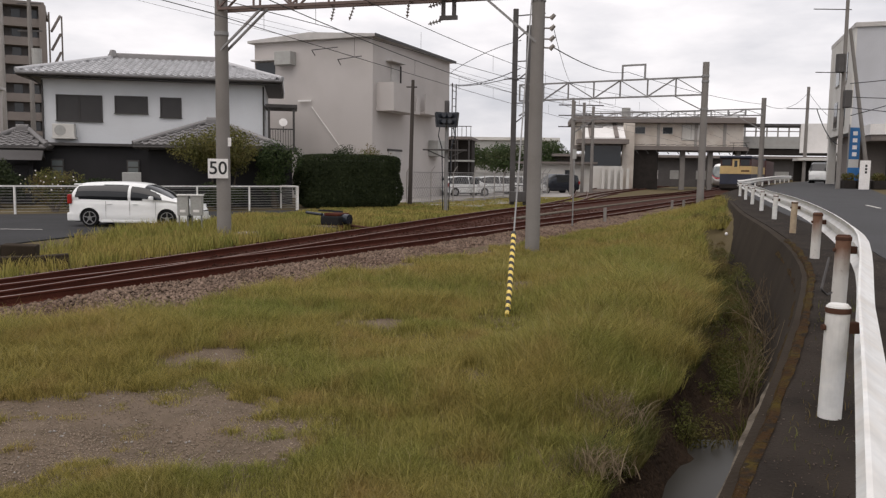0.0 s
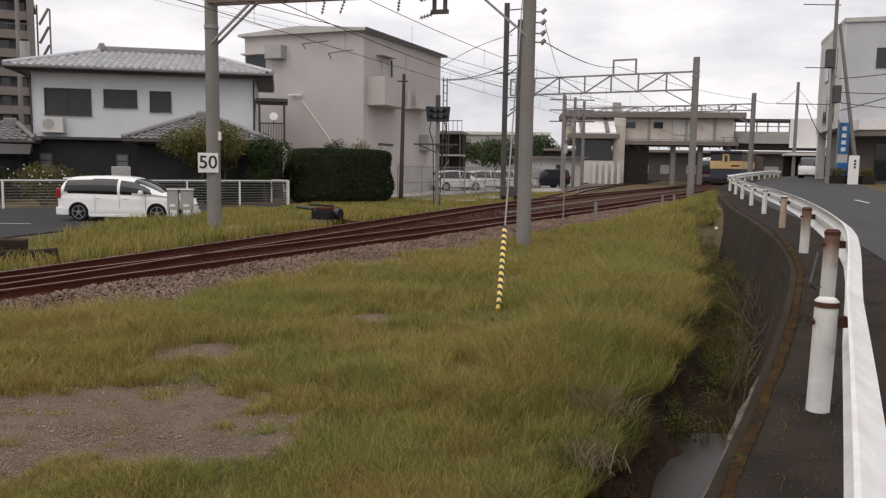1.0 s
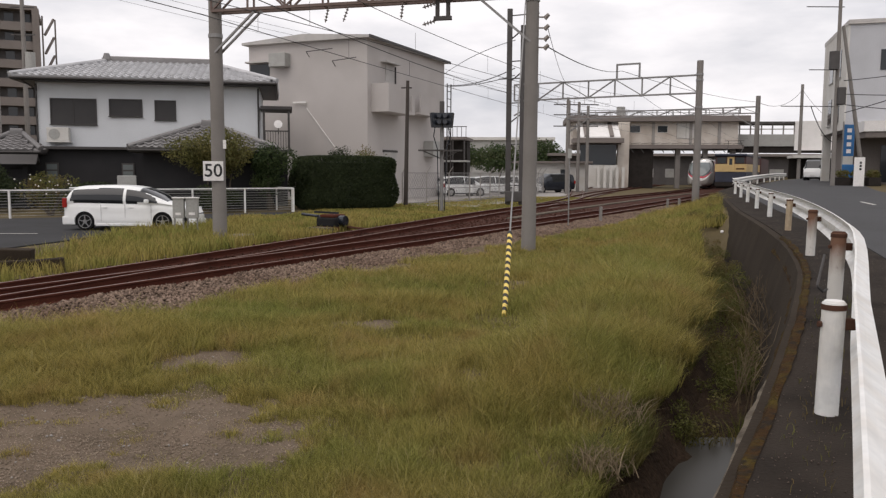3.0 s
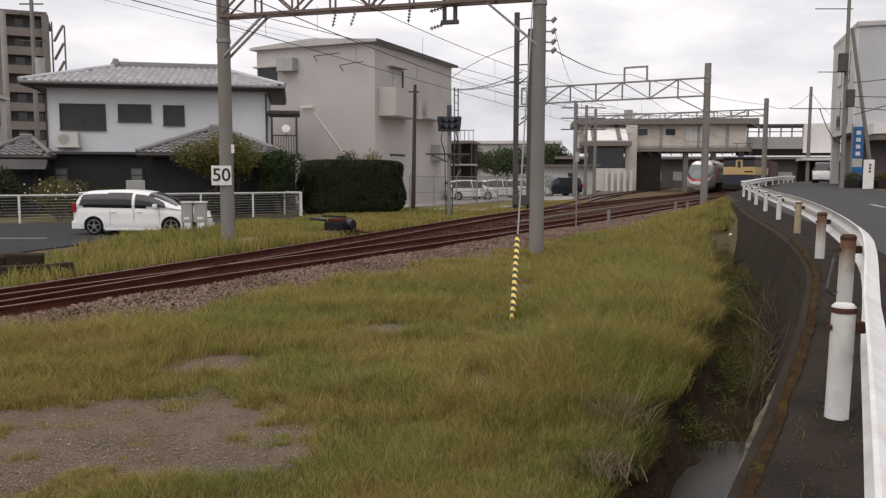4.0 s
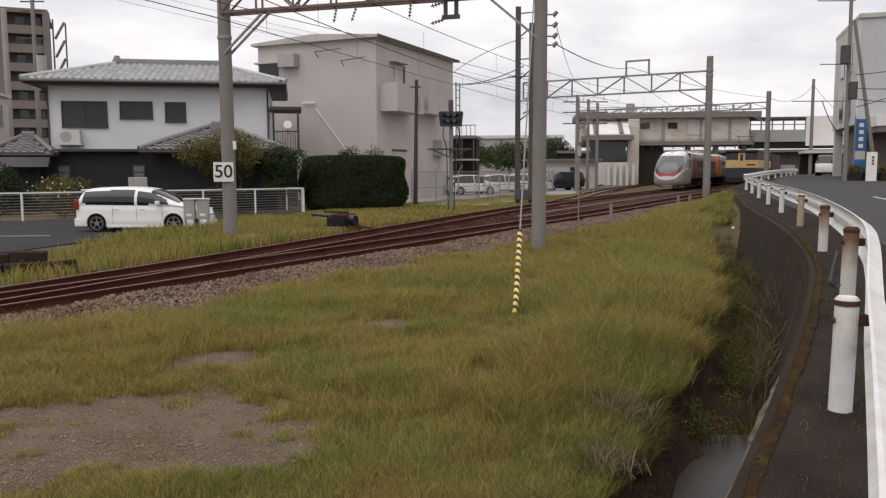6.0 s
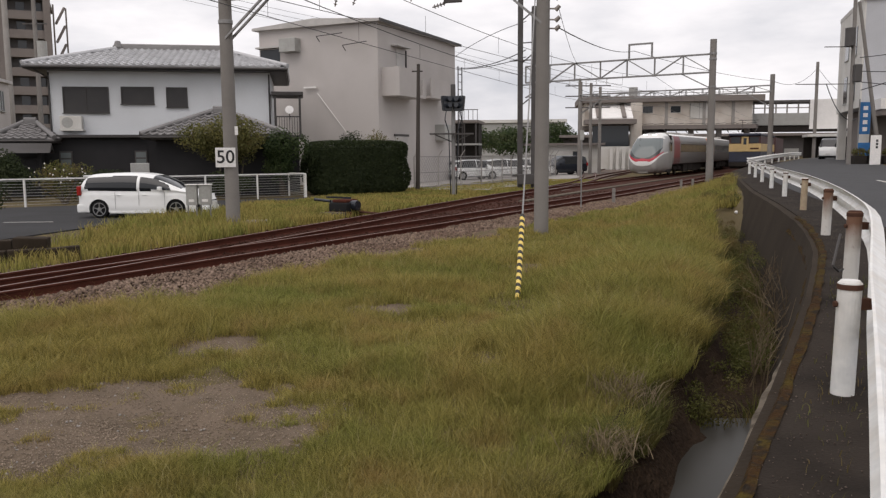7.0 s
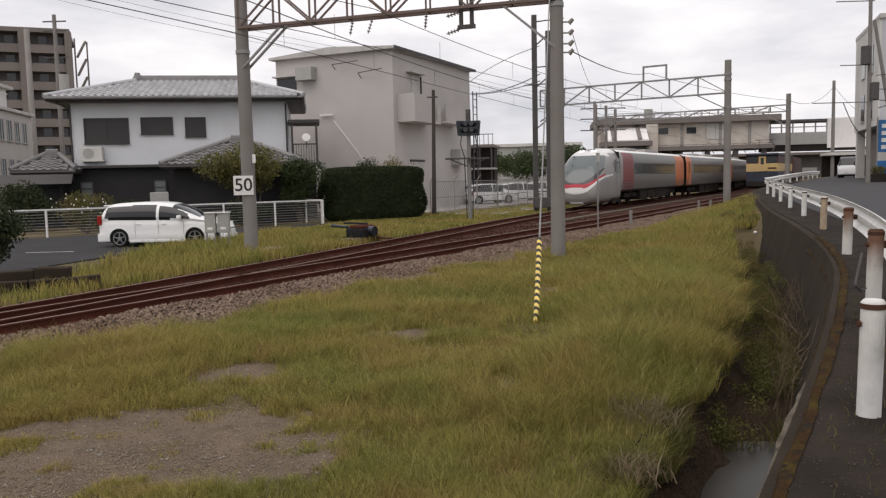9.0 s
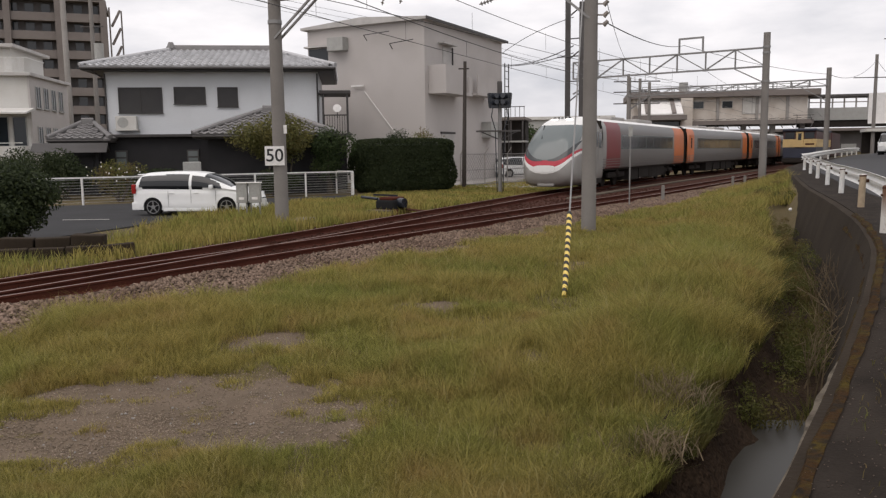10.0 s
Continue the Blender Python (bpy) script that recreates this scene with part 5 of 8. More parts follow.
# ---- grey three-storey railway office ----
office = thing("office_building", pose(-4.75, 52.0, 0, 0, 0, 67.0), "plain grey rendered office building with balcony and shallow roof", "office building")
L, D, T = 13.0, 9.3, 10.6
b = bmesh.new()
box(b, 0, 0, -0.1, L, D, T)
part("wall", b, "greywall", office)
b = bmesh.new()
poly_prism(b, [(-0.35, T), (-0.35, T + 0.16), (D * 0.5, T + 0.5), (D + 0.35, T + 0.16), (D + 0.35, T)], 0, -0.35, L + 0.35)
part("roof", b, "greyroof", office, "shallow pale roof slab")
part("roof_edge", box(bmesh.new(), -0.42, -0.42, T - 0.02, L + 0.4, -0.352, T + 0.17), "darktrim", office, "dark roof edge")
# face along the railway (local y = 0)
b = bmesh.new()
box(b, 0.5, -1.3, 5.9, 4.6, 0.0, 6.08), box(b, 0.5, -1.3, 6.08, 3.4, -1.22, 7.75), box(b, 0.5, -1.22, 6.08, 0.58, 0, 7.75)
box(b, 4.1, -1.3, 6.08, 4.6, -1.22, 7.2)
part("balcony", b, "greywall", office, "cantilevered grey balcony with solid parapet")
part("balcony_door", box(bmesh.new(), 2.6, -0.05, 6.1, 3.9, 0.04, 9.2), "greyroof", office, "tall pale balcony door")
part("door_hood", box(bmesh.new(), 1.9, -0.5, 9.3, 4.0, 0.0, 9.4), "greyroof", office)
part("drain_pipe", tube(bmesh.new(), (3.95, -0.1, 9.2), (3.95, -0.1, 6.1), 0.06, seg=8), "darktrim", office)
b = bmesh.new()
box(b, 6.2, -1.0, 6.1, 9.6, 0, 6.25), box(b, 6.2, -1.0, 6.25, 9.6, -0.93, 7.5)
part("small_balcony", b, "greywall", office)
door = part("door", box(bmesh.new(), 2.3, -0.05, 0.0, 4.2, 0.03, 3.3), "greyroof", office, "pale steel double door")
part("door_frame", box(bmesh.new(), 2.15, -0.08, 3.3, 4.35, 0.0, 3.45), "darktrim", door)
part("door_window", box(bmesh.new(), 2.5, -0.07, 2.2, 4.0, -0.04, 2.8), "glass", door)
part("vent_box", box(bmesh.new(), 9.0, -0.8, 3.1, 10.6, 0.0, 4.3, 0.04), "greengrey", office, "grey wall-mounted vent box")
b = bmesh.new()
for z in np.arange(4.2, 8.8, 0.6):
    bar(b, (L - 0.2, -0.35, z), (L + 0.6, -0.35, z), 0.05)
bar(b, (L - 0.2, -0.35, 2.0), (L - 0.2, -0.35, 9.0), 0.07), bar(b, (L + 0.6, -0.35, 2.0), (L + 0.6, -0.35, 9.0), 0.07)
part("ladder", b, "darksteel", office, "dark steel ladder and conduit frame")
# gable face towards the house (local x = 0)
b = bmesh.new()
box(b, -0.7, 5.9, 9.0, 0.0, 7.2, 9.9, 0.03)
part("vent_box", b, "greengrey", office, "grey ventilation hood")
wv = part("window", box(bmesh.new(), -0.03, 7.6, 7.9, 0.05, 9.2, 9.3), "glass", office)
part("window_hood", box(bmesh.new(), -0.5, 7.3, 9.35, 0.0, 9.3, 9.45), "greyroof", wv)
b = bmesh.new()
bar(b, (-0.4, 4.4, 9.9), (-0.4, 2.4, 10.0), 0.05), bar(b, (0, 4.4, 9.6), (-0.4, 4.4, 9.9), 0.04)
bar(b, (-0.4, 2.4, 9.2), (-0.4, 0.6, 9.35), 0.05), bar(b, (0, 2.4, 8.9), (-0.4, 2.4, 9.2), 0.04)
part("wall_brackets", b, "darksteel", office, "thin dark wall brackets")
b = bmesh.new()
bar(b, (-0.1, 4.6, 6.2), (-0.1, 2.2, 3.3), 0.05), bar(b, (-0.2, 5.6, 6.6), (-0.2, 4.6, 6.6), 0.10)
part("wall_pipe", b, "signwhite", office, "white diagonal pipe on the wall")

# ---- hedge, garden bushes, fences ----
def stretch_box_leaves(cx, cy, lx, ly, h, rot, count, size):
    """Leaves over the skin of a clipped rounded block."""
    p = rng.uniform(-1, 1, (count, 3))
    ax = rng.integers(0, 3, count)
    face = np.where(rng.uniform(size=count) < 0.5, -1.0, 1.0)
    p[np.arange(count), ax] = face * rng.uniform(0.93, 1.03, count)
    p = p / (np.sum(np.abs(p) ** 7, axis=1) ** (1 / 7))[:, None] * rng.uniform(0.95, 1.03, count)[:, None]
    x, y, z = p[:, 0] * lx / 2, p[:, 1] * ly / 2, (p[:, 2] + 1) * h / 2
    x, y = x + 0.12 * np.sin(z * 3 + y), y + 0.12 * np.sin(x * 2.1)
    c, s = math.cos(radians(rot)), math.sin(radians(rot))
    q = np.stack([cx + x * c - y * s, cy + x * s + y * c, z], 1)
    a = rng.normal(size=(count, 3))
    a /= np.linalg.norm(a, axis=1)[:, None]
    bb = np.cross(a, rng.normal(size=(count, 3)))
    bb /= np.linalg.norm(bb, axis=1)[:, None]
    sz = size * rng.uniform(0.6, 1.3, count)[:, None]
    return np.stack([q - a * sz, q - bb * sz * 0.55, q + a * sz, q + bb * sz * 0.55], 1)


hedge = thing("hedge", pose(0, 0, 0), "large clipped dark green hedge block behind the railway", "hedge")
b = box(bmesh.new(), -2.45, -1.0, -0.05, 2.45, 1.0, 2.5, 0.4)
bmesh.ops.transform(b, matrix=pose(-5.1, 42.0, 0, 0, 0, 30), verts=b.verts)
part("core", b, "hedge", hedge)
tri_mesh("leaves", stretch_box_leaves(-5.1, 42.0, 5.3, 2.4, 2.75, 30, 30000, 0.06), "hedge", hedge, 4)


def bush(name, x, y, h, w, count, size, mat, label, stems=5, z=0.0, clumps=9, low=0.25):
    t = thing(name, pose(0, 0, 0), label, "bush")
    cs, rs = [], []
    for i in range(clumps):
        a, r = rng.uniform(0, 6.28), rng.uniform(0, 0.36) * w
        zz = z + h * rng.uniform(low, 0.8)
        cs.append((x + r * math.cos(a), y + r * math.sin(a), zz))
        k = rng.uniform(0.18, 0.3)
        rs.append((w * k, w * k, h * k * 0.85))
    bm = bmesh.new()
    for i in range(stems):
        c = cs[i % clumps]
        tube(bm, (x + rng.uniform(-0.1, 0.1) * w, y + rng.uniform(-0.1, 0.1) * w, z - 0.05), c, 0.035 * w ** 0.5, 0.012, 6)
    part("stem", bm, "bark", t)
    tri_mesh("leaves", leaf_cloud(cs, rs, count, size), mat, t, 4)
    return t


def tree(name, x, y, h, w, trunk, count, size, mat, label, z=0.0, clumps=16):
    t = thing(name, pose(0, 0, 0), label, "tree")
    bm = bmesh.new()
    tube(bm, (x, y, z - 0.1), (x, y, z + h * 0.55), trunk, trunk * 0.6, 9)
    cs, rs = [], []
    for i in range(clumps):
        a, r = i * 2.4 + rng.uniform(-0.4, 0.4), w * 0.42 * math.sqrt((i + 0.5) / clumps)
        zz = z + h * (0.24 + 0.62 * (1 - (r / (w * 0.5)) ** 2) * rng.uniform(0.5, 1.0))
        cs.append((x + r * math.cos(a), y + r * math.sin(a), zz))
        k = rng.uniform(0.17, 0.27)
        rs.append((w * k, w * k, h * k * 0.7))
        tube(bm, (x, y, z + h * rng.uniform(0.25, 0.5)), cs[-1], trunk * 0.4, trunk * 0.1, 6)
    part("trunk", bm, "bark", t)
    tri_mesh("crown", leaf_cloud(cs, rs, count, size), mat, t, 4)
    return t


bush("garden_tree", -10.9, 38.4, 4.2, 4.6, 9000, 0.07, "bush", "clipped yellow-green garden tree before the house", low=0.55)
bush("garden_bush", -8.6, 39.8, 3.4, 2.8, 5000, 0.07, "tree", "grey-green garden bush beside the house", low=0.3)
bush("garden_bush", -10.6, 37.9, 1.6, 3.2, 3500, 0.06, "hedge", "dark low garden bush behind the fence", low=0.2)
bush("garden_bush", -5.5, 45.0, 3.3, 1.8, 3000, 0.06, "hedge", "dark bush behind the hedge", low=0.6)
bush("garden_bush", -4.2, 45.6, 3.5, 2.6, 2000, 0.06, "weeds", "thin reddish bush behind the hedge", low=0.6)
bush("garden_bush", -20.9, 36.6, 2.5, 3.0, 9000, 0.06, "hedge", "dark evergreen bush beside the garden gate", low=0.2, clumps=14)
bush("garden_bush", -23.6, 37.0, 2.7, 3.4, 9000, 0.06, "hedge", "dark evergreen bush beside the garden gate", low=0.2, clumps=14)
bush("garden_bush", -16.2, 36.6, 1.5, 4.0, 7000, 0.05, "hedge", "low dark shrub behind the fence", low=0.2, clumps=14)
gate = thing("garden_gate", pose(-23.4, 39.2, 0, 0, 0, 20), "dark timber garden gate with a small tiled roof", "gate")
for x in (0.0, 2.4):
    part("post", box(bmesh.new(), x, 0, -0.1, x + 0.2, 0.2, 2.3, 0.01), "blackwall", gate)
part("roof", poly_prism(bmesh.new(), [(-0.8, 2.25), (0.1, 2.75), (1.0, 2.25), (0.1, 2.45)], 0, -0.5, 3.1), "darktrim", gate, "dark tiled gate roof")
part("door", box(bmesh.new(), 0.22, 0.06, 0.05, 2.38, 0.13, 2.0), "blackwall", gate, "dark boarded gate leaf")
bush("roadside_bush", -11.35, 17.2, 2.1, 2.9, 26000, 0.05, "hedge", "dense dark green roadside bush", low=0.2, clumps=20)
bush("flowering_shrub", -17.0, 34.2, 1.9, 2.6, 2500, 0.05, "weeds", "flowering shrub behind the fence", low=0.3)
fb = bmesh.new()
for i in range(26):
    bmesh.ops.create_icosphere(fb, subdivisions=1, radius=0.035, matrix=Matrix.Translation((-17.0 + random.gauss(0, 0.6), 33.6 + random.gauss(0, 0.3), 1.25 + random.gauss(0, 0.22))))
tagged(link_mesh("flowers", fb, "flower"), "pale pink flowers on the shrub", "flowers", kind="stuff")


def pipe_fence(name, pts, h, bars, mat, label, posts_every=2.4):
    f = thing(name, pose(0, 0, 0), label, "fence")
    for seg, (a, c) in enumerate(zip(pts, pts[1:])):
        a, c = Vector(a), Vector(c)
        k = max(1, round((c - a).length / posts_every))
        for i in range(1 if seg else 0, k + 1):
            p = a.lerp(c, i / k)
            part("post", box(bmesh.new(), p.x - 0.035, p.y - 0.035, p.z - 0.05, p.x + 0.035, p.y + 0.035, p.z + h), mat, f)
        part("top_rail", bar(bmesh.new(), a + Vector((0, 0, h)), c + Vector((0, 0, h)), 0.06), mat, f)
        for i in range(bars):
            z = 0.12 + (h - 0.2) * i / max(1, bars - 1)
            part("bar", bar(bmesh.new(), a + Vector((0, 0, z)), c + Vector((0, 0, z)), 0.014), "greengrey", f, "thin grey bar")
    return f


pipe_fence("white_fence", [(-32, 24.0, 0), (-17.3, 31.6, 0), (-7.1, 38.2, 0)], 1.15, 9, "whitepaint", "white steel bar fence in front of the house")
pipe_fence("white_fence", [(-7.2, 38.35, 0), (-8.3, 40.0, 0)], 1.15, 9, "whitepaint", "short white steel fence return")


def mesh_fence(name, pts, h, label):
    f = thing(name, pose(0, 0, 0), label, "fence")
    bm = bmesh.new()
    for seg, (a, c) in enumerate(zip(pts, pts[1:])):
        a, c = Vector(a), Vector(c)
        k = max(1, round((c - a).length / 2.0))
        for i in range(1 if seg else 0, k + 1):
            p = a.lerp(c, i / k)
            post = tube(bmesh.new(), p, p + Vector((0, 0, h)), 0.04, seg=8)
            tube(post, p + Vector((0, 0, h)), p + Vector((0.25, -0.2, h + 0.4)), 0.03, seg=6)
            part("post", post, "pale_concrete", f)
        n = int((c - a).length / 0.22)
        for i in range(n):
            p, q = a.lerp(c, i / n), a.lerp(c, min(1, (i + 6) / n))
            bar(bm, p + Vector((0, 0, 0.1)), q + Vector((0, 0, h)), 0.012), bar(bm, p + Vector((0, 0, h)), q + Vector((0, 0, 0.1)), 0.012)
        for z in (0.1, h * 0.5, h):
            bar(bm, a + Vector((0, 0, z)), c + Vector((0, 0, z)), 0.04)
    part("wire_mesh", bm, "galv", f, "galvanised diamond wire mesh")
    return f


mesh_fence("wire_fence", [(-2.2, 46.5, 0), (2.0, 52.0, 0), (5.2, 60.0, 0), (9.5, 72.0, 0)], 1.9, "grey chain-link fence with angled posts round the yard")


# ---- station: overhead building across the tracks ----
def station_building():
    st = thing("station_building", pose(17.0, 101.0, 0, 0, 0, -6), "weathered beige overhead station building on columns across the tracks", "station building")
    w = 20.5
    part("hall", box(bmesh.new(), 0, 0, 5.5, w, 9, 8.35), "station", st, "stained beige upper hall")
    part("roof", box(bmesh.new(), -0.8, -1.0, 8.35, w + 1.2, 10, 9.1, 0.05), "apartment", st, "brown overhanging roof slab")
    part("floor_slab", box(bmesh.new(), -0.3, -0.5, 5.0, w + 0.6, 9, 5.5), "apartment", st, "dark floor slab")
    for i, x in enumerate((6.3, 9.9, 14.5, 18.0)):
        part("pilaster", box(bmesh.new(), x, -0.15, 5.5, x + 0.35, 0.0, 8.35), "pale_concrete", st)
    for x in (7.2, 10.6):
        window(st, x, 7.05, x + 1.2, 7.85, 0.0, "flatwhite", "glass", False)
    window(st, 13.0, 6.3, 15.2, 8.2, 0.0, "pale_concrete", "flatwhite", False, 1)
    part("stair_roof", poly_prism(bmesh.new(), [(-3.6, 6.2), (-3.6, 6.35), (0.0, 8.2), (0.0, 7.9)], 0, 0.4, 5.6), "signwhite", st, "sloping white stair roof")
    for x in (1.2, 4.3):
        part("roof_rib", poly_prism(bmesh.new(), [(-3.65, 6.3), (-3.65, 6.5), (0.0, 8.33), (0.0, 8.1)], 0, x, x + 0.5), "apartment", st, "dark roof rib")
    part("stair_landing", box(bmesh.new(), -0.2, -3.9, 5.6, 6.0, -0.5, 6.15), "apartment", st, "dark landing under the stair roof")
    part("stair_tower", box(bmesh.new(), 5.6, -1.0, -0.1, 7.0, 0.0, 8.3), "station", st, "beige corner tower")
    part("ground_room", box(bmesh.new(), 0.6, -2.6, -0.1, 5.4, 4, 2.9), "flatwhite", st, "white ground-floor room")
    part("ground_window", box(bmesh.new(), 0.8, -2.63, 2.9, 5.2, -2.5, 5.4), "glass", st, "dark strip window")
    for i in range(5):
        part("barrier_post", box(bmesh.new(), 2.9 + i * 0.75, -3.2, 0, 3.25 + i * 0.75, -2.9, 2.6), "flatwhite", st, "white upright board")
    # Not a column: solid dark block imitating the shade of the passage.
    part("column", box(bmesh.new(), 7.2, 0.2, -0.1, 10.2, 6, 5.0), "underfloor", st, "dark solid block in place of the shaded passage")
    for x in (13.0, 16.4, 19.8):
        part("column", box(bmesh.new(), x, 0.5, -0.1, x + 0.6, 1.1, 5.0), "concrete", st)
    part("water_tank", tube(bmesh.new(), (6.2, 2, 9.0), (6.2, 2, 10.4), 0.55, seg=14), "greengrey", st, "small grey roof tank")
    b = bmesh.new()
    for z in (9.45, 9.75):
        bar(b, (1.0, -0.6, z), (w, -0.6, z), 0.07)
    for i in range(12):
        bar(b, (1 + i * 1.75, -0.6, 9.1), (1 + i * 1.75, -0.6, 9.75), 0.06)
    part("roof_rail", b, "galv", st)
    b = bmesh.new()
    for i in range(16):
        x = 1 + i * 1.25
        bar(b, (x, -0.4, 5.0), (x + 0.4, -0.4, 4.5), 0.08), bar(b, (x, -0.4, 5.6), (x + 1.2, -0.45, 5.7), 0.06)
    part("cable_brackets", b, "darksteel", st, "dark cable brackets under the slab")
    # footbridge on to the right
    part("footbridge", box(bmesh.new(), w, 2, 5.4, w + 16, 5, 6.9), "greengrey", st, "grey footbridge side panels")
    part("footbridge_roof", box(bmesh.new(), w, 1.7, 8.2, w + 17, 5.3, 8.5), "darksteel", st, "dark footbridge roof")
    b = bmesh.new()
    for i in range(12):
        box(b, w + 0.6 + i * 1.35, 2.0, 6.9, w + 0.75 + i * 1.35, 2.15, 8.2)
    box(b, w, 2.0, 7.5, w + 16, 2.08, 7.62)
    part("footbridge_posts", b, "pale_concrete", st)
    part("underdeck", box(bmesh.new(), w, 2.2, 4.6, w + 16, 4.8, 5.39), "underfloor", st, "dark bridge girders")
    return st


station_building()
can = thing("platform_canopy", pose(40.5, 90, 0, 0, 0, -18), "white sheet-metal canopy gable by the platform", "canopy")
part("white_panel", box(bmesh.new(), 0, 0, 4.6, 4.7, 0.15, 7.9), "signwhite", can, "large plain white panel")
part("canopy_roof", box(bmesh.new(), -0.4, -2.5, 3.7, 6.5, 3, 4.0), "flatwhite", can)
for x in (0.4, 4.4, 6.0):
    part("post", box(bmesh.new(), x, -0.1, 0.9, x + 0.18, 0.1, 4.6), "flatwhite", can)
# Near-black colour imitates the shade below the canopy roof.
part("shed_wall", box(bmesh.new(), -0.3, 2.0, 0.9, 6.5, 2.3, 3.7), "underfloor", can, "shed wall coloured dark for the shade below the canopy")

hut = thing("yard_hut", pose(8.2, 82, 0, 0, 0, -10), "low white yard hut with flat roof", "hut")
part("wall", box(bmesh.new(), 0, 0, 0, 7.0, 4, 2.9), "flatwhite", hut)
part("roof", box(bmesh.new(), -0.7, -0.7, 2.9, 7.6, 4.5, 3.1), "apartment", hut)
window(hut, 4.4, 1.4, 5.0, 2.2, 0.0, "darktrim", "glass", False)
mast2 = thing("switch_mast", pose(12.6, 78, 0), "twin concrete switch mast with dark crossbars", "mast")
for x in (0.0, 1.1, 2.0):
    part("leg", tube(bmesh.new(), (x, 0, 0), (x, 0, 9.3 - x * 0.4), 0.17, 0.14, 10), "concrete", mast2)
for z in (6.5, 7.6, 8.6):
    part("crossbar", bar(bmesh.new(), (-1.4, 0, z), (3.0, 0, z), 0.1), "darksteel", mast2)
for x in (-1.0, 0.6, 1.6, 2.6):
    insulator(mast2, (x, 0, 8.6), (x, 0, 9.3), 3, 0.09)

# ---- apartment block and white clinic beyond the house ----
apt = thing("apartment_block", pose(-106, 112, 0, 0, 0, 24), "nine-storey brown apartment block with dark balconies", "apartment block")
# Dark colour imitates the shade behind the balcony parapets.
part("core", box(bmesh.new(), 0, 1.6, -0.1, 44, 14, 27.5), "apartment_shade", apt, "recessed balcony wall, coloured dark for its shade")
for k in range(9):
    z = 0.4 + k * 3.0
    part("balcony", box(bmesh.new(), -0.2, 0, z - 0.2, 44.2, 1.6, z + 1.15, 0.03), "apartment", apt, "brown tiled balcony parapet")
for x in (7, 14.5, 22, 29.5, 37, 43.8):
    part("pier", box(bmesh.new(), x, -0.35, 0, x + 1.0, 1.8, 27.8), "apartment", apt)
part("roof", box(bmesh.new(), -0.4, -0.3, 27.5, 44.6, 14.4, 28.2), "apartment", apt)
pane_mesh = bpy.data.meshes.new("window")
wm = box(bmesh.new(), 0, 0, 0, 1.3, 0.06, 1.45)
wm.to_mesh(pane_mesh)
wm.free()
pane_mesh.materials.append(M["glass"])
for k in range(9):
    for i in range(18):
        wo = new("window", pane_mesh)
        wo.parent = apt
        wo.matrix_basis = pose(1.0 + i * 2.42, 1.52, 1.65 + k * 3.0)
stair = bmesh.new()
for k in range(9):
    bar(stair, (45.5, 2, k * 3.0), (46.8, 4, k * 3.0 + 3), 0.3)
bar(stair, (45.2, 1.4, 0), (45.2, 1.4, 27), 0.25), bar(stair, (47, 4.4, 0), (47, 4.4, 27), 0.25)
part("outer_stair", stair, "apartment", apt)

cl = thing("clinic_building", pose(-30.0, 49.0, 0, 0, 0, 12), "white clinic with balcony, roof terrace and grey side wall", "clinic")
part("main_block", box(bmesh.new(), -15, 0, -0.1, 0, 7.4, 7.2), "flatwhite", cl, "white rendered front")
part("side_wall", box(bmesh.new(), 0.002, 0.02, -0.1, 0.12, 7.4, 7.2), "greywall", cl, "grey rendered side wall")
part("parapet", box(bmesh.new(), -15.2, -0.35, 7.2, 0.35, 7.6, 7.42, 0.03), "greyroof", cl)
part("terrace_block", box(bmesh.new(), -15, 1.2, 7.42, -1.3, 7.0, 9.1), "flatwhite", cl, "white roof-terrace storey")
part("terrace_roof", box(bmesh.new(), -15.4, 0.6, 9.1, -0.9, 7.3, 9.32, 0.03), "greyroof", cl)
b = bmesh.new()
for i in range(30):
    bar(b, (-1.2 + 0.04 * i, -0.2, 7.42), (-1.2 + 0.04 * i, -0.2, 8.35), 0.012)
bar(b, (-15, -0.2, 8.35), (0.1, -0.2, 8.35), 0.05), bar(b, (0.1, -0.2, 8.35), (0.1, 3.0, 8.35), 0.05)
part("terrace_railing", b, "whitepaint", cl, "white terrace railing")
for z in (2.7, 5.3):
    for i in range(4):
        y = 1.0 + i * 1.45
        w = part("window", box(bmesh.new(), 0.10, y, z, 0.135, y + 0.75, z + 1.3), "glass", cl)
        b = bmesh.new()
        for q in (y - 0.06, y + 0.345, y + 0.75):
            box(b, 0.121, q, z - 0.05, 0.17, q + 0.06, z + 1.35)
        box(b, 0.121, y - 0.12, z - 0.12, 0.24, y + 0.87, z - 0.051)
        part("window_frame", b, "greengrey", w, "grey frame and sill")
b = bmesh.new()
box(b, -3.6, -1.7, 1.35, 0.05, -0.01, 1.55), box(b, -3.6, -1.7, 1.55, 0.05, -1.58, 2.75), box(b, -0.07, -1.58, 1.55, 0.05, -0.01, 2.75)
part("balcony", b, "flatwhite", cl, "white balcony with solid parapet")
part("balcony_rail", bar(bmesh.new(), (-3.6, -1.64, 2.95), (0.05, -1.64, 2.95), 0.05), "whitepaint", cl)
part("awning", poly_prism(bmesh.new(), [(-1.5, 4.75), (-1.5, 4.85), (-0.01, 5.2), (-0.01, 5.05)], 0, -3.4, 0.35), "flatwhite", cl, "white sloping awning over the balcony doors")
for x in (-1.0, -2.1):
    window(cl, x, 2.8, x + 0.75, 4.6, 0.0, "greengrey", "glass", False)
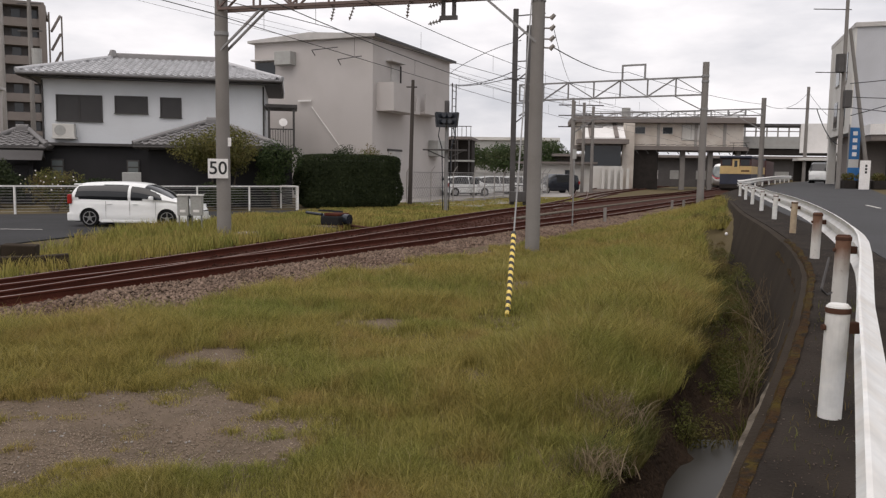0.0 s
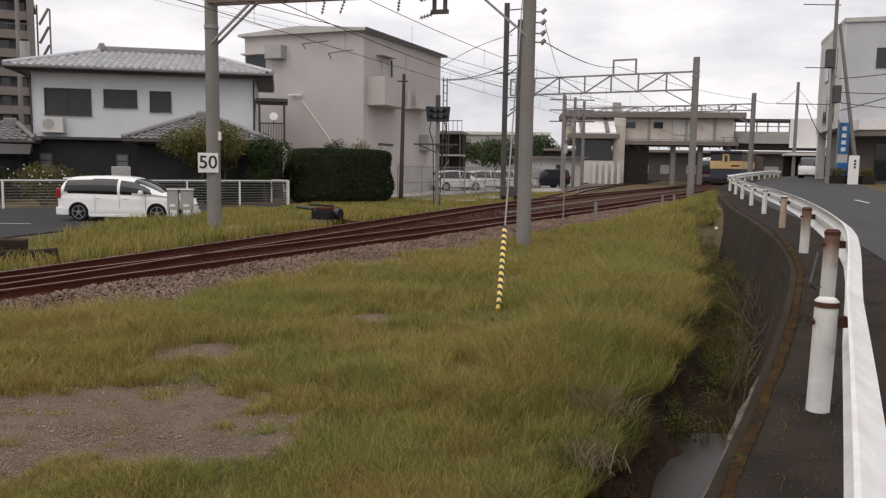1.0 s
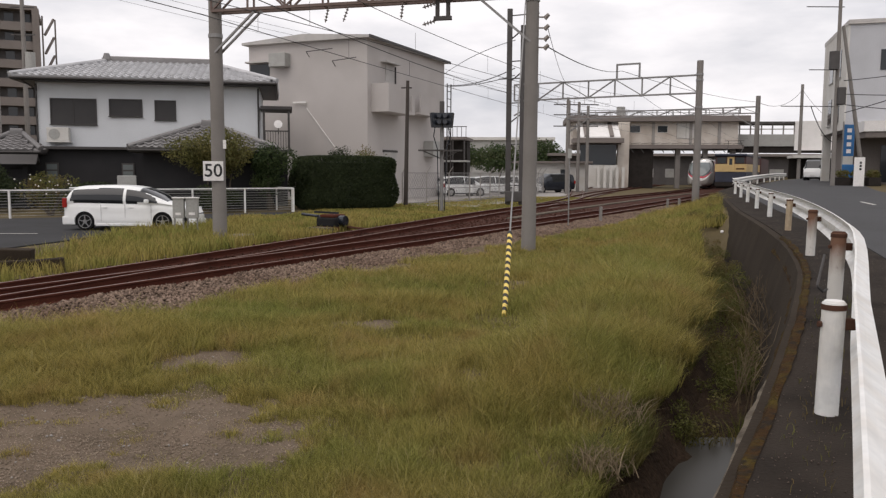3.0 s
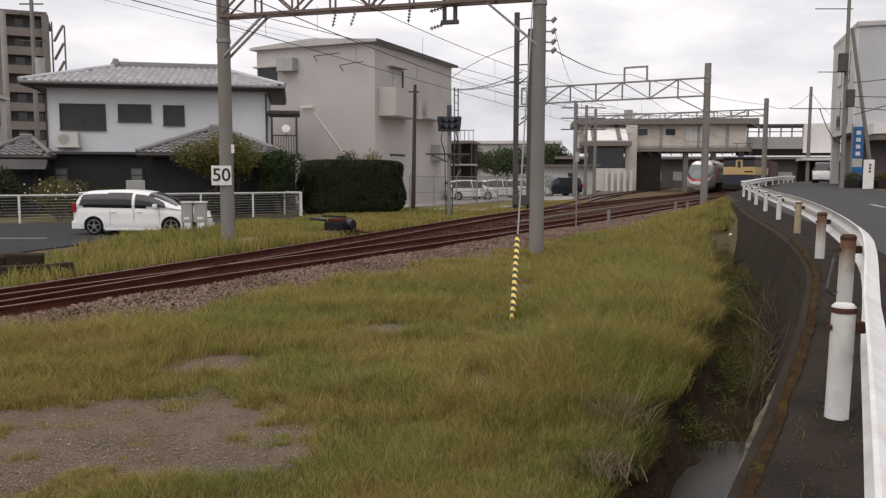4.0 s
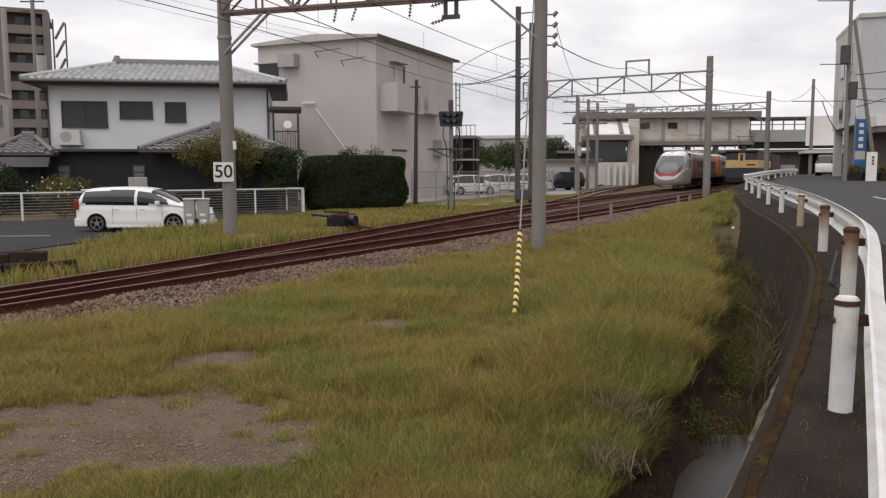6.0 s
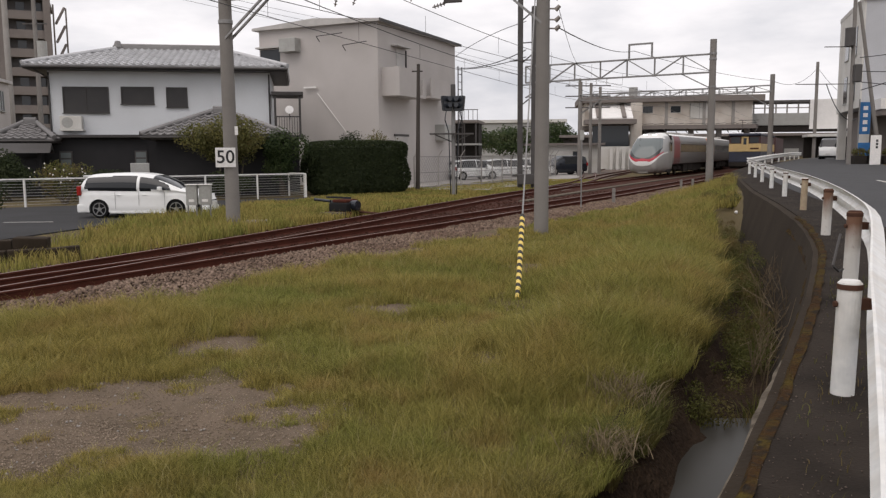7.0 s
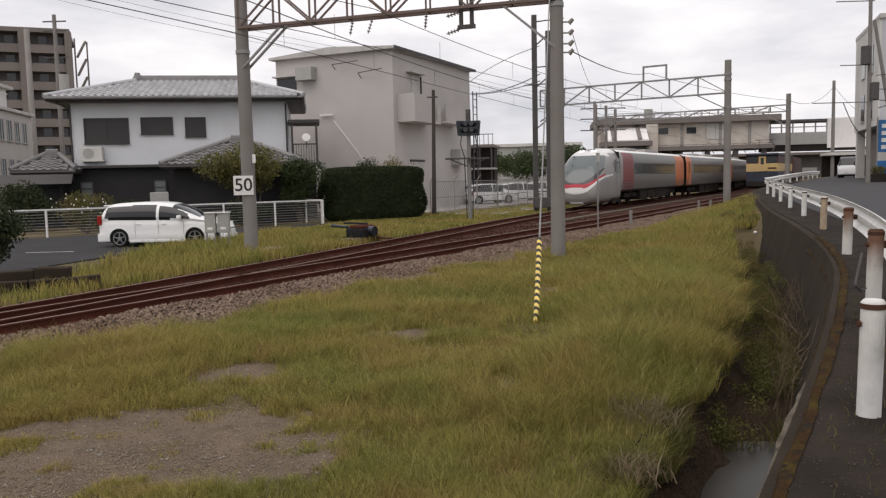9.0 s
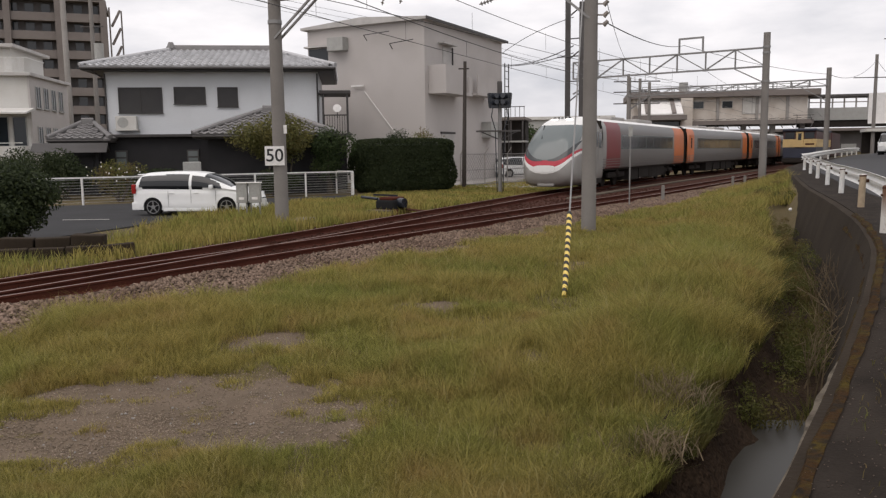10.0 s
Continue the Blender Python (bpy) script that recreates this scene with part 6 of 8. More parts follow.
# Solid block below the balcony, coloured dark to stand for shade.
part("porch", box(bmesh.new(), -3.4, -1.5, -0.1, -0.1, -0.02, 1.34), "apartment_shade", cl, "dark block imitating the shade under the balcony")
part("name_board", box(bmesh.new(), -3.0, -2.6, 2.6, -2.2, -2.45, 5.4), "darktrim", cl, "dark upright name board")
for i in range(4):
    part("board_bar", box(bmesh.new(), -2.75, -2.63, 2.85 + i * 0.62, -2.4, -2.605, 3.25 + i * 0.62), "signwhite", cl, "pale lettering bar")
part("lower_board", box(bmesh.new(), -2.5, -2.9, 0.9, -1.85, -2.8, 2.5), "signwhite", cl, "white lower sign board")
for i in range(4):
    part("board_bar", box(bmesh.new(), -2.3, -2.93, 1.1 + i * 0.33, -2.05, -2.905, 1.3 + i * 0.33), "ink", cl, "dark lettering bar")
hv = thing("utility_pole", pose(-31.2, 60, 0), "tall concrete utility pole with insulator arms", "pole")
part("shaft", tube(bmesh.new(), (0, 0, -0.2), (0, 0, 15.2), 0.2, 0.14, 12), "concrete", hv)
for z in (14.7, 14.0, 12.0):
    part("arm", bar(bmesh.new(), (-0.9, 0, z), (0.9, 0, z), 0.09), "darksteel", hv)
part("transformer", tube(bmesh.new(), (0.5, -0.1, 9.4), (0.5, -0.1, 10.7), 0.35, seg=12), "greengrey", hv)

pl = thing("utility_pole", pose(-33.4, 60, 0), "plain pale concrete pole beside the apartment block", "pole")
part("shaft", tube(bmesh.new(), (0, 0, -0.2), (0, 0, 14.2), 0.24, 0.2, 12), "pale_concrete", pl)
# Added backdrop, coloured dark; blocks the bright sky under station and footbridge.
pb = thing("platform_building", pose(18, 128, 0, 0, 0, -4), "long dark backdrop added to close the sky gap under the station", "building")
part("wall", box(bmesh.new(), 0, 0, -0.1, 60, 8, 4.6), "apartment_shade", pb)
part("roof", box(bmesh.new(), -0.5, -1.5, 4.6, 60.5, 8.5, 5.0), "apartment", pb)
for i in range(14):
    part("window", box(bmesh.new(), 2 + i * 4.1, -0.06, 1.2, 4.2 + i * 4.1, -0.01, 2.6), "greengrey" if i % 3 else "signwhite", pb)

# trees and low roofs behind the yard
for x, y, h, w in ((3.0, 118, 7.5, 9.0), (9.5, 124, 7.0, 9.0), (-3, 112, 6.0, 8.0), (17.5, 132, 8.5, 9.0), (27, 150, 6.5, 10), (34, 150, 6.0, 10)):
    tree("tree", x, y, h, w, 0.25, 5200, 0.2, "tree", "rounded dark green tree behind the station yard")
fs = thing("factory_roof", pose(5, 190, 0, 0, 0, -5), "distant pale green flat-roofed building", "building")
part("wall", box(bmesh.new(), 0, 0, 0, 22, 12, 9.5), "greengrey", fs)
part("roof", box(bmesh.new(), -0.5, -0.5, 9.5, 22.5, 12.5, 10.2), "flatwhite", fs)
rs = thing("shed_building", pose(0.1, 75, 0, 0, 0, -8), "dark steel loading shed with railed deck behind the office", "shed")
part("deck", box(bmesh.new(), -0.2, -0.3, 5.0, 2.5, 6, 5.25), "apartment", rs)
# Wall block in near-black, standing in for the dark area under the deck.
part("back_wall", box(bmesh.new(), 0, 2.0, 0, 2.3, 5, 5.0), "underfloor", rs, "wall block coloured dark for the shade below the deck")
for x in (0.0, 1.1, 2.2):
    part("post", box(bmesh.new(), x, -0.2, 0, x + 0.12, -0.08, 5.0), "darksteel", rs)
part("canopy", box(bmesh.new(), -0.2, -0.8, 2.9, 2.6, 2, 3.05), "greengrey", rs)
for i in range(7):
    part("rail_post", bar(bmesh.new(), (-0.1 + i * 0.42, -0.25, 5.25), (-0.1 + i * 0.42, -0.25, 6.2), 0.05), "darksteel", rs)
part("hand_rail", bar(bmesh.new(), (-0.2, -0.25, 6.2), (2.5, -0.25, 6.2), 0.07), "darksteel", rs)

# ---- buildings along the lane ----
wb_ = thing("corner_building", pose(28.75, 56.0, 1.2, 0, 0, -18), "pale grey three-storey corner building with white canopy", "building")
part("wall", box(bmesh.new(), 0, 0, 3.9, 18, 10.5, 11.2), "lanewall", wb_, "pale grey rendered upper storeys")
# White overlay paints this side as the brighter, lit face.
part("lit_side", box(bmesh.new(), -0.12, 0.0, 3.9, -0.002, 10.5, 11.2), "flatwhite", wb_, "side wall coloured white as the lit face")
# Dark brown here and on the canopy soffit imitates shade under the overhangs.
part("ground_floor", box(bmesh.new(), 0.8, 0.8, -0.5, 18, 10, 3.9), "apartment", wb_, "recessed ground floor, coloured dark for shade")
part("parapet", box(bmesh.new(), -0.15, -0.15, 11.2, 18, 10.6, 11.5), "greyroof", wb_)
for y in (2.2, 5.6):
    for z in (4.5, 7.8):
        wv = part("window", box(bmesh.new(), -0.16, y, z, -0.121, y + 1.5, z + 2.0), "glass", wb_)
        part("window_frame", box(bmesh.new(), -0.2, y - 0.1, z - 0.1, -0.161, y + 1.6, z), "greengrey", wv)
part("corner_column", box(bmesh.new(), 0.0, 0.0, -0.5, 0.6, 0.6, 3.9), "flatwhite", wb_)
part("corner_column", box(bmesh.new(), 0.0, 9.8, -0.5, 0.6, 10.4, 3.9), "flatwhite", wb_)
part("canopy", box(bmesh.new(), 0.6, -3.4, 3.6, 9, -0.01, 4.3), "signwhite", wb_, "white flat shop canopy")
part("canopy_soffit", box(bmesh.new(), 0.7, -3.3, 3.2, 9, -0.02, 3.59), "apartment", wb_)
part("shop_window", box(bmesh.new(), 2.5, 0.7, 0.2, 8, 0.79, 2.8), "glass", wb_, "dark shop window")
part("window_row", box(bmesh.new(), 2.0, -0.05, 8.0, 7.0, -0.002, 9.4), "glass", wb_)
ban = thing("banner_sign", pose(26.95, 52.7, 1.25), "tall blue upright banner with pale lettering bars", "sign")
part("pole", tube(bmesh.new(), (0, 0, 0), (0, 0, 4.2), 0.05, seg=8), "galv", ban)
part("cloth", box(bmesh.new(), 0.06, -0.03, 1.9, 0.75, 0.03, 4.0), "signblue", ban, "blue banner face")
for i in range(4):
    part("lettering_bar", box(bmesh.new(), 0.25, -0.04, 2.1 + i * 0.46, 0.55, -0.031, 2.36 + i * 0.46), "signwhite", ban, "pale lettering bar")
part("base", box(bmesh.new(), 0.0, -0.1, 0, 0.8, 0.1, 1.35, 0.05), "signblue", ban, "blue panel below")
brd = thing("notice_board", pose(25.85, 49.0, 1.2, 0, 0, -20), "white upright notice board with small dark marks", "sign")
part("panel", box(bmesh.new(), 0, 0, 0.0, 0.6, 0.07, 1.8, 0.02), "signwhite", brd)
for i in range(3):
    part("lettering_bar", box(bmesh.new(), 0.3, -0.006, 1.0 + i * 0.2, 0.42, -0.001, 1.14 + i * 0.2), "ink", brd, "dark lettering bar")
up = thing("utility_pole", pose(25.05, 50.0, 1.25) @ Matrix.Scale(0.84, 4), "concrete utility pole with transformer and cables beside the lane", "pole")
part("shaft", tube(bmesh.new(), (0, 0, -0.2), (-0.12, 0, 15.0), 0.17, 0.12, 14), "concrete", up)
part("transformer", tube(bmesh.new(), (-0.5, -0.3, 8.6), (-0.5, -0.3, 9.9), 0.36, seg=14), "darksteel", up, "dark drum transformer")
for z, a in ((8.6, -2.2), (13.2, -2.6), (5.9, -4.2)):
    part("arm", bar(bmesh.new(), (a, 0, z), (0.2, 0, z), 0.06), "darksteel", up)
part("switchgear", box(bmesh.new(), -0.1, -0.5, 6.0, 0.45, 0.1, 7.3, 0.08), "darksteel", up, "dark switchgear box")
st2 = thing("stay_pole", pose(28.14, 52.0, 1.25) @ Matrix.Scale(0.912, 4), "leaning grey stay pole beside the utility pole", "pole")
part("shaft", tube(bmesh.new(), (0, 0, -0.1), (-2.1, 0.0, 11.3), 0.15, 0.11, 12), "concrete", st2)
lw = thing("lane_cables", pose(0, 0, 0), "dark service cables slung over the lane", "cables")
for a, c, sg in (((30.6, 60.2, 9.0), (45, 52, 12.5), 0.6), ((30.6, 60.2, 8.0), (45, 50, 9.0), 0.6), ((30.8, 60.2, 7.2), (42, 48, 6.5), 0.5), ((28.2, 60.2, 7.1), (31.0, 61, 4.5), 0.8), ((30.8, 60.2, 6.6), (40, 46, 12), 0.4)):
    wire("cable", [(q[0] * 0.835, q[1] * 0.835, 2 + (q[2] - 2) * 0.835) for q in (a, c)], 0.028, lw, sg)
for k in range(3):
    cp = thing("planter", pose(25.9 + k * 0.85, 50.9 - k * 0.25, 1.2), "dark planter with reddish leaves", "planter")
    part("pot", box(bmesh.new(), 0, 0, 0, 0.8, 0.6, 0.55, 0.04), "underfloor", cp)
    tri_mesh("leaves", leaf_cloud([(0.4, 0.3, 0.75)], [(0.45, 0.35, 0.3)], 500, 0.07), "weeds", cp, 4)
dp = thing("utility_pole", pose(40.2, 88, 1.2), "far concrete pole beside the platform canopy", "pole")
part("shaft", tube(bmesh.new(), (0, 0, -0.2), (0, 0, 10.6), 0.2, 0.16, 10), "concrete", dp)
dp2 = thing("utility_pole", pose(47.0, 95, 1.2), "short far pole above the canopy", "pole")
part("shaft", tube(bmesh.new(), (0, 0, -0.2), (0, 0, 7.5), 0.2, 0.16, 10), "wood_pole", dp2)
# ---- vehicles ----
def loft_body(stations, seg_sides):
    """Cross sections: x, floor z, sill half width, belt z, belt half width, roof z, roof half width."""
    rings = []
    for x, zf, wf, zb, wb2, zr, wr in stations:
        mid = zf + (zb - zf) * 0.55
        half = [(wf * 0.96, zf), (wf, zf + 0.08), (wb2 * 1.01, mid), (wb2, zb), (wr + (wb2 - wr) * 0.35, zb + (zr - zb) * 0.62), (wr, zr - 0.06), (wr * 0.8, zr)]
        ring = [(x, y, z) for y, z in half] + [(x, -y, z) for y, z in reversed(half)]
        rings.append(ring)
    return rings


def vehicle(name, m, screens, stations, paint, label, glass_side, wheels, wheel_r, lamp_z, category="car"):
    t = thing(name, m, label, category)
    rings = loft_body(stations, 7)
    body, glass = bmesh.new(), bmesh.new()
    for i, (r0, r1) in enumerate(zip(rings, rings[1:])):
        k = len(r0)
        xm = (r0[0][0] + r1[0][0]) / 2
        for j in range(k):
            q = (r0[j], r1[j], r1[(j + 1) % k], r0[(j + 1) % k])
            side = j in (3, 4, 8, 9)
            screen = j in (4, 5, 6, 7, 8) and any(a <= xm <= b for a, b in screens)
            is_glass = (side and any(a <= xm <= b for a, b in glass_side)) or screen
            bm = glass if is_glass else body
            try:
                bm.faces.new([bm.verts.new(v) for v in q])
            except ValueError:
                pass
    for ring in (rings[0], rings[-1]):
        body.faces.new([body.verts.new(v) for v in ring])
    for bm in (body, glass):
        bmesh.ops.remove_doubles(bm, verts=bm.verts, dist=0.0005)
        bmesh.ops.recalc_face_normals(bm, faces=bm.faces)
    bo = part("body", body, paint, t, smooth=True)
    bo.modifiers.new("edge", "EDGE_SPLIT").split_angle = radians(38)
    seen = set()
    for f0 in list(glass.faces):
        if f0 in seen:
            continue
        island, stack = [], [f0]
        seen.add(f0)
        while stack:
            f = stack.pop()
            island.append([tuple(v.co) for v in f.verts])
            for e in f.edges:
                for g in e.link_faces:
                    if g not in seen:
                        seen.add(g)
                        stack.append(g)
        bm = bmesh.new()
        for q in island:
            bm.faces.new([bm.verts.new(v) for v in q])
        bmesh.ops.remove_doubles(bm, verts=bm.verts, dist=0.0005)
        part("window", bm, "carglass", t, "dark tinted glass")
    glass.free()
    half = max(s[4] for s in stations)
    for x in wheels:
        for sgn in (-1, 1):
            y = sgn * (half - 0.10)
            arch = part("wheel_arch", tube(bmesh.new(), (x, y - sgn * 0.1, wheel_r), (x, sgn * (half + 0.012), wheel_r), wheel_r + 0.06, seg=24), "tyre", t, "black wheel arch")
            w = part("wheel", tube(bmesh.new(), (x, y - sgn * 0.12, wheel_r), (x, sgn * (half + 0.022), wheel_r), wheel_r, seg=24), "tyre", t)
            bm = bmesh.new()
            tube(bm, (x, y, wheel_r), (x, sgn * (half + 0.023), wheel_r), wheel_r * 0.66, seg=20)
            for q in range(5):
                a = q * math.pi / 2.5 + 0.3
                bar(bm, (x + math.cos(a) * wheel_r * 0.1, sgn * (half + 0.026), wheel_r + math.sin(a) * wheel_r * 0.1), (x + math.cos(a) * wheel_r * 0.72, sgn * (half + 0.02), wheel_r + math.sin(a) * wheel_r * 0.72), 0.07, 0.03)
            part("rim", bm, "alloy", w, "bright alloy spokes")
    xr, xf = stations[0][0], stations[-1][0]
    for sgn in (-1, 1):
        for q in (0.28, 0.455, 0.655):
            x = xr + (xf - xr) * q
            part("door_seam", box(bmesh.new(), x - 0.006, sgn * (half + 0.001) - 0.004, 0.34, x + 0.006, sgn * (half + 0.001) + 0.004, 0.92), "tyre", t, "dark door shut line")
        for q in (0.40, 0.60):
            x = xr + (xf - xr) * q
            part("door_handle", box(bmesh.new(), x - 0.09, sgn * (half + 0.012) - 0.012, 0.80, x + 0.09, sgn * (half + 0.012) + 0.012, 0.835, 0.006), paint, t)
        # Black strip paints the shadow line below the doors.
        part("sill", box(bmesh.new(), xr + (xf - xr) * 0.26, sgn * (half - 0.01) - 0.02, 0.19, xr + (xf - xr) * 0.70, sgn * (half - 0.01) + 0.02, 0.27), "tyre", t, "black strip standing in for the shadow under the sill")
    for sgn in (-1, 1):
        part("tail_lamp", box(bmesh.new(), xr - 0.02, sgn * half * 0.98 - 0.10, lamp_z, xr + 0.16, sgn * half * 0.985 + 0.02, lamp_z + 0.3, 0.03), "redlamp", t, "red tail lamp")
        part("headlight", box(bmesh.new(), xf - 0.42, sgn * half * 0.9 - 0.08, lamp_z - 0.16, xf - 0.06, sgn * half * 0.9 + 0.06, lamp_z + 0.0, 0.03), "clearlamp", t, "clear headlight")
        part("mirror", box(bmesh.new(), xf - 1.62, sgn * (half + 0.10) - 0.09, lamp_z + 0.14, xf - 1.48, sgn * (half + 0.10) + 0.09, lamp_z + 0.30, 0.04), paint, t)
    part("number_plate", box(bmesh.new(), xf + 0.0, -0.17, 0.36, xf + 0.02, 0.17, 0.52), "plate", t)
    return t


MINIVAN = [(0.0, 0.42, 0.74, 0.86, 0.78, 0.98, 0.62), (0.10, 0.30, 0.82, 0.92, 0.84, 1.22, 0.66), (0.28, 0.24, 0.85, 0.95, 0.865, 1.46, 0.66), 
           (1.20, 0.2, 0.865, 0.95, 0.872, 1.585, 0.67), (1.26, 0.2, 0.865, 0.95, 0.872, 1.587, 0.67), (2.05, 0.2, 0.865, 0.94, 0.872, 1.59, 0.67), (2.12, 0.2, 0.865, 0.94, 0.872, 1.59, 0.67),
           (2.85, 0.2, 0.865, 0.93, 0.87, 1.53, 0.66), (3.10, 0.2, 0.86, 0.93, 0.87, 1.42, 0.64), (3.62, 0.21, 0.86, 0.93, 0.86, 1.06, 0.66),
           (3.80, 0.22, 0.855, 0.90, 0.855, 0.99, 0.74), (4.20, 0.22, 0.845, 0.82, 0.84, 0.90, 0.72), (4.42, 0.22, 0.82, 0.72, 0.80, 0.78, 0.68), (4.58, 0.3, 0.66, 0.5, 0.64, 0.55, 0.55)]


def smooth_minivan(m):
    """A low seven-seat minivan: shell skinned from profile curves, windows and arches cut by zone."""
    t = thing("minivan", m, "glossy white low minivan parked before the fence", "car")
    LEN, WR = 4.62, 0.315
    wheels = (0.80, 3.55)
    top_k = [(0.0, 0.93), (0.05, 1.08), (0.14, 1.30), (0.26, 1.46), (0.42, 1.535), (0.9, 1.575), (1.6, 1.592), (2.2, 1.575), (2.6, 1.525), (2.9, 1.44), (3.2, 1.305),
             (3.5, 1.145), (3.72, 1.03), (3.82, 0.995), (4.05, 0.945), (4.3, 0.865), (4.46, 0.77), (4.56, 0.66), (4.62, 0.55)]
    half_k = [(0.0, 0.70), (0.06, 0.78), (0.2, 0.83), (0.5, 0.86), (1.2, 0.872), (3.4, 0.872), (3.9, 0.85), (4.2, 0.79), (4.42, 0.68), (4.55, 0.54), (4.62, 0.40)]
    bot_k = [(0.0, 0.36), (0.08, 0.26), (0.4, 0.22), (4.1, 0.2), (4.5, 0.2), (4.62, 0.28)]
    belt_k = [(0.0, 0.90), (0.3, 0.96), (1.5, 0.95), (3.0, 0.93), (3.7, 0.91), (4.1, 0.84), (4.4, 0.70), (4.62, 0.45)]

    def ring_point(x, j):
        tp, hw, bt = curve_through(top_k, x), curve_through(half_k, x), curve_through(bot_k, x)
        bl = min(curve_through(belt_k, x), tp - 0.03)
        if j <= 14:
            u = j / 14
            z = bt + (bl - bt) * u
            y = hw * (0.945 + 0.055 * math.sin(math.pi * min(1.0, 0.12 + u * 0.95)) ** 0.6 + 0.008 * math.sin(u * 9))
        else:
            q = (j - 14) / 18 * math.pi / 2
            y = hw * 0.985 * max(0.0, math.cos(q)) ** 0.46
            z = bl + (tp - bl) * math.sin(q) ** 0.86
        return y, z

    def zone(x, y, z):
        tp = curve_through(top_k, x)
        bl = min(curve_through(belt_k, x), tp - 0.03)
        for wx in wheels:
            if (x - wx) ** 2 + (z - WR) ** 2 < (WR + 0.055) ** 2:
                return None
        side = y > 0.60
        if side and bl + 0.035 < z < tp - 0.115:
            for k, (p, q) in enumerate(((0.26, 1.345), (1.36, 2.16), (2.26, 3.42))):
                slant = 0.0 if k else 0.10 * max(0, (z - 1.0) / 0.4)
                if p + slant < x < q - (0.62 * (z - bl) if k == 2 else 0):
                    return "window_%d" % k
        if 2.72 < x < 3.70 and y < 0.70 and z > bl + 0.08:
            return "windscreen" if z > bl + 0.02 + 0.12 * max(0, (x - 3.55)) else "body"
        if x < 0.30 and 1.02 < z < 1.44 and y < 0.66:
            return "rear_window"
        return "body"

    xs = sorted(set([0.0, 0.012, 0.03, 0.05] + [round(0.075 + i * 0.0255, 4) for i in range(177)] + [4.60, LEN]))
    xs = [x for x in xs if x <= LEN]
    groups = {}
    for x0, x1 in zip(xs, xs[1:]):
        for j in range(32):
            (y00, z00), (y10, z10), (y11, z11), (y01, z01) = ring_point(x0, j), ring_point(x1, j), ring_point(x1, j + 1), ring_point(x0, j + 1)
            k = zone((x0 + x1) / 2, (y00 + y11) / 2, (z00 + z11) / 2)
            if k is None:
                continue
            for sgn in (-1, 1):
                key = (k, sgn if k.startswith("window_") else 0)
                groups.setdefault(key, []).append([(x0, sgn * y00, z00), (x1, sgn * y10, z10), (x1, sgn * y11, z11), (x0, sgn * y01, z01)][::sgn])
    for x in (0.0, LEN):
        ring = [ring_point(x, j) for j in range(33)]
        groups[("body", 0)].append([(x, y, z) for y, z in ring] + [(x, -y, z) for y, z in reversed(ring[:-1])])
    for (k, sgn), quads in groups.items():
        bm = bmesh.new()
        for q in quads:
            bm.faces.new([bm.verts.new(v) for v in q])
        bmesh.ops.remove_doubles(bm, verts=bm.verts, dist=0.0006)
        if k == "body":
            bmesh.ops.recalc_face_normals(bm, faces=bm.faces)
        name = "side_window" if k.startswith("window_") else k
        part(name, bm, "carwhite" if k == "body" else "carglass", t, "" if k == "body" else "dark tinted glass", smooth=True)
    part("underbody", box(bmesh.new(), 0.25, -0.76, 0.17, 4.4, 0.76, 0.5, 0.03), "tyre", t, "dark underbody and arch liners")
    part("cabin_floor", box(bmesh.new(), 0.4, -0.7, 0.5, 3.6, 0.7, 0.9, 0.03), "tyre", t)
    for x in wheels:
        for sgn in (-1, 1):
            b = bmesh.new()
            tube(b, (x, sgn * 0.66, WR), (x, sgn * 0.835, WR), WR, seg=32), tube(b, (x, sgn * 0.835, WR), (x, sgn * 0.85, WR), WR, WR - 0.02, seg=32)
            w = part("wheel", b, "tyre", t, "black tyre")
            b = bmesh.new()
            for q in range(22):
                g, h = -0.28 + q * 3.70 / 22, -0.28 + (q + 1) * 3.70 / 22
                bar(b, (x + math.cos(g) * (WR + 0.058), sgn * 0.862, WR + math.sin(g) * (WR + 0.058)), (x + math.cos(h) * (WR + 0.058), sgn * 0.862, WR + math.sin(h) * (WR + 0.058)), 0.05, 0.034)
            part("arch_flange", b, "carwhite", t, "white rolled wheel-arch lip")
            b = bmesh.new()
            tube(b, (x, sgn * 0.80, WR), (x, sgn * 0.853, WR), WR * 0.24, seg=16)
            for q in range(5):
                g = q * math.pi / 2.5 + 0.35
                bar(b, (x, sgn * 0.85, WR), (x + math.cos(g) * WR * 0.70, sgn * 0.857, WR + math.sin(g) * WR * 0.70), 0.075, 0.025)
            for q in range(28):
                g, h = q * math.pi / 14, (q + 1) * math.pi / 14
                bar(b, (x + math.cos(g) * WR * 0.71, sgn * 0.853, WR + math.sin(g) * WR * 0.71), (x + math.cos(h) * WR * 0.71, sgn * 0.853, WR + math.sin(h) * WR * 0.71), 0.03, 0.022)
            part("rim", b, "alloy", w, "bright five-spoke alloy rim")
    for sgn in (-1, 1):
        for x in (1.33, 2.24, 3.16):
            b = bmesh.new()
            for z0, z1 in ((0.34, 0.62), (0.62, 0.91)):
                x0 = x if x != 1.33 else x + 0.06
                bar(b, (x0, sgn * 0.8725, z0), (x0, sgn * 0.8735, z1), 0.007, 0.007)
            part("door_seam", b, "tyre", t, "dark door shut line")
        for x in (1.52, 2.44):
            part("door_handle", box(bmesh.new(), x - 0.09, sgn * 0.876 - 0.014, 0.80, x + 0.09, sgn * 0.876 + 0.014, 0.835, 0.008), "carwhite", t)
